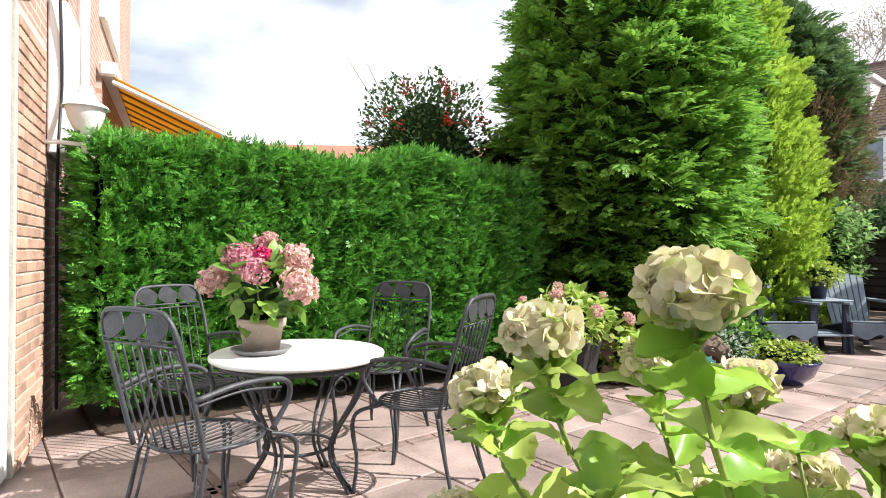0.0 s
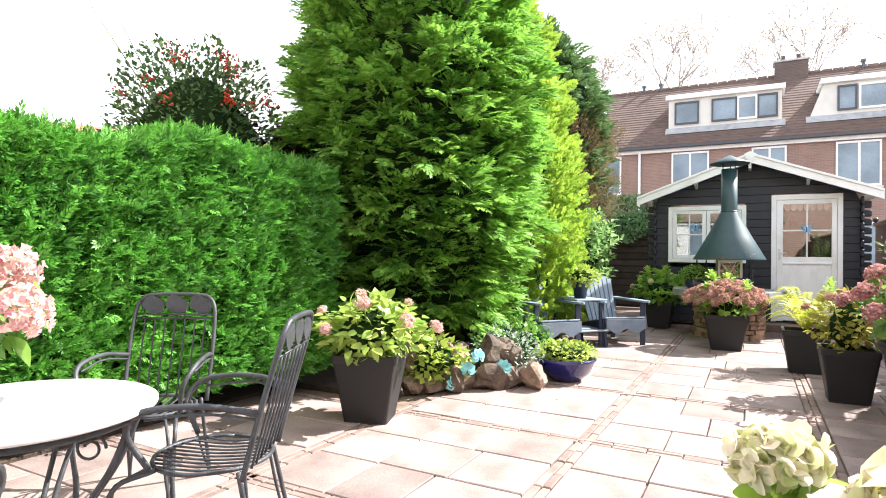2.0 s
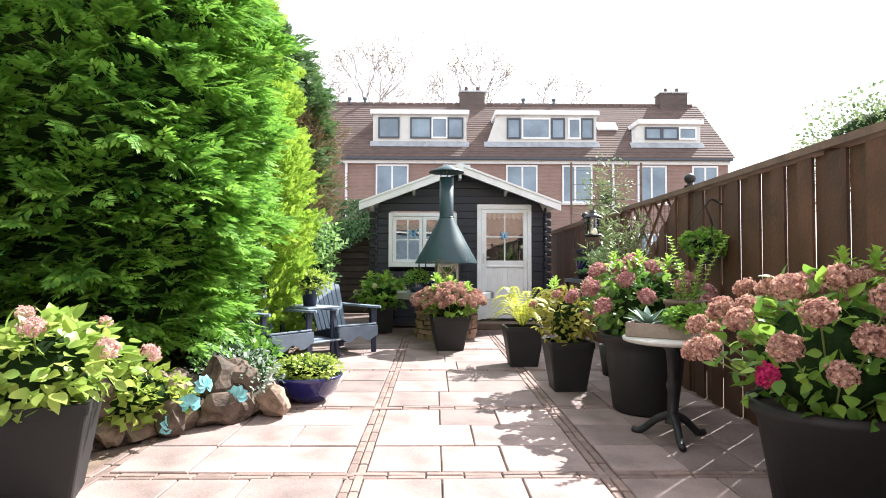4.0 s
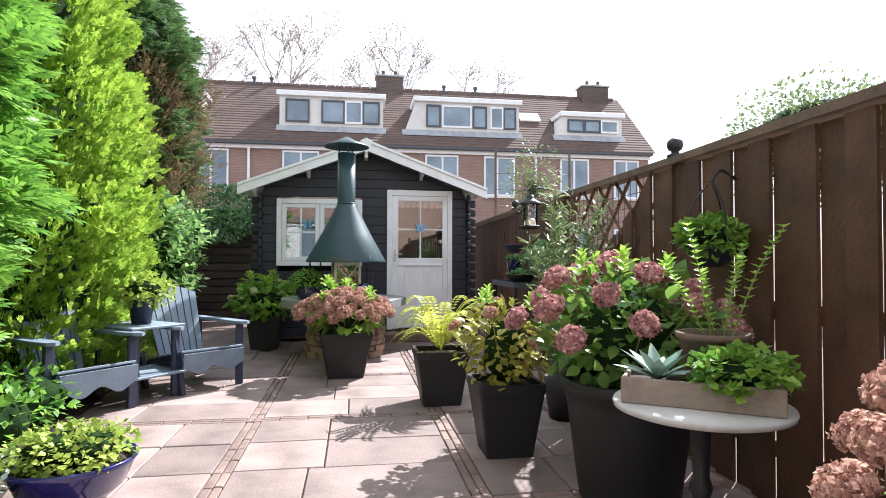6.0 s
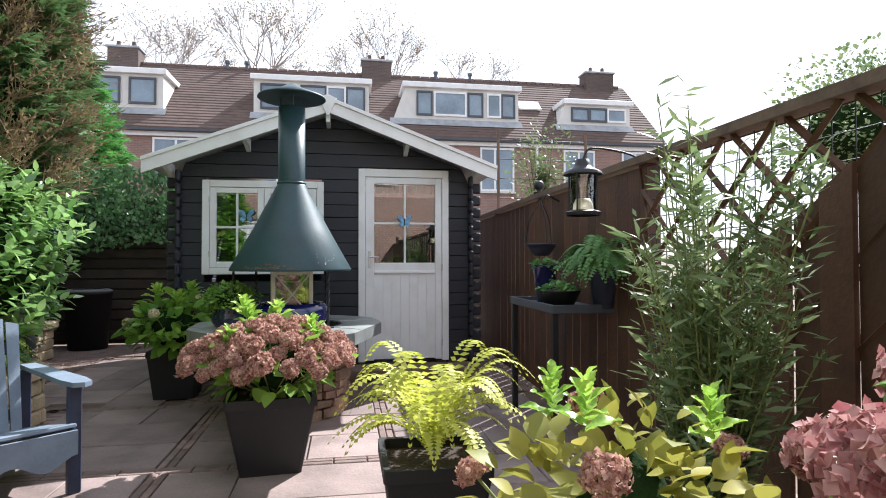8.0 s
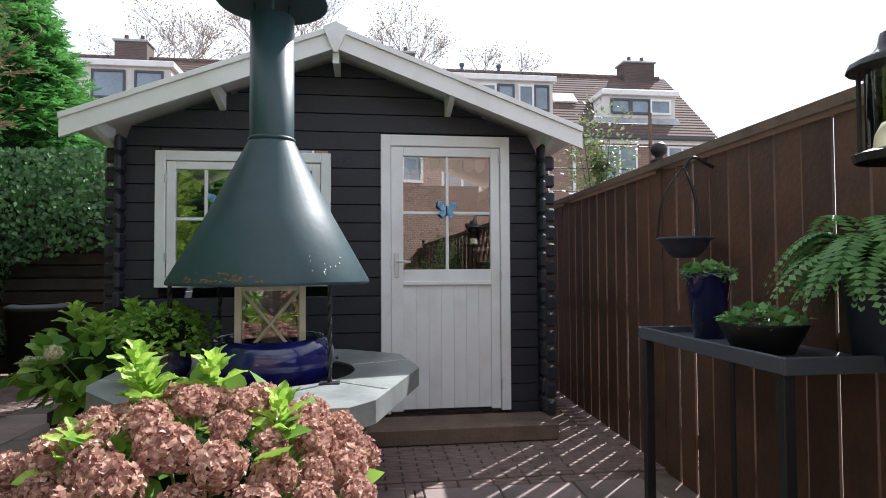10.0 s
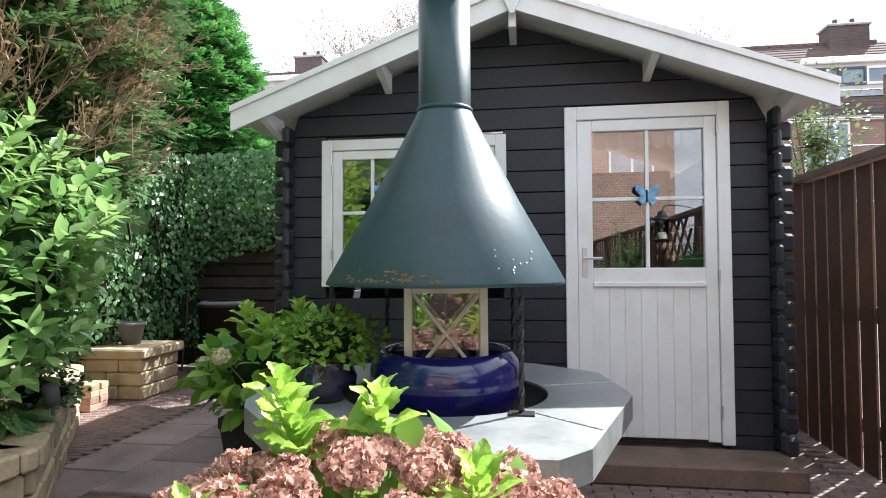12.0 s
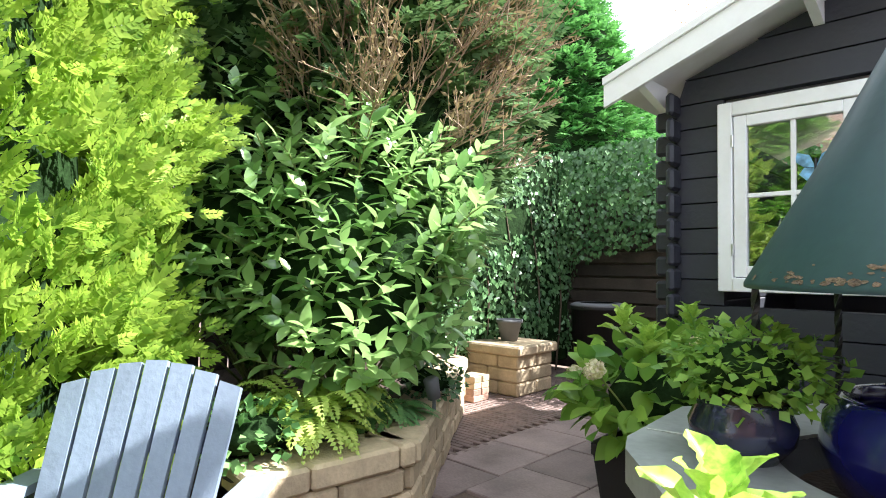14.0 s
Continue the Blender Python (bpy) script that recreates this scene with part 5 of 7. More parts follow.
# the eight-sided table top, with a round hole
OCT = [(0.47, -0.8), (0.74, 0.02), (0.66, 0.5), (0.3, 0.77), (-0.45, 0.7), (-0.78, 0.25), (-0.74, -0.3), (-0.3, -0.82)]
V, F, NN = [], [], 40
for z_ in (0.69, 0.6):
    for k in range(NN):
        a = 2 * math.pi * k / NN
        V.append((0.41 * math.cos(a), 0.41 * math.sin(a), z_))
    for k in range(NN):
        a = 2 * math.pi * k / NN
        best = None
        for i in range(8):
            p, q = Vector(OCT[i]), Vector(OCT[(i + 1) % 8])
            d, e_ = Vector((math.cos(a), math.sin(a))), q - p
            den = d.x * e_.y - d.y * e_.x
            if abs(den) > 1e-6:
                t = (p.x * e_.y - p.y * e_.x) / den
                u = (p.x * d.y - p.y * d.x) / den
                if t > 0 and -1e-6 <= u <= 1 + 1e-6:
                    best = t
        V.append((best * math.cos(a), best * math.sin(a), z_))
o = 2 * NN
for k in range(NN):
    j = (k + 1) % NN
    F += [(k, NN + k, NN + j, j), (o + k, o + j, o + NN + j, o + NN + k), (NN + k, o + NN + k, o + NN + j, NN + j), (k, j, o + j, o + k)]
top = part("table_top", (V, F), M_zinc, bbq, "grey zinc clad eight-sided top")
for ang in (250, 318, 20, 100, 190):
    c, s = math.cos(radians(ang)), math.sin(radians(ang))
    part("seam", tube([(0.42 * c, 0.42 * s, 0.692), (0.75 * c, 0.75 * s, 0.692)], 0.003, 4), M_chip, top, "soldered seam")
part("fire_pan", lathe([(0.41, 0.68), (0.36, 0.57), (0.0, 0.56)], 32), M_blackiron, bbq, "black sunken fire pan", True)
for ang in (-48, 135, 205, 55):
    c, s = math.cos(radians(ang)), math.sin(radians(ang))
    x0, y0 = 0.46 * c, 0.46 * s
    rod = []
    for i in range(25):
        z_ = 0.69 + 0.45 * i / 24
        for k in range(4):
            a = 2 * math.pi * k / 4 + i * 0.45
            rod.append((x0 + 0.011 * math.cos(a), y0 + 0.011 * math.sin(a), z_))
    rf = [(i * 4 + k, i * 4 + (k + 1) % 4, i * 4 + 4 + (k + 1) % 4, i * 4 + 4 + k) for i in range(24) for k in range(4)]
    rp = part("twisted_rod", (rod, rf), M_blackiron, bbq, "twisted black iron support")
    part("foot_plate", block(x0 - 0.045, x0 + 0.045, y0 - 0.03, y0 + 0.03, 0.69, 0.697, 0.002), M_blackiron, rp)
part("base_core", lathe([(0.43, 0.0), (0.43, 0.6), (0, 0.6)], 24), M_soil, bbq, "dark joints of the stone base")
z_ = 0.0
while z_ < 0.59:
    h = min(r4.uniform(0.05, 0.085), 0.6 - z_)
    a = r4.uniform(0, 1)
    a_end = a + 2 * math.pi
    while a < a_end - 0.05:
        w = r4.uniform(0.22, 0.5)
        a1 = min(a + w, a_end)
        ro = 0.475 + r4.uniform(-0.018, 0.022)
        V = []
        for zz in (z_ + 0.006, z_ + h - 0.006):
            for q in (a + 0.015, (a + a1) / 2, a1 - 0.015):
                j = ro + r4.uniform(-0.012, 0.012)
                V.append((j * math.cos(q), j * math.sin(q), zz + r4.uniform(-0.006, 0.006)))
            for q in (a1 - 0.015, (a + a1) / 2, a + 0.015):
                V.append((0.425 * math.cos(q), 0.425 * math.sin(q), zz))
        part("stone", (V, [(5, 4, 3, 2, 1, 0), (6, 7, 8, 9, 10, 11), (0, 1, 7, 6), (1, 2, 8, 7), (2, 3, 9, 8), (5, 0, 6, 11)]), M_stone, bbq)
        a = a1
    z_ += h

firebowl = thing("glazed_bowl", -5.77, -1.3, 0.56, 0, "large cobalt blue glazed bowl set into the fireplace table", "bowl")
part("bowl", lathe([(0.0, 0.0), (0.2, 0.0), (0.28, 0.08), (0.315, 0.18), (0.305, 0.25), (0.272, 0.295), (0.262, 0.305), (0.25, 0.3), (0.27, 0.24), (0.27, 0.18), (0.0, 0.17)], 44), M_blue, firebowl, smooth=True)
lant = thing("lantern", -5.77, -1.3, 0.735, 8, "cream wooden lantern with crossed bars and a candle", "lantern")
for sx in (-1, 1):
    for sy in (-1, 1):
        part("post", block(sx * 0.145 - 0.016, sx * 0.145 + 0.016, sy * 0.145 - 0.016, sy * 0.145 + 0.016, 0, 0.42, 0.003), M_cream, lant)
for z0 in (0.0, 0.36):
    for rz in (0, 90, 180, 270):
        part("rail", moved(block(-0.13, 0.13, 0.132, 0.158, z0, z0 + 0.04, 0.003), pose(0, 0, 0, 0, 0, rz)), M_cream, lant)
for rz in (0, 90, 180, 270):
    for s in (-1, 1):
        part("cross_bar", moved(tube([(-s * 0.13, 0.146, 0.04), (s * 0.13, 0.146, 0.36)], 0.009, 4), pose(0, 0, 0, 0, 0, rz)), M_cream, lant)
    part("pane", moved(block(-0.13, 0.13, 0.138, 0.141, 0.04, 0.36, 0), pose(0, 0, 0, 0, 0, rz)), M_pane, lant).visible_shadow = False
part("base_plate", block(-0.15, 0.15, -0.15, 0.15, 0.0, 0.012, 0), M_cream, lant)
part("candle", lathe([(0.05, 0.012), (0.05, 0.2), (0.0, 0.195)], 18), M_candle, lant, "cream pillar candle", True)

# ---- plants in pots ----


def head_mesh(name, radius, florets, petal, material, seed, flat=0.85):
    """A mophead of four-petalled florets over a rounded dome."""
    r = np.random.default_rng(seed)
    i = np.arange(florets)
    ph = np.arccos(1 - 1.75 * (i + 0.5) / florets)
    th = i * 2.39996
    d = np.stack([np.sin(ph) * np.cos(th), np.sin(ph) * np.sin(th), np.cos(ph)], 1)
    d = unit(d + r.normal(size=d.shape) * 0.07)
    lump = np.array([1 + 0.22 * noise.noise(Vector(q) * 1.9 + Vector((seed * 5.3, 0, 0))) for q in d])
    c = d * np.array([1, 1, flat]) * radius * (lump * r.uniform(0.62, 1.02, florets))[:, None]
    a = unit(np.cross(d, r.normal(size=d.shape)))
    b = np.cross(d, a)
    P, D, N = [], [], []
    for k in range(4):
        q = np.pi / 2 * k
        w = a * np.cos(q) + b * np.sin(q)
        P.append(c)
        D.append(w + d * r.uniform(0.15, 1.5, florets)[:, None])
        N.append(d + r.normal(size=d.shape) * 0.45)
    L = petal * r.uniform(0.8, 1.2, florets * 4)
    g = leaves(np.concatenate(P), np.concatenate(D), np.concatenate(N), L, L * 0.52, 0.25, 0.25, petal > 0.02, True)
    return fast(name, g[0], g[1], material)


H_dusty = [head_mesh("flower_head", 0.058, 150, 0.0145, P_dusty, s, 0.68) for s in (1, 2, 12)]
H_rose = [head_mesh("flower_head", 0.06, 120, 0.0175, P_rose, s, 0.7) for s in (13, 14, 15)]
H_pink = [head_mesh("flower_head", 0.068, 95, 0.0175, P_pink, s) for s in (3, 4)]
H_mix = [head_mesh("flower_head", 0.068, 95, 0.0175, P_mix, s) for s in (5, 6)]
H_white = [head_mesh("flower_head", 0.047, 84, 0.0225, P_white, s, 0.72) for s in (7, 8, 9)]
H_mag = [head_mesh("flower_head", 0.05, 80, 0.016, P_mag, 10)]
M_head_core = mat("flower_core", (0.2, 0.16, 0.08), 0.9, 0.3, 20, 0.3, 80)


def square_planter(x, y, w0, w1, h, label, rz=0, material=M_black):
    ob = thing("planter", x, y, 0, rz, label, "planter", "black planters on the terrace")
    part("pot", squares([(w0, 0.0), (w0, 0.01), (w1 * 0.97, h - 0.05), (w1, h - 0.05), (w1, h), (w1 - 0.025, h), (w1 - 0.03, h - 0.05)]), material, ob)
    part("soil", block(-w1 + 0.03, w1 - 0.03, -w1 + 0.03, w1 - 0.03, h - 0.07, h - 0.04, 0), M_soil, ob, "dark potting soil")
    return ob


def round_pot(x, y, z, profile, material, label, name="flower_pot", soil=True, rz=0, category="pot"):
    ob = thing(name, x, y, z, rz, label, category)
    part("pot", lathe(profile, 36), material, ob, smooth=True)
    if soil:
        r, zz = profile[-1]
        part("soil", lathe([(r + 0.005, zz), (0.0, zz + 0.01)], 20), M_soil, ob, "dark potting soil")
    return ob

def veined_leaf(length, width, fold, droop, seed, material):
    """A broad toothed leaf, folded along its midrib and pleated between its veins."""
    nu, nv = 11, 3
    V, T = [], []
    for i in range(nu):
        u = i / (nu - 1)
        half = width * (math.sin(math.pi * min(1, u * 0.97 + 0.015) ** 0.85) ** 0.75) * (1 + (0.09 if i % 2 else -0.05))
        for j in range(-nv, nv + 1):
            s = j / nv
            pleat = 0.032 * length * math.sin(2 * math.pi * (u * 5.5 - abs(s) * 1.1)) * min(1, abs(s) * 2.5) * (1 - u * 0.4)
            wave = 0.06 * length * math.sin(u * 9 + seed + (2 if s > 0 else 0)) * s * s
            V.append((length * (u + 0.05 * abs(s) * math.sin(math.pi * u)), half * s, fold * half * abs(s) ** 1.3 + pleat + wave - droop * length * u * u))
    w = 2 * nv + 1
    for i in range(nu - 1):
        for j in range(w - 1):
            a = i * w + j
            T.append((a, a + w, a + w + 1, a + 1))
    return fast("leaf", V, T, material, True)


FRESH = veined_leaf(1.0, 0.27, 0.4, 0.15, 1, L_fresh)


def hydrangea(x, y, z, rx, rz, heads, meshes, leaf, label, n=330, L=0.11, seed=1, fresh=0, sizes=(0.85, 1.15), low=0.15, crowns=()):
    """A potted hydrangea: stems, broad leaves and mopheads over its dome."""
    r = np.random.default_rng(seed)
    ob = shrub("hydrangea", x, y, z, rx * 0.9, rx * 0.9, rz * 0.5, leaf, label, n, L, L * 0.34, "flowering plant", True, 0.25, 0, 0.0, 0.25, 0.22, seed, M_stem, 0.18, 0.2)
    part("inner_growth", lumpy([(0.02, 0.0), (rx * 0.45, rz * 0.25), (rx * 0.5, rz * 0.5), (rx * 0.3, rz * 0.75), (0.01, rz * 0.85)], 0.4, seed, 14), M_core, ob, "solid near-black core in place of shaded inner stems", True)
    for k in range(heads):
        t = (k + 0.5) / heads
        ph = math.acos(1 - (1 - low) * t)
        th = k * 2.39996 + seed
        q = r.uniform(1.03, 1.2)
        p = Vector((rx * q * math.sin(ph) * math.cos(th), rx * q * math.sin(ph) * math.sin(th), rz * (0.42 + 0.55 * q * math.cos(ph))))
        part("stem", tube(bend([(0.02 * math.cos(th), 0.02 * math.sin(th), 0), (p.x * 0.55, p.y * 0.55, p.z * 0.55), tuple(p)], 4), 0.004, 5), M_stem, ob, smooth=True)
        d = Vector((p.x, p.y, rx * 0.9 + 0.1)).normalized()
        m4 = Matrix.Translation(p) @ d.to_track_quat("Z", "Y").to_matrix().to_4x4() @ Matrix.Rotation(r.uniform(0, 6), 4, "Z") @ Matrix.Scale(r.uniform(*sizes), 4)
        part("flower_head", meshes[k % len(meshes)], None, ob, at=m4)
    tops = list(crowns)
    for k in range(fresh):
        a = r.uniform(0, 6.3)
        tops.append((0.5 * rx * math.cos(a), 0.5 * rx * math.sin(a), rz * r.uniform(0.95, 1.12)))
    for c in tops:
        a, c = r.uniform(0, 6.3), np.array(c)
        for j in range(11):
            th, up = j * 2.4 + a, 0.35 + 1.6 * j / 10
            part("fresh_leaf", FRESH, None, ob, at=Matrix.Translation(c + np.array([0, 0, -0.04 + 0.009 * j])) @ pose(0, 0, 0, 0, -math.degrees(math.atan(up)), math.degrees(th)) @ Matrix.Scale(L * (1.1 - 0.055 * j), 4))
    return ob


def frond_plant(name, x, y, z, material, label, fronds=22, length=0.38, rise=0.7, width=0.05, seed=1, category="fern", hang=0.0):
    """A fern: arching fronds with paired leaflets."""
    r = np.random.default_rng(seed)
    ob = thing(name, x, y, z, 0, label, category)
    for k in range(fronds):
        a = 2.39996 * k
        Lk = length * r.uniform(0.7, 1.1)
        up = rise * r.uniform(0.5, 1.3)
        t = np.linspace(0.08, 1, 22)
        c = np.stack([np.cos(a) * Lk * t, np.sin(a) * Lk * t, Lk * (up * 1.6 * t - (up * 1.1 + 0.25 + hang) * t * t)], 1)
        tan = unit(np.gradient(c, axis=0))
        s = unit(np.cross(tan, [[0, 0, 1.0]]))
        N = unit(np.cross(s, tan))
        w = width * np.sin(np.clip(t * 1.05, 0, 1) * np.pi) ** 0.6 + 0.008
        P = np.concatenate([c, c])
        D = np.concatenate([s + tan * 0.35, -s + tan * 0.35])
        foliage("frond", leaves(P, D, np.concatenate([N, N]), np.concatenate([w, w]), 0.011, 0.1, 0.15), material, ob)
    return ob


# centre planter by the fireplace
square_planter(-5.76, -2.62, 0.17, 0.25, 0.44, "black tapered square planter beside the fireplace", 6)
hydrangea(-5.76, -2.62, 0.4, 0.41, 0.43, 68, H_dusty, L_hyd, "hydrangea with dusty pink flower heads in a black planter", 300, 0.11, 5, 0, (0.65, 1.2), 0.05, ((-0.17, 0.08, 0.51), (-0.13, 0.05, 0.45), (0.02, 0.12, 0.48), (0.24, -0.06, 0.4), (-0.2, -0.2, 0.36)))
# dark planter by the shed
square_planter(-6.82, -0.62, 0.17, 0.22, 0.42, "black square planter against the shed", 3)
hydrangea(-6.82, -0.62, 0.38, 0.45, 0.5, 5, H_white, L_hyd, "hydrangea with pale green flower heads beside the shed", 330, 0.13, 6, 3, (0.6, 0.8))
# yellow fern planter and yellowing hydrangea
square_planter(-4.98, -3.83, 0.15, 0.21, 0.43, "black tapered planter with a yellow fern", 0)
frond_plant("fern", -4.98, -3.83, 0.4, L_yfern, "bright yellow-green fern in a black planter", 46, 0.42, 1.7, 0.042, 3)
square_planter(-4.77, -5.07, 0.14, 0.2, 0.43, "black tapered planter with a yellowing hydrangea", 0)
hydrangea(-4.77, -5.07, 0.4, 0.32, 0.5, 6, H_dusty, L_yellow, "yellowing hydrangea with a few brown-pink heads", 420, 0.07, 8, 3, (0.6, 0.85), 0.0)
# planter by the rockery
square_planter(-7.8, -7.45, 0.15, 0.22, 0.46, "black tapered planter beside the rockery", 20)
hydrangea(-7.8, -7.45, 0.4, 0.4, 0.44, 9, H_mix, L_hydlime, "lime-leaved hydrangea with fading pink heads in a planter", 560, 0.09, 9, 0, (0.5, 0.75), 0.0)
# big round black pot with pink hydrangea
round_pot(-4.36, -5.84, 0, [(0.0, 0.0), (0.22, 0.0), (0.235, 0.02), (0.29, 0.45), (0.3, 0.5), (0.325, 0.53), (0.333, 0.56), (0.325, 0.58), (0.3, 0.58), (0.285, 0.54)], M_black, "large round black pot with a rolled rim", "flower_pot")
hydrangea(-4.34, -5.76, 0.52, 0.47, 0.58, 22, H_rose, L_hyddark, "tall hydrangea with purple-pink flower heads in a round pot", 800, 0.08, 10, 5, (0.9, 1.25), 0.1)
# dusty hydrangea by the marble table
round_pot(-4.22, -7.72, 0, [(0.0, 0.0), (0.23, 0.0), (0.3, 0.42), (0.34, 0.46), (0.34, 0.5), (0.31, 0.5), (0.3, 0.46)], M_black, "large black pot with a dusty pink hydrangea")
ph_ = hydrangea(-4.22, -7.72, 0.42, 0.5, 0.62, 40, H_dusty, L_hyd, "large hydrangea with faded dusty pink flower heads", 660, 0.08, 12, 4, (0.8, 1.15), 0.0)
part("flower_head", H_mag[0], None, ph_, "single magenta flower head", at=pose(-0.36, -0.12, 0.22, 0, -50, 0))

# cream hydrangea by the house, close to the walk
WH = (-5.08, -10.33)
round_pot(WH[0], WH[1], 0, [(0.0, 0.0), (0.17, 0.0), (0.22, 0.34), (0.25, 0.36), (0.25, 0.4), (0.225, 0.4), (0.215, 0.36)], M_black, "black pot with a cream hydrangea near the house")
cream = thing("hydrangea", WH[0], WH[1], 0.36, 0, "hydrangea with large cream and green flower heads", "flowering plant")

big_leaf = [veined_leaf(0.1, 0.029, 0.45, 0.2, 1, L_fresh), veined_leaf(0.09, 0.029, 0.6, 0.05, 2, L_fresh), veined_leaf(0.105, 0.03, 0.35, 0.4, 3, L_hydlime), veined_leaf(0.085, 0.03, 0.5, 0.25, 4, L_hydlime)]
r5 = random.Random(5)
for hx, hy, hz, sc in ((-5.22, -10.47, 1.085, 0.88), (-5.38, -10.5, 1.03, 0.78), (-5.53, -10.45, 0.93, 0.8), (-5.33, -10.35, 0.99, 0.7), (-5.12, -10.66, 0.9, 0.85), (-5.4, -10.62, 0.83, 0.8),
                       (-4.95, -10.62, 0.98, 0.9), (-5.42, -9.9, 0.88, 1.05), (-5.28, -10.02, 0.78, 0.95), (-4.9, -10.2, 0.95, 0.9), (-5.15, -10.15, 0.9, 0.8), (-5.3, -10.25, 0.8, 0.8)):
    p = Vector((hx - WH[0], hy - WH[1], hz - 0.36))
    stem = bend([(r5.uniform(-0.06, 0.06), r5.uniform(-0.06, 0.06), 0), (p.x * 0.45, p.y * 0.45, p.z * 0.45), (p.x * 0.9, p.y * 0.9, p.z * 0.8), tuple(p)], 5)
    part("stem", tube(stem, 0.0037, 7, 0.8), M_stem, cream, smooth=True)
    d = Vector((p.x * 0.6, p.y * 0.6, 0.7)).normalized()
    part("flower_head", H_white[r5.randrange(3)], None, cream, at=Matrix.Translation(p) @ d.to_track_quat("Z", "Y").to_matrix().to_4x4() @ Matrix.Rotation(r5.uniform(0, 6), 4, "Z") @ Matrix.Scale(sc, 4))
    a = r5.uniform(0, 360)
    for j, f in enumerate((0.95, 0.91, 0.87, 0.82, 0.77, 0.71, 0.65, 0.58, 0.51, 0.43, 0.34)):
        q = stem[min(len(stem) - 1, int(f * len(stem)))]
        a += 90
        for s in (0, 180):
            sc2 = r5.uniform(0.6, 1.0) * min(1, 0.6 + 0.15 * j)
            part("leaf", big_leaf[r5.randrange(4)], None, cream, at=Matrix.Translation(q) @ pose(0, 0, 0, r5.uniform(-35, 35), r5.uniform(-58, 5), a + s + r5.uniform(-20, 20)) @ Matrix.Scale(sc2, 4))

for k in range(26):
    a0, rr, h = r5.uniform(0, 6.28), r5.uniform(0.08, 0.34), r5.uniform(0.22, 0.56)
    tipp = (rr * math.cos(a0), rr * math.sin(a0), h)
    stem = bend([(0.1 * tipp[0], 0.1 * tipp[1], 0), (tipp[0] * 0.55, tipp[1] * 0.55, h * 0.55), tipp], 6)
    part("stem", tube(stem, 0.003, 6, 0.7), M_stem, cream, smooth=True)
    a = r5.uniform(0, 360)
    for j, f in enumerate((0.99, 0.93, 0.84, 0.72, 0.58, 0.42)):
        q = stem[min(len(stem) - 1, int(f * len(stem)))]
        a += 90
        for sd in (0, 180):
            part("leaf", big_leaf[r5.randrange(4)], None, cream, at=Matrix.Translation(q) @ pose(0, 0, 0, r5.uniform(-30, 30), r5.uniform(-65, -5) + 8 * j, a + sd + r5.uniform(-20, 20)) @ Matrix.Scale(r5.uniform(0.6, 1.0) * min(1, 0.7 + 0.12 * j), 4))

# ---- rockery ----
RA, RB = Vector((-7.95, -6.85)), Vector((-7.05, -5.95))
for k in range(17):
    t = (k % 9) / 8.6
    up = k // 9
    p = RA.lerp(RB, t) + Vector((-0.7, 0.7)) * (0.1 + 0.16 * up) + Vector((r5.uniform(-0.04, 0.04), r5.uniform(-0.04, 0.04)))
    bm = bmesh.new()
    bmesh.ops.create_icosphere(bm, subdivisions=3, radius=1)
    s = r5.uniform(0.1, 0.17)
    cuts = [(Vector((r5.gauss(0, 1), r5.gauss(0, 1), r5.gauss(0, 0.7))).normalized(), r5.uniform(0.5, 0.8)) for _ in range(11)]
    for v in bm.verts:
        for cn, cd in cuts:
            v.co -= cn * max(0.0, v.co.dot(cn) - cd)
        v.co *= 1.1
        kf = 1 + 0.2 * noise.noise(v.co * 1.3 + Vector((k * 3.1, 0, 0))) + 0.12 * noise.noise(v.co * 3.5 + Vector((k, 5, 0)))
        v.co = Vector((v.co.x * s * 1.15, v.co.y * s * 0.8, v.co.z * s * 0.9)) * kf
    me = bpy.data.meshes.new("rock")
    bm.to_mesh(me)
    bm.free()
    me.materials.append(M_rock)
    low = min(v.co.z for v in me.vertices)
    ob = new("rock", me)
    ob.matrix_world = pose(p.x, p.y, (0.0 if not up else 0.14) - low - 0.015, 0, 0, r5.uniform(0, 360))
    tagged(ob, "rough brown rock edging the planted bed", "rock", "rocks of the rockery")
lst = new("stone_slab", mesh("stone_slab", ([(-0.09, -0.03, 0), (0.09, -0.04, 0), (0.05, 0.0, 0.27), (-0.02, 0.01, 0.3), (-0.1, 0.06, 0), (0.1, 0.05, 0), (0.05, 0.06, 0.26), (-0.02, 0.06, 0.28)],
                                            [(0, 1, 2, 3), (7, 6, 5, 4), (0, 4, 5, 1), (1, 5, 6, 2), (2, 6, 7, 3), (3, 7, 4, 0)]), M_trough))
lst.matrix_world = pose(-8.0, -6.98, 0, 0, 0, 40)
tagged(lst, "pointed grey stone leaning at the rockery", "rock")
shrub("ground_cover", -7.93, -6.45, 0.06, 0.38, 0.27, 0.2, L_heuchera, "lime-green leafy ground cover behind the rocks", 650, 0.07, 0.032, seed=51, core=0.7, category="plant", stems=0)
shrub("ground_cover", -7.45, -5.85, 0.06, 0.35, 0.24, 0.2, L_silver, "silvery trailing plant above the rocks", 800, 0.04, 0.012, seed=52, core=0.7, category="plant", stems=0)
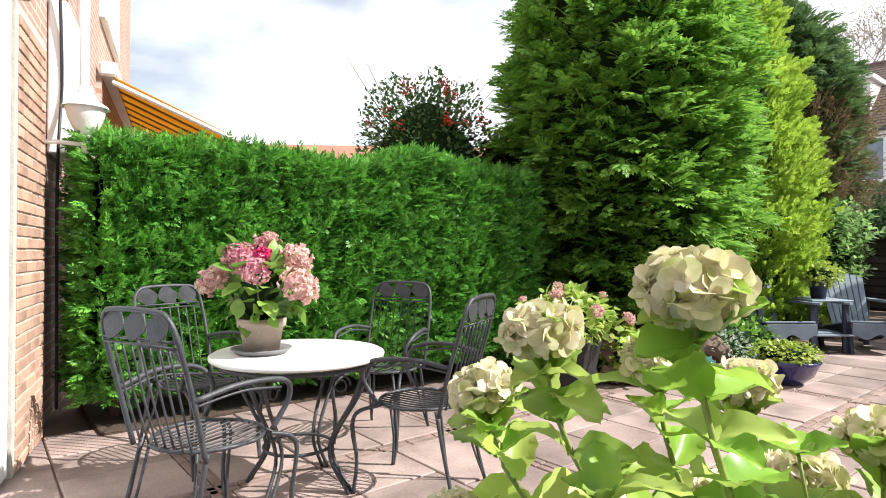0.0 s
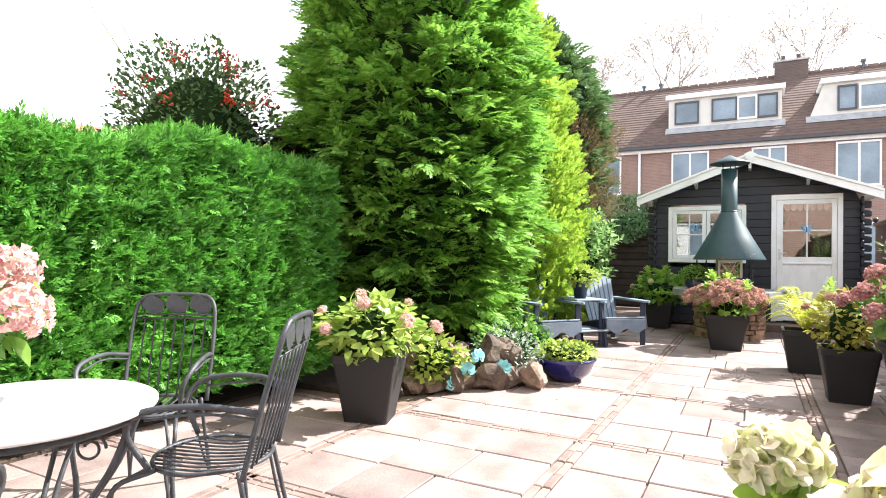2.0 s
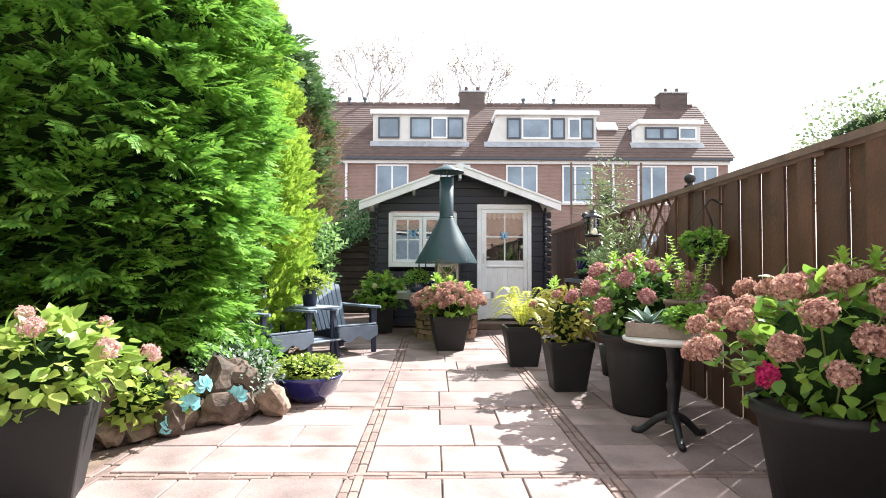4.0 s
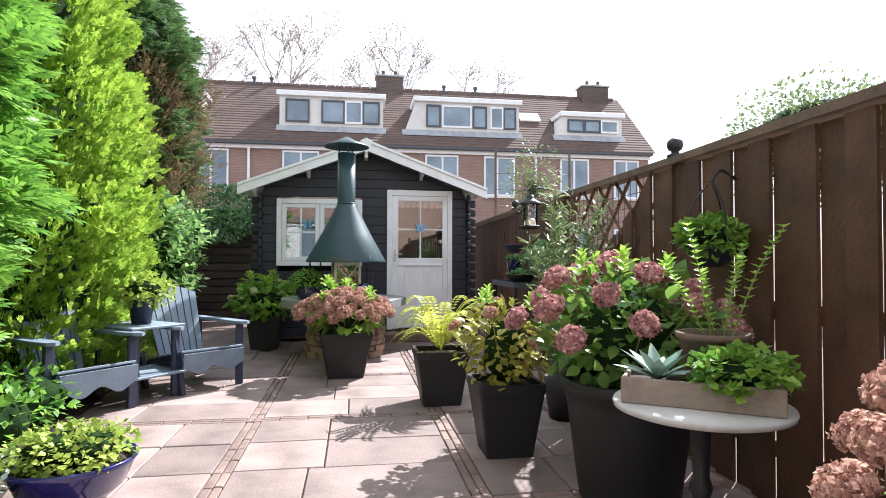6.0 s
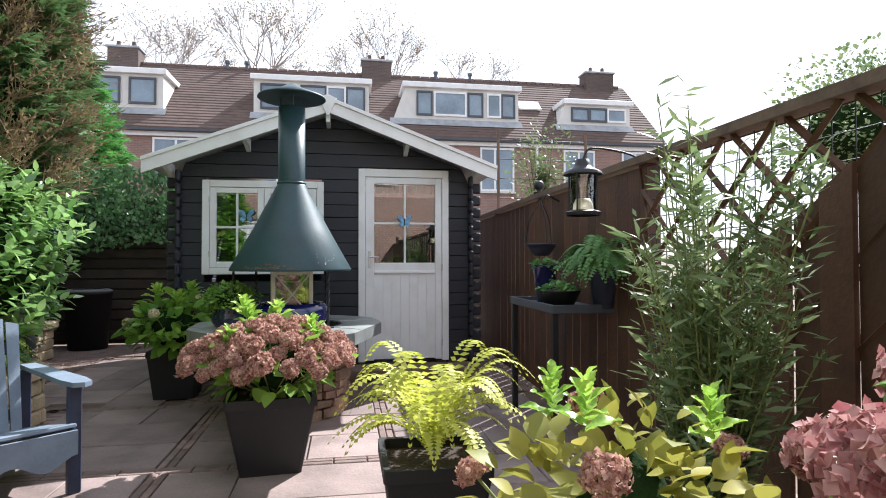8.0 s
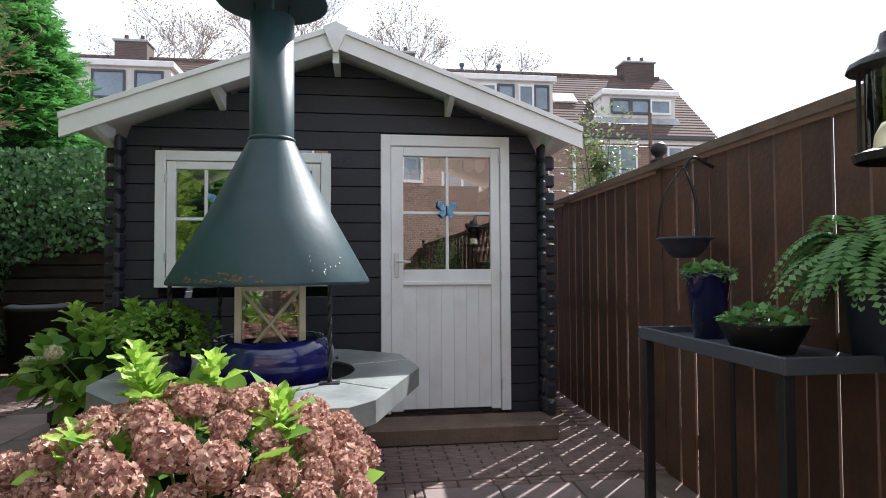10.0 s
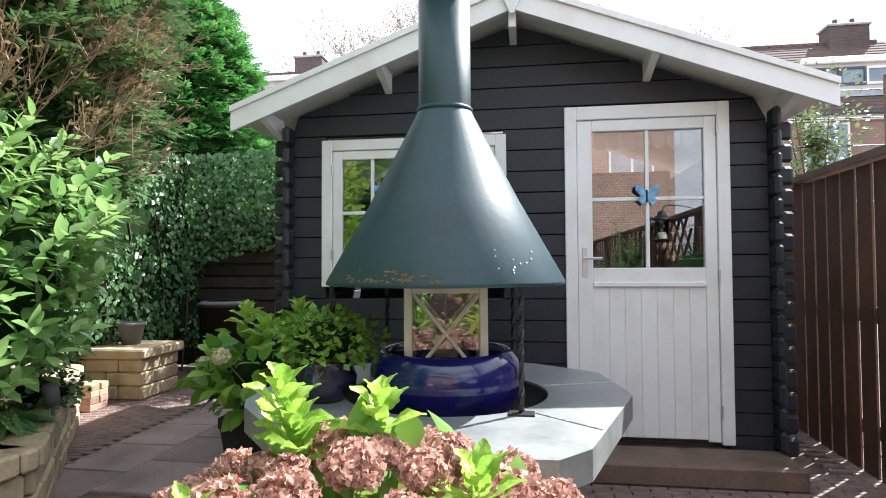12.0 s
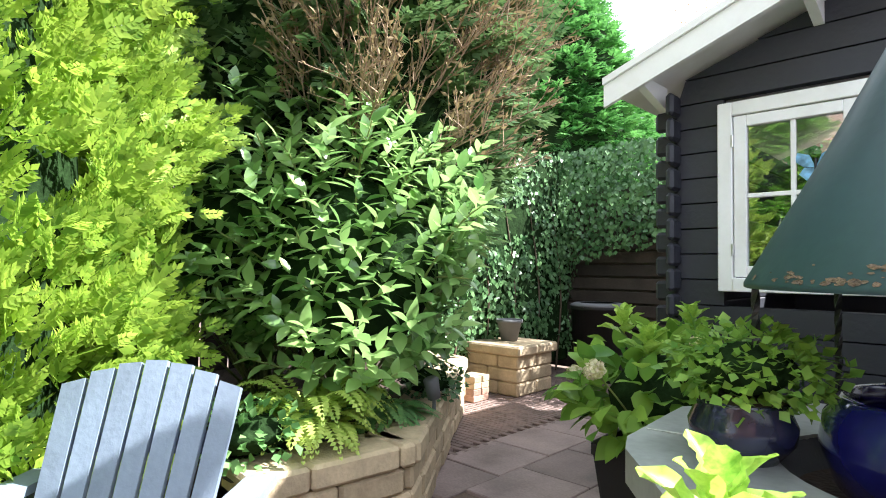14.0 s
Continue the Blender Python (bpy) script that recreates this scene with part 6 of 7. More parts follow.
for gx, gy, gz, rz in ((-7.52, -6.48, 0.2, 30), (-7.6, -6.55, 0.08, 70), (-7.3, -6.25, 0.2, 10), (-7.45, -6.4, 0.3, 60)):
    gl = thing("glass_leaf", gx, gy, gz, rz, "teal glass leaf ornament among the rocks", "ornament", "glass leaves in the rockery")
    g = leaves(np.zeros((6, 3)), [[math.cos(a), 0.3, math.sin(a)] for a in np.linspace(-0.3, 3.4, 6)], [[0, -1, 0.3]] * 6, 0.08, 0.035, 0.2, 0.1, True)
    foliage("blade", g, M_teal, gl)
bowl = round_pot(-6.98, -5.5, 0, [(0.0, 0.0), (0.13, 0.0), (0.22, 0.08), (0.265, 0.18), (0.28, 0.2), (0.275, 0.215), (0.255, 0.2), (0.24, 0.17)], M_blue, "low cobalt blue glazed bowl planter", "bowl_planter", category="planter")
shrub("succulent", -6.98, -5.5, 0.16, 0.27, 0.27, 0.1, L_heuchera, "pale yellow-green creeping plant filling the blue bowl", 1100, 0.032, 0.016, seed=53, core=0.7, category="plant", stems=0)
bed = new("planting_bed", mesh("planting_bed", ([(-10.0, -7.0, 0.03), (-8.15, -6.95, 0.03), (-7.2, -5.9, 0.03), (-7.55, -4.6, 0.03), (-7.9, -2.2, 0.03), (-10, -2.0, 0.03), (-10.0, -7.0, -0.03), (-8.15, -6.95, -0.03), (-7.2, -5.9, -0.03), (-7.55, -4.6, -0.03), (-7.9, -2.2, -0.03), (-10, -2.0, -0.03)],
                                                [(0, 1, 2, 3, 4, 5)] + [(i, 6 + i, 6 + (i + 1) % 6, (i + 1) % 6) for i in range(6)]), M_soil))
tagged(bed, "dark soil bed under the conifers", "soil", kind="structure")
for k, (x, y) in enumerate(((-7.75, -4.9), (-7.85, -4.3))):
    shrub("ground_cover", x, y, 0.03, 0.35, 0.35, 0.2, L_con, "dark green low planting under the conifers", 350, 0.07, 0.025, seed=60 + k, category="plant", stems=0)

# ---- double garden seat with table between ----


def seat_part(m, name, geo, material, parent, label=""):
    return part(name, moved(geo, m), material, parent, label)


def adirondack(parent, m, oy=0.0):
    """One slatted seat that faces +x, set by m."""
    for s in (-1, 1):
        V = []
        for y in (oy + s * 0.27 - 0.014, oy + s * 0.27 + 0.014):
            V += [(0.42, y, 0.2), (0.44, y, 0.3), (0.41, y, 0.36), (-0.2, y, 0.24), (-0.52, y, 0.03), (-0.42, y, 0.03), (-0.05, y, 0.12), (0.12, y, 0.2), (0.26, y, 0.17)]
        F = [tuple(range(8, -1, -1)), tuple(range(9, 18))] + [(i, (i + 1) % 9, 9 + (i + 1) % 9, 9 + i) for i in range(9)]
        seat_part(m, "side_rail", (V, F), M_navywood, parent)
        seat_part(m, "front_leg", block(0.33, 0.37, oy + s * 0.3 - 0.032, oy + s * 0.3 + 0.032, 0.0, 0.56, 0.006), M_navywood, parent)
        arm = [(-0.42, -0.04), (0.3, -0.06), (0.43, -0.045), (0.46, 0.0), (0.43, 0.045), (0.3, 0.06), (-0.42, 0.04)]
        V = [(x, oy + s * 0.31 + y, z) for z in (0.56, 0.585) for x, y in arm]
        seat_part(m, "armrest", (V, [tuple(range(6, -1, -1)), tuple(range(7, 14))] + [(i, (i + 1) % 7, 7 + (i + 1) % 7, 7 + i) for i in range(7)]), M_bluewood, parent)
        seat_part(m, "rear_leg", moved(block(-0.02, 0.02, oy + s * 0.28 - 0.03, oy + s * 0.28 + 0.03, 0, 0.56, 0.005), Matrix.Translation((-0.36, 0, 0))), M_navywood, parent)
    for k in range(6):
        x = 0.42 - k * 0.1
        z = 0.362 - 0.0197 * k * 1.0 * 1.0
        seat_part(m, "seat_slat", moved(block(-0.043, 0.043, oy - 0.285, oy + 0.285, 0.0, 0.02, 0.004), pose(x - 0.03, 0, z - 0.012, 0, -11, 0)), M_bluewood, parent)
    wv = [(0.447, oy - 0.28 + 0.56 * i / 20, 0.2 + 0.03 * math.cos(i / 20 * 4 * math.pi)) for i in range(21)]
    V = [(x, y, z) for x, y, z in wv] + [(x, y, 0.35) for x, y, z in wv] + [(x + 0.018, y, z) for x, y, z in wv] + [(x + 0.018, y, 0.35) for x, y, z in wv]
    F = []
    for i in range(20):
        F += [(i, 21 + i, 22 + i, i + 1), (42 + i, 43 + i, 64 + i, 63 + i), (i, i + 1, 43 + i, 42 + i), (21 + i, 63 + i, 64 + i, 22 + i)]
    seat_part(m, "front_apron", (V, F), M_bluewood, parent, "scalloped front board")
    for k in range(7):
        c = k - 3
        w0, w1 = 0.025, 0.031
        y0, y1 = oy + c * 0.06, oy + c * 0.074
        hgt = 0.745 - 0.006 * c * c
        V = []
        for dx in (0, 0.018):
            V += [(dx, y0 - w0, 0.0), (dx, y0 + w0, 0.0), (dx, y1 + w1, hgt - 0.006 * (c if c > 0 else -c) * (1 if c > 0 else 0)), (dx, y1 - w1, hgt - 0.006 * abs(c) * (1 if c < 0 else 0))]
        g = (V, [(0, 1, 2, 3)[::-1], (4, 5, 6, 7), (0, 4, 7, 3), (1, 2, 6, 5), (2, 3, 7, 6), (0, 1, 5, 4)])
        seat_part(m, "back_slat", moved(g, pose(-0.13, 0, 0.21, 0, -24, 0)), M_bluewood, parent)
    for zz in (0.12, 0.5):
        seat_part(m, "back_rail", moved(block(-0.03, -0.002, oy - 0.21, oy + 0.21, zz, zz + 0.06, 0.004), pose(-0.13, 0, 0.21, 0, -24, 0)), M_navywood, parent)


seat = thing("garden_double_seat", -7.49, -3.24, 0, -38, "blue-grey slatted double garden seat with a table between", "garden seat")
adirondack(seat, pose(-0.02, 0.53, 0, 0, 0, -10))
adirondack(seat, pose(0, -0.56, 0, 0, 0, 0))
for k in range(5):
    part("table_slat", block(-0.3 + k * 0.125, -0.3 + k * 0.125 + 0.115, -0.24, 0.24, 0.585, 0.605, 0.004), M_bluewood, seat)
for k in range(4):
    part("shelf_slat", block(-0.12 + k * 0.125, -0.12 + k * 0.125 + 0.115, -0.245, 0.245, 0.2, 0.22, 0.004), M_bluewood, seat)
for x in (-0.24, 0.26):
    for s in (-1, 1):
        part("table_leg", tube([(x + 0.06, s * 0.21, 0.0), (x, s * 0.17, 0.585)], 0.03, 4), M_navywood, seat)
mp = seat.matrix_world @ Vector((0.02, 0.03, 0.605))
round_pot(mp.x, mp.y, mp.z, [(0.0, 0.0), (0.075, 0.0), (0.1, 0.2), (0.105, 0.2), (0.095, 0.19)], M_navywood, "dark blue pot on the seat's middle table")
shrub("trailing_plant", mp.x, mp.y, mp.z + 0.14, 0.24, 0.24, 0.14, L_heuchera, "yellow-green trailing plant in a dark blue pot", 620, 0.05, 0.022, seed=55, core=0.6, category="plant", stems=0)

# ---- raised sandstone bed ----
raised = thing("raised_bed", -7.8, -0.8, 0, 0, "raised planting bed of pale sandstone blocks", "planter wall")
r6 = random.Random(6)
LINE = [Vector((-7.6, -2.15)), Vector((-7.53, -1.42)), Vector((-8.95, 0.5)), Vector((-9.75, 0.6))]
for i in range(3):
    a, b = LINE[i], LINE[i + 1]
    L = (b - a).length
    ang = math.degrees(math.atan2((b - a).y, (b - a).x))
    for c in range(4):
        z0 = 0.0 + c * 0.112
        cap = c == 3
        s = -0.12 * (c % 2)
        while s < L - 0.02:
            w = r6.uniform(0.26, 0.4) if not cap else r6.uniform(0.34, 0.46)
            s0, s1 = max(0, s), min(L, s + w)
            if s1 - s0 > 0.05:
                g = block(s0 + 0.003, s1 - 0.003, -0.19 if not cap else -0.24, 0.0 + r6.uniform(-0.006, 0.01) if not cap else 0.025, z0 + 0.003, z0 + (0.109 if not cap else 0.1), 0.014)
                m4 = Matrix.Translation((a.x + 7.8, a.y + 0.8, 0)) @ Matrix.Rotation(radians(ang), 4, "Z") @ Matrix.Scale(-1, 4, (0, 1, 0))
                V, F = moved(g, m4)
                part("cap_stone" if cap else "stone", (V, [tuple(reversed(f)) for f in F]), M_sand, raised)
            s += w
part("soil", ([(0.1, -1.35, 0.4), (0.17, -0.6, 0.4), (-1.2, 1.25, 0.4), (-2.1, 1.3, 0.4), (-2.1, -1.35, 0.4)], [(0, 1, 2, 3, 4)]), M_soil, raised, "dark soil with leaf litter")
frond_plant("fern", -7.86, -1.72, 0.4, L_bedfern, "yellow-green fern in the raised bed", 64, 0.36, 1.3, 0.05, 5)
frond_plant("fern", -7.95, -1.25, 0.4, L_fern, "green fern in the raised bed", 34, 0.32, 0.7, 0.045, 6)
shrub("ground_cover", -8.15, -0.75, 0.4, 0.25, 0.22, 0.12, L_ivy, "small green creeping plant at the wall", 420, 0.04, 0.018, seed=57, core=0.6, category="plant", stems=0)
shrub("ground_cover", -7.85, -2.02, 0.4, 0.25, 0.25, 0.12, L_fern, "low green plants in the raised bed", 260, 0.05, 0.02, seed=58, core=0.6, category="plant", stems=0)
spot = thing("garden_spotlight", -7.85, -0.98, 0.4, 0, "small black garden spotlight on a stake", "lamp")
part("stake", tube([(0, 0, 0), (0, 0, 0.12)], 0.01), M_greyplastic, spot)
part("housing", moved(lathe([(0, 0), (0.035, 0), (0.04, 0.1), (0.03, 0.11), (0, 0.11)], 14), pose(0, 0, 0.1, 15, 0, 0)), M_greyplastic, spot, smooth=True)
pillar = thing("stone_plinth", -9.25, 1.46, 0, 2, "pale sandstone block plinth beside the ivy", "plinth")
for c in range(4):
    z0 = c * 0.125
    if c < 3:
        for x0, x1 in ((-0.36, -0.02), (-0.02, 0.34)) if c % 2 else ((-0.36, 0.1), (0.1, 0.34)):
            for y0, y1 in ((-0.3, 0.02), (0.02, 0.3)) if c % 2 == 0 else ((-0.3, -0.1), (-0.1, 0.3)):
                part("stone", block(x0 + 0.003, x1 - 0.003, y0 + 0.003, y1 - 0.003, z0 + 0.002, z0 + 0.122, 0.014), M_sand, pillar)
    else:
        for y0, y1 in ((-0.34, 0.0), (0.0, 0.34)):
            part("cap_stone", block(-0.4, 0.38, y0 + 0.003, y1 - 0.003, z0, z0 + 0.09, 0.016), M_sand, pillar)
round_pot(-9.25, 1.5, 0.465, [(0.0, 0.0), (0.08, 0.0), (0.12, 0.18), (0.135, 0.18), (0.135, 0.21), (0.12, 0.21), (0.11, 0.17)], M_greyplastic, "small grey plastic pot on the plinth")
stackb = thing("brick_stack", -9.15, 0.85, 0, 0, "small stack of loose pale bricks and tiles", "bricks")
for c in range(4):
    for k in range(2):
        part("brick", moved(block(-0.1, 0.1, -0.05, 0.05, 0, 0.055, 0.005), pose(0, -0.06 + k * 0.105, c * 0.056, 0, 0, r6.uniform(-6, 6))), M_brick if c < 2 else M_sand, stackb)
bin_ = round_pot(-8.85, 2.55, 0, [(0.0, 0.0), (0.24, 0.0), (0.29, 0.75), (0.3, 0.75), (0.3, 0.79), (0.24, 0.81), (0.0, 0.82)], M_black, "black round compost bin with lid by the slatted fence", "compost_bin", soil=False, category="bin")
part("lid_rim", lathe([(0.3, 0.79), (0.305, 0.8), (0.25, 0.825), (0.2, 0.825)], 30), M_greyplastic, bin_, "grey lid edge", True)

# blue pot with a plant on the fireplace table
round_pot(-6.22, -1.5, 0.69, [(0.0, 0.0), (0.085, 0.0), (0.125, 0.05), (0.13, 0.09), (0.108, 0.14), (0.113, 0.15), (0.1, 0.15)], M_darkglaze, "dark blue glazed pot on the fireplace table")
shrub("sedum", -6.22, -1.48, 0.8, 0.2, 0.18, 0.115, L_hyd, "small-leaved green plant in a blue pot", 900, 0.034, 0.015, seed=59, core=0.6, category="plant", stems=0)

# ---- things along the brown fence ----
st = thing("side_table", -3.78, -2.13, 0, 0, "black metal plant table beside the fence", "table")
part("tray", block(-0.22, 0.24, -0.47, 0.47, 0.875, 0.885, 0), M_frame, st)
for g in (block(-0.24, -0.22, -0.47, 0.47, 0.86, 0.915, 0.003), block(0.24, 0.26, -0.47, 0.47, 0.86, 0.915, 0.003), block(-0.24, 0.26, -0.49, -0.47, 0.86, 0.915, 0.003), block(-0.24, 0.26, 0.47, 0.49, 0.86, 0.915, 0.003)):
    part("tray_edge", g, M_frame, st)
for x in (-0.21, 0.23):
    for y in (-0.45, 0.45):
        part("leg", block(x - 0.02, x + 0.02, y - 0.02, y + 0.02, 0, 0.875, 0.003), M_blackiron, st)
round_pot(-3.8, -1.87, 0.885, [(0.0, 0.0), (0.065, 0.0), (0.095, 0.27), (0.105, 0.28), (0.1, 0.29), (0.09, 0.27)], M_blue, "tall dark blue pot on the black table")
shrub("strawberry_plant", -3.8, -1.87, 1.13, 0.1, 0.1, 0.035, L_fern, "small leafy green plant in a blue pot", 130, 0.042, 0.025, seed=71, core=0.0, category="plant", stems=3)
round_pot(-3.85, -2.29, 0.885, [(0.0, 0.0), (0.1, 0.0), (0.15, 0.1), (0.155, 0.11), (0.14, 0.1)], M_black, "low black bowl on the black table", "bowl_planter")
shrub("strawberry_plant", -3.85, -2.29, 0.97, 0.13, 0.13, 0.035, L_fern, "small leafy green plant in a black bowl", 150, 0.04, 0.022, seed=72, core=0.0, category="plant", stems=3)
round_pot(-3.64, -2.56, 0.885, [(0.0, 0.0), (0.07, 0.0), (0.1, 0.3), (0.11, 0.31), (0.09, 0.29)], M_navywood, "dark blue fern pot on the black table")
frond_plant("fern", -3.64, -2.58, 1.15, L_fern, "lush drooping green fern beside the fence", 64, 0.36, 1.2, 0.06, 8, hang=0.4)
ln = thing("lantern", -3.957, -2.97, 1.465, 0, "dark metal candle lantern hung from a fence hook", "lantern")
part("base", lathe([(0.1, 0.0), (0.105, 0.02), (0.08, 0.03), (0.0, 0.03)], 16), M_blackiron, ln)
part("candle", lathe([(0.06, 0.03), (0.055, 0.07), (0.04, 0.1), (0.0, 0.1)], 16), M_candle, ln, "cream candle", True)
part("glass", lathe([(0.075, 0.03), (0.075, 0.24)], 20), M_pane, ln, smooth=True).visible_shadow = False
part("roof", lathe([(0.115, 0.24), (0.11, 0.255), (0.06, 0.28), (0.045, 0.3), (0.04, 0.33), (0, 0.335)], 16), M_blackiron, ln, smooth=True)
for a in (45, 135, 225, 315):
    part("frame_bar", tube([(0.085 * math.cos(radians(a)), 0.085 * math.sin(radians(a)), 0.02), (0.085 * math.cos(radians(a)), 0.085 * math.sin(radians(a)), 0.245)], 0.006, 5), M_blackiron, ln)
part("hook", tube(bend([(0, 0, 0.33), (0.06, 0, 0.4), (0.3, 0.0, 0.37), (0.38, 0, 0.3)]), 0.007, 6), M_blackiron, ln)


def basket(x, y, z, label, plant, seed, drop=0.36):
    ob = thing("hanging_basket", x, y, z, 0, label, "hanging basket")
    part("bowl", lathe([(0.0, -0.09), (0.06, -0.085), (0.1, -0.04), (0.12, 0.0), (0.135, 0.002), (0.135, 0.015), (0.11, 0.01), (0.0, -0.01)], 22), M_navywood, ob, smooth=True)
    for a in (30, 150, 270):
        c, s = math.cos(radians(a)), math.sin(radians(a))
        part("hanger", tube(bend([(0.13 * c, 0.13 * s, 0.01), (0.1 * c, 0.1 * s, drop * 0.6), (0.01 * c, 0.01 * s, drop)]), 0.005, 5), M_blackiron, ob)
    part("bracket", tube(bend([(0, 0, drop), (0.05, 0, drop + 0.06), (0.14, 0, drop + 0.02), (0.24, 0, drop - 0.02)]), 0.008, 6), M_blackiron, ob)
    if plant:
        shrub("trailing_plant", x, y, z - 0.03, 0.17, 0.17, 0.1, L_hyd, "green trailing plant in a hanging basket", 460, 0.055, 0.024, seed=seed, core=0.5, category="plant", stems=0)


basket(-3.82, -5.7, 1.2, "dark hanging basket on the brown fence", True, 73)
basket(-3.72, -1.55, 1.33, "empty blue hanging bowl on the brown fence", False, 74)

# willow-leaved shrub
wil = thing("willow_shrub", -4.14, -4.42, 0, 0, "tall airy shrub with narrow grey-green leaves", "shrub")
part("pot", lathe([(0.0, 0.0), (0.12, 0.0), (0.16, 0.3), (0.145, 0.3), (0.0, 0.27)], 20), M_black, wil, "black plastic pot", True)
P, D = [], []
for k in range(64):
    a, sp = random.uniform(0, 6.28), random.uniform(0.05, 0.36)
    h = random.uniform(0.75, 1.62) + (0.28 if k % 7 == 0 else 0)
    line = bend([(0.04 * math.cos(a), 0.04 * math.sin(a), 0.28), (sp * 0.4 * math.cos(a), sp * 0.4 * math.sin(a), h * 0.55), (sp * math.cos(a), sp * math.sin(a), h)], 8)
    part("branch", tube(line, 0.005, 5, 0.4), M_stem, wil)
    for p in line[4:]:
        for _ in range(5):
            P.append(tuple(p + Vector((random.gauss(0, 0.015), random.gauss(0, 0.015), random.gauss(0, 0.03)))))
            b = random.uniform(0, 6.28)
            D.append((math.cos(b), math.sin(b), random.uniform(0.2, 1.1)))
LL = 0.082 * rng.uniform(0.6, 1.2, len(P))
foliage("leaf_mass", leaves(P, D, ball_dirs(len(P)) + np.array([0, 0, 1.0]), LL, LL * 0.11, 0.2, 0.2), L_olive, wil)

# marble-topped pedestal table with a planted trough
pt = thing("pedestal_table", -4.45, -6.57, 0, 0, "round white marble table on a black cast iron foot", "table")
part("tabletop", lathe([(0.0, 0.61), (0.275, 0.61), (0.298, 0.618), (0.302, 0.63), (0.298, 0.64), (0.0, 0.642)], 44), M_greymarble, pt, "white marble top", True)
part("column", lathe([(0.05, 0.1), (0.035, 0.14), (0.028, 0.3), (0.04, 0.34), (0.028, 0.38), (0.035, 0.55), (0.09, 0.61), (0, 0.61)], 18), M_blackiron, pt, smooth=True)
for a in (20, 140, 260):
    c, s = math.cos(radians(a)), math.sin(radians(a))
    part("foot", tube(bend([(0, 0, 0.16), (0.1 * c, 0.1 * s, 0.11), (0.2 * c, 0.2 * s, 0.025), (0.26 * c, 0.26 * s, 0.02)], 5), 0.028, 7, 0.7), M_blackiron, pt, smooth=True)
tr = thing("wooden_trough", -4.47, -6.6, 0.642, -34, "weathered grey wooden trough on the marble table", "planter")
for g in (block(-0.255, 0.255, -0.1, -0.085, 0, 0.09, 0.003), block(-0.255, 0.255, 0.085, 0.1, 0, 0.09, 0.003), block(-0.255, -0.24, -0.085, 0.085, 0, 0.09, 0.003), block(0.24, 0.255, -0.085, 0.085, 0, 0.09, 0.003)):
    part("side_board", g, M_trough, tr)
part("soil", block(-0.24, 0.24, -0.085, 0.085, 0.0, 0.07, 0), M_soil, tr, "dark potting soil")
q = tr.matrix_world @ Vector((-0.14, 0, 0.07))
ag = thing("agave", q.x, q.y, q.z, 0, "small blue-grey agave in the trough", "plant")
for k in range(13):
    a, up = k * 2.4, 0.25 + 0.08 * k
    foliage("leaf", leaves(np.zeros((1, 3)), [[math.cos(a), math.sin(a), up]], [[-math.cos(a) * 0.5, -math.sin(a) * 0.5, 1]], 0.17, 0.024, 0.35, 0.08, True), L_agave, ag)
q = tr.matrix_world @ Vector((0.13, 0, 0.06))
shrub("ivy_plant", q.x, q.y, q.z - 0.02, 0.17, 0.14, 0.08, L_hyd, "trailing ivy spilling from the trough", 620, 0.034, 0.02, seed=75, core=0.5, category="plant", stems=0)
round_pot(-4.3, -6.42, 0.642, [(0.0, 0.0), (0.09, 0.0), (0.125, 0.2), (0.135, 0.2), (0.135, 0.225), (0.12, 0.225), (0.11, 0.19)], M_cap, "brown clay pot behind the trough")
sh = thing("leafy_shoot", -4.28, -6.42, 0.82, 0, "upright yellow-green leafy shoots in a clay pot", "plant")
for bx, by, h in ((-0.06, 0.02, 0.46), (0.05, -0.02, 0.33), (0.13, -0.05, 0.45), (0.0, 0.06, 0.28), (0.1, 0.05, 0.38), (-0.1, 0.05, 0.3)):
    line = bend([(bx * 0.3, by * 0.3, 0), (bx, by, h * 0.6), (bx * 1.7, by * 1.7, h)], 8)
    part("stem", tube(line, 0.004, 5, 0.6), M_stem, sh)
    PP = [tuple(p) for p in line[2:] for _ in range(4)]
    DD = [(math.cos(i * 2.4), math.sin(i * 2.4), 0.7) for i in range(len(PP))]
    LL = 0.034 * rng.uniform(0.7, 1.2, len(PP))
    foliage("leaf_mass", leaves(PP, DD, np.tile([0, 0, 1.0], (len(PP), 1)), LL, LL * 0.28), L_fresh, sh)

# ---- iron table and chairs ----
TX, TY, TZ = -7.52, -9.79, 0.645
it = thing("garden_table", TX, TY, 0, 0, "round white-topped table on grey wrought iron legs", "table")
part("tabletop", lathe([(0.0, TZ - 0.025), (0.395, TZ - 0.025), (0.405, TZ - 0.018), (0.405, TZ - 0.006), (0.395, TZ), (0.0, TZ)], 56), M_marble, it, "white stone top", True)
part("apron_ring", moved(tube([(0.36 * math.cos(a), 0.36 * math.sin(a), 0) for a in np.linspace(0, 2 * math.pi, 41)], 0.01, 6), Matrix.Translation((0, 0, TZ - 0.045))), M_iron, it, smooth=True)
part("lower_ring", moved(tube([(0.16 * math.cos(a), 0.16 * math.sin(a), 0) for a in np.linspace(0, 2 * math.pi, 33)], 0.008, 6), Matrix.Translation((0, 0, 0.2))), M_iron, it, smooth=True)
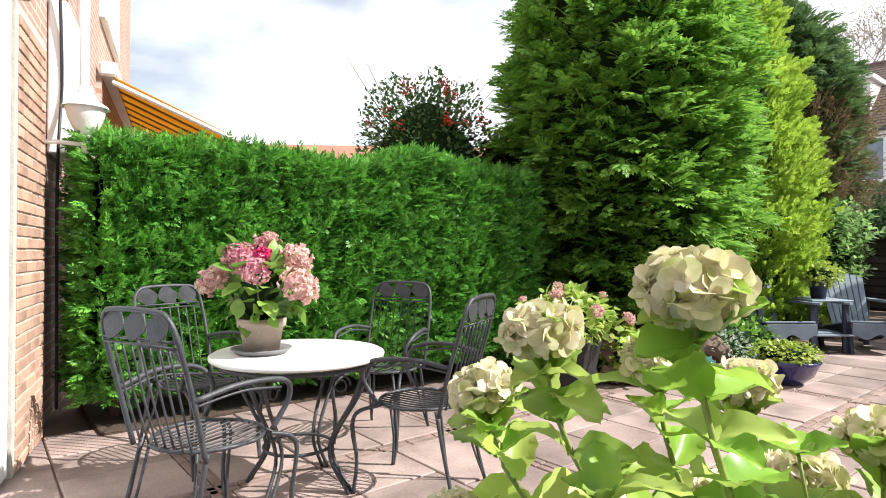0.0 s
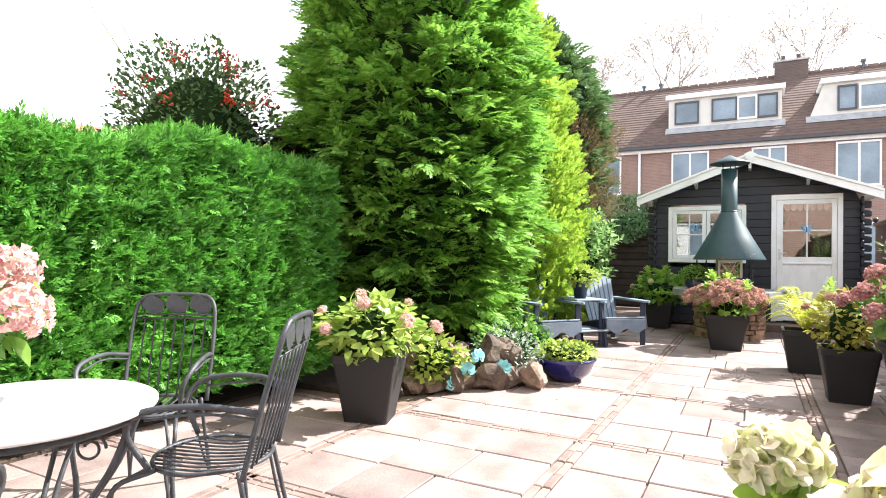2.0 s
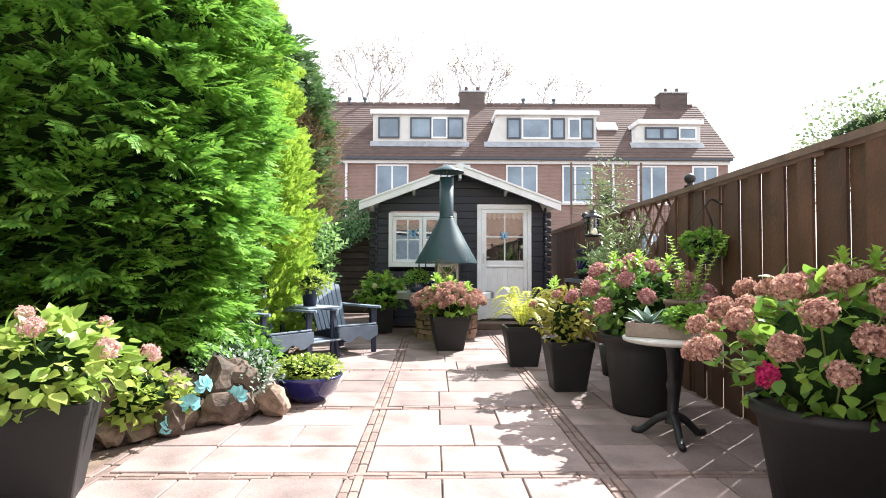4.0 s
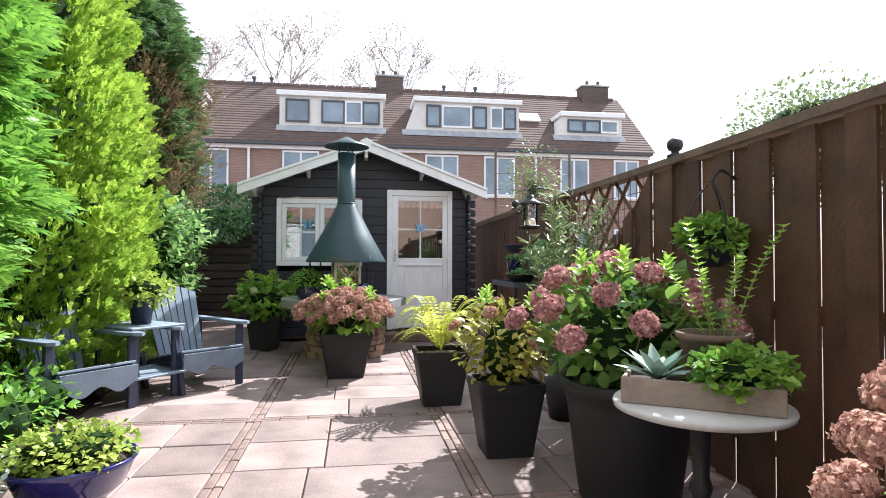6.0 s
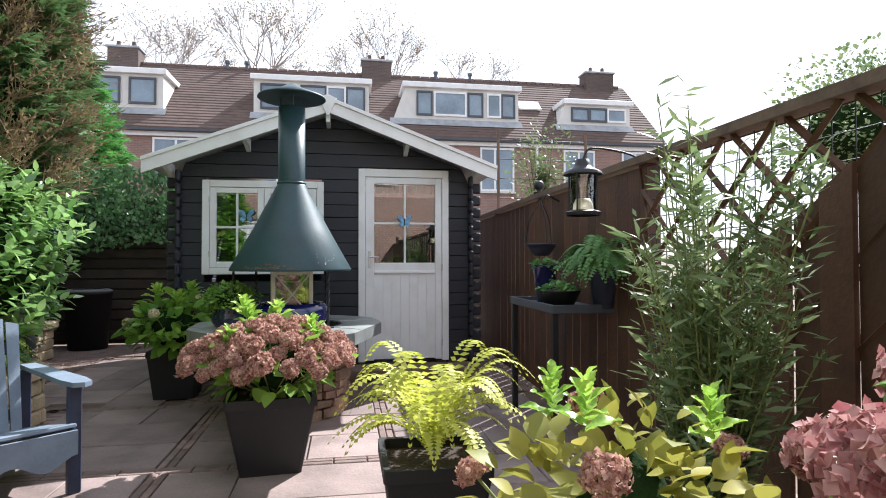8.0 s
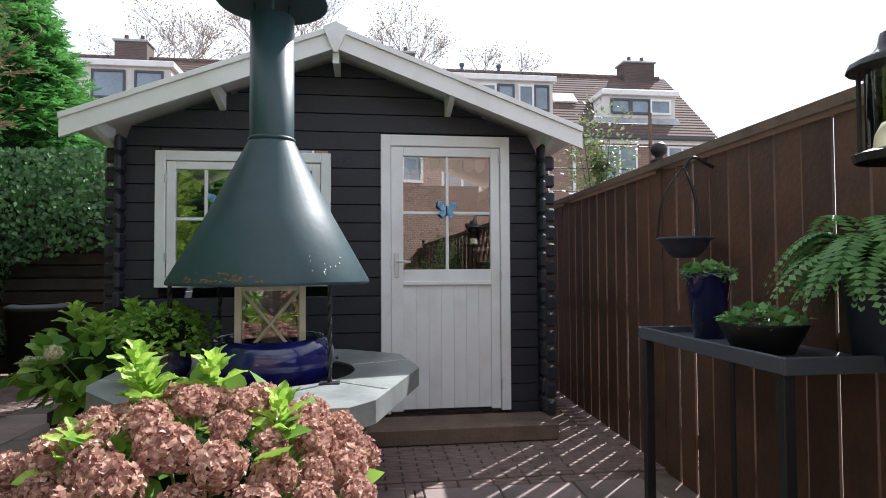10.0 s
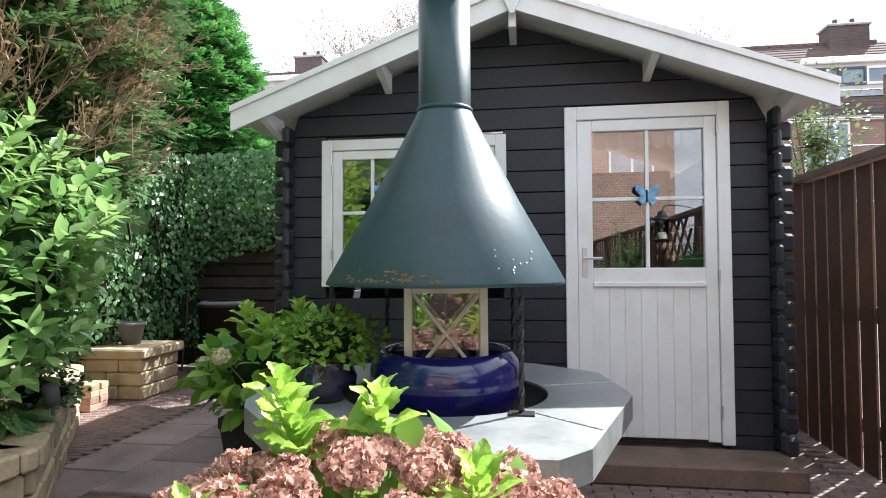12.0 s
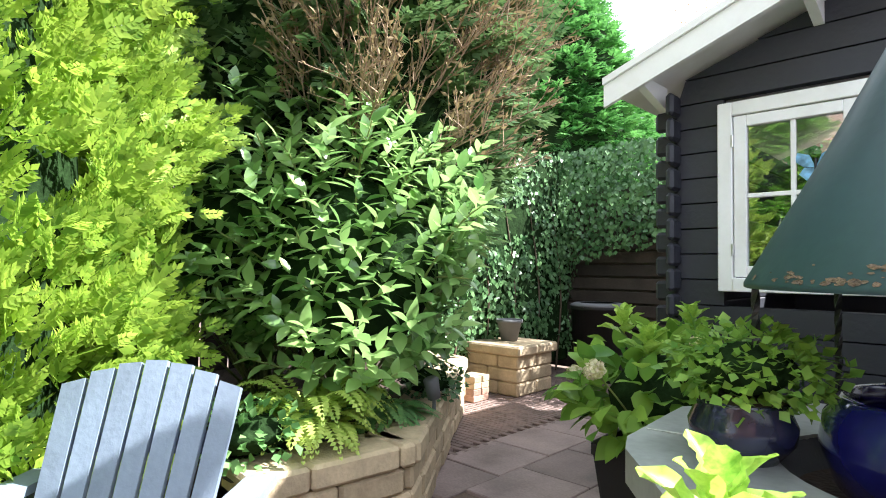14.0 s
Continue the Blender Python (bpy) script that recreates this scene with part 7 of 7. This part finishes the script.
for k in range(4):
    a = radians(35 + 90 * k)
    for o in (-0.09, 0.09):
        c, s = math.cos(a + o), math.sin(a + o)
        part("leg", tube(bend([(0.36 * c, 0.36 * s, TZ - 0.04), (0.3 * c, 0.3 * s, 0.45), (0.17 * c, 0.17 * s, 0.2), (0.27 * math.cos(a + o * 0.6), 0.27 * math.sin(a + o * 0.6), 0.0)], 7), 0.009, 7), M_iron, it, smooth=True)
    sc = [(0.22 + 0.05 * math.cos(t) * (1 - t / 14), 0, 0.5 + 0.05 * math.sin(t) * (1 - t / 14)) for t in np.linspace(0, 9, 26)]
    part("scroll", moved(tube(sc, 0.005, 5), Matrix.Rotation(a, 4, "Z")), M_iron, it, smooth=True)
fp = thing("flower_pot", TX - 0.06, TY - 0.16, TZ, 0, "pale terracotta pot and grey saucer on the white table", "pot")
part("saucer", lathe([(0.0, 0.0), (0.11, 0.0), (0.14, 0.025), (0.135, 0.028), (0.1, 0.01), (0, 0.01)], 32), M_greyplastic, fp, "grey saucer", True)
part("pot", lathe([(0.0, 0.01), (0.08, 0.01), (0.098, 0.125), (0.11, 0.127), (0.113, 0.165), (0.1, 0.165), (0.095, 0.14)], 36), M_terra, fp, smooth=True)
part("soil", lathe([(0.097, 0.14), (0, 0.145)], 20), M_soil, fp, "dark potting soil")
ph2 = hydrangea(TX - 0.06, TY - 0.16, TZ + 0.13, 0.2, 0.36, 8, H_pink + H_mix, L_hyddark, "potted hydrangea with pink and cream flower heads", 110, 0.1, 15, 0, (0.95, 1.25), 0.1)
part("flower_head", H_mix[0], None, ph2, at=pose(-0.02, 0.05, 0.41) @ Matrix.Scale(0.5, 4))
part("flower_head", H_mag[0], None, ph2, "magenta pink flower head", at=pose(0.07, -0.03, 0.33, 40, 0, 0) @ Matrix.Scale(0.8, 4))


def iron_chair():
    """A wrought iron armchair that faces +y."""
    ob = thing("iron_chair", 0, 0, 0, 0, "grey wrought iron garden armchair with cut leaf backrest", "chair", "iron chairs round the table")
    seat_pts = [(0.21 * math.cos(a) * (1.0 if math.sin(a) > 0 else 0.95), 0.2 * math.sin(a), 0.42) for a in np.linspace(0, 2 * math.pi, 29)]
    part("seat_ring", tube(seat_pts, 0.008, 6), M_iron, ob, smooth=True)
    for k in range(11):
        x = -0.175 + k * 0.035
        w = 0.2 * math.sqrt(max(0.03, 1 - (x / 0.21) ** 2))
        part("seat_rod", tube(bend([(x, -w, 0.42), (x, 0, 0.408), (x, w, 0.42)], 4), 0.0045, 5), M_iron, ob, smooth=True)
    fr = [(-0.2, -0.17, 0.4), (-0.205, -0.22, 0.6), (-0.2, -0.28, 0.82), (-0.17, -0.3, 0.9), (-0.1, -0.305, 0.92), (0.1, -0.305, 0.92), (0.17, -0.3, 0.9), (0.2, -0.28, 0.82), (0.205, -0.22, 0.6), (0.2, -0.17, 0.4)]
    part("back_frame", tube(bend(fr, 5), 0.01, 7), M_iron, ob, smooth=True)
    for zz, yy in ((0.82, -0.285), (0.8, -0.28)):
        part("back_bar", tube([(-0.2, yy, zz), (0.2, yy, zz)], 0.005, 5), M_iron, ob, smooth=True)
    for k in range(7):
        x = -0.15 + k * 0.05
        part("back_rod", tube(bend([(x, -0.28, 0.8), (x, -0.235, 0.62), (x * 0.95, -0.18, 0.42)], 4), 0.0045, 5), M_iron, ob, smooth=True)
    for k in range(3):
        c = -0.12 + 0.12 * k
        V = [(c + 0.058 * math.cos(t), -0.3, 0.868 + 0.045 * math.sin(t) * (1.1 + 0.3 * math.sin(2 * t))) for t in np.linspace(0, 2 * math.pi, 13)[:-1]]
        g = (V + [(x, y + 0.004, z) for x, y, z in V], [tuple(range(12)), tuple(range(23, 11, -1))] + [(i, (i + 1) % 12, 12 + (i + 1) % 12, 12 + i) for i in range(12)])
        part("leaf_panel", g, M_iron, ob, "cut sheet iron leaf")
    for s in (-1, 1):
        part("arm", tube(bend([(s * 0.205, -0.225, 0.62), (s * 0.24, -0.05, 0.65), (s * 0.25, 0.14, 0.63), (s * 0.22, 0.2, 0.55), (s * 0.19, 0.14, 0.43)], 6), 0.011, 7), M_iron, ob, smooth=True)
        part("arm_rod", tube(bend([(s * 0.205, -0.225, 0.6), (s * 0.24, -0.05, 0.625), (s * 0.245, 0.13, 0.605)], 6), 0.005, 5), M_iron, ob, smooth=True)
        part("front_leg", tube(bend([(s * 0.17, 0.13, 0.42), (s * 0.21, 0.25, 0.36), (s * 0.2, 0.24, 0.15), (s * 0.2, 0.26, 0.0)], 6), 0.009, 7), M_iron, ob, smooth=True)
        part("front_leg", tube(bend([(s * 0.13, 0.16, 0.42), (s * 0.19, 0.27, 0.34), (s * 0.185, 0.25, 0.15), (s * 0.19, 0.26, 0.0)], 6), 0.007, 7), M_iron, ob, smooth=True)
        part("rear_leg", tube(bend([(s * 0.18, -0.15, 0.42), (s * 0.19, -0.2, 0.2), (s * 0.2, -0.25, 0.0)], 5), 0.009, 7), M_iron, ob, smooth=True)
        part("rear_leg", tube(bend([(s * 0.13, -0.15, 0.42), (s * 0.16, -0.19, 0.2), (s * 0.2, -0.25, 0.0)], 5), 0.006, 7), M_iron, ob, smooth=True)
    return ob


ch = iron_chair()
CH = [(-7.22, -10.3, 22), (-7.15, -9.33, 118), (-7.93, -9.04, 212), (-8.2, -10.05, -72)]
ch.matrix_basis = pose(CH[0][0], CH[0][1], 0, 0, 0, CH[0][2])
for x, y, a in CH[1:]:
    copy_thing(ch, pose(x, y, 0, 0, 0, a))

# ---- bricks of the house corner ----
brick_full = mesh("brick", block(0.005, 0.205, -0.05, 0.0, 0.004, 0.0575, 0.004), M_brick)
brick_half = mesh("brick", block(0.005, 0.1, -0.05, 0.0, 0.004, 0.0575, 0.004), M_brick)
for c in range(37):
    x = 0.005 + (0.105 if c % 2 else 0.0)
    if c % 2:
        part("brick", brick_half, None, house, at=pose(0.005, 0, c * 0.0625))
    while x < 0.69:
        full = x + 0.205 < 0.7
        if full or x + 0.1 < 0.7:
            part("brick", brick_full if full else brick_half, None, house, at=pose(x, 0.0 + random.uniform(-0.002, 0.002), c * 0.0625))
        x += 0.21 if full else 0.105

# ---- slabs and pavers of the terrace ----
r7 = random.Random(7)
XS = (-9.2, -7.72, -6.37, -5.05, -3.7)
YS = (-12.3, -10.1, -8.65, -7.18, -5.75, -4.15, -2.6, -1.05)
STRIP = 0.1


def slab_mesh(w, d):
    return mesh("slab", block(0.004, w - 0.004, 0.004, d - 0.004, -0.045, 0.0, 0.005), M_slab)


CACHE = {}
count = 0
for i in range(len(XS) - 1):
    for j in range(len(YS) - 1):
        x0, x1, y0, y1 = XS[i] + STRIP / 2, XS[i + 1] - STRIP / 2, YS[j] + STRIP / 2, YS[j + 1] - STRIP / 2
        if i == 0 and y0 > -7.3:
            continue
        rows = max(2, round((y1 - y0) / 0.47))
        for r_ in range(rows):
            ya, yb = y0 + (y1 - y0) * r_ / rows, y0 + (y1 - y0) * (r_ + 1) / rows
            cut = [x0, x0 + (x1 - x0) * r7.choice((0.33, 0.4, 0.5)), x1] if r7.random() < 0.45 else [x0, x0 + (x1 - x0) * 0.33, x0 + (x1 - x0) * r7.choice((0.62, 0.67)), x1]
            for a, b in zip(cut, cut[1:]):
                if y1 > -2.0 and i < 2 and r7.random() < 0.25:
                    continue
                key = (round(b - a, 2), round(yb - ya, 2))
                if key not in CACHE:
                    CACHE[key] = slab_mesh(b - a, yb - ya)
                part("slab", CACHE[key], None, terrace, at=pose(a, ya, r7.uniform(-0.003, 0.003), r7.uniform(-0.25, 0.25), r7.uniform(-0.25, 0.25), r7.uniform(-0.25, 0.25)))
                count += 1

paver = mesh("paver", block(0.003, 0.197, 0.003, 0.047, -0.045, 0.0, 0.005), M_strip)
near, rest = [], []


def lay(x, y, turned):
    (near if x > -7.9 and y > -8.4 and len(near) < 300 else rest).append((x, y, turned))


for x in XS[1:4]:
    y = -12.0
    while y < -1.1:
        for o in (-0.05, 0.0):
            lay(x + o + 0.05, y, True)
        y += 0.2
for y in YS[1:]:
    x = XS[0]
    while x < XS[-1] - 0.2:
        if not (x < -7.9 and y > -7.0):
            for o in (-0.05, 0.0):
                lay(x, y + o, False)
        x += 0.2
for i in range(3):
    for j in range(5):
        key = (0.46, 0.5)
        if key not in CACHE:
            CACHE[key] = slab_mesh(0.46, 0.5)
        part("slab", CACHE[key], None, terrace, at=pose(-8.25 + 0.46 * i, -1.0 + 0.5 * j + (0.2 if i % 2 else 0), r7.uniform(-0.003, 0.003), r7.uniform(-0.3, 0.3), r7.uniform(-0.3, 0.3), 0))
y = -0.98
while y < 2.9:
    x = -9.7
    k = 0
    while x < -3.4:
        if not (-7.1 < x < -3.9 and y > -0.05) and not (-8.46 < x < -6.85 and -1.1 < y < 1.75):
            rest.append((x + (0.1 if round(y / 0.05) % 2 else 0), y, False))
        x += 0.2
    y += 0.05
y = -2.6
while y < -1.0:
    x = -9.4
    while x < -7.75:
        rest.append((x + (0.1 if round(y / 0.05) % 2 else 0), y, False))
        x += 0.2
    y += 0.05
for x, y, turned in near:
    part("paver", paver, None, terrace, at=pose(x, y, r7.uniform(-0.005, 0.001), r7.uniform(-1, 1), r7.uniform(-1, 1), 90 if turned else 0))
V0 = np.array([v.co[:] for v in paver.vertices])
F0 = [tuple(p.vertices) for p in paver.polygons]
VV, FF = [], []
for x, y, turned in rest:
    p = V0[:, [1, 0, 2]] * np.array([-1, 1, 1]) if turned else V0
    o = len(VV)
    VV += [(a + x, b + y, c + dz) for (a, b, c) in p for dz in (0.0,)]
    FF += [tuple(i + o for i in f) for f in F0]
tagged(part("paver_field", (VV, FF), M_strip, terrace, "worn pinkish-brown clinker pavers"), kind="stuff")
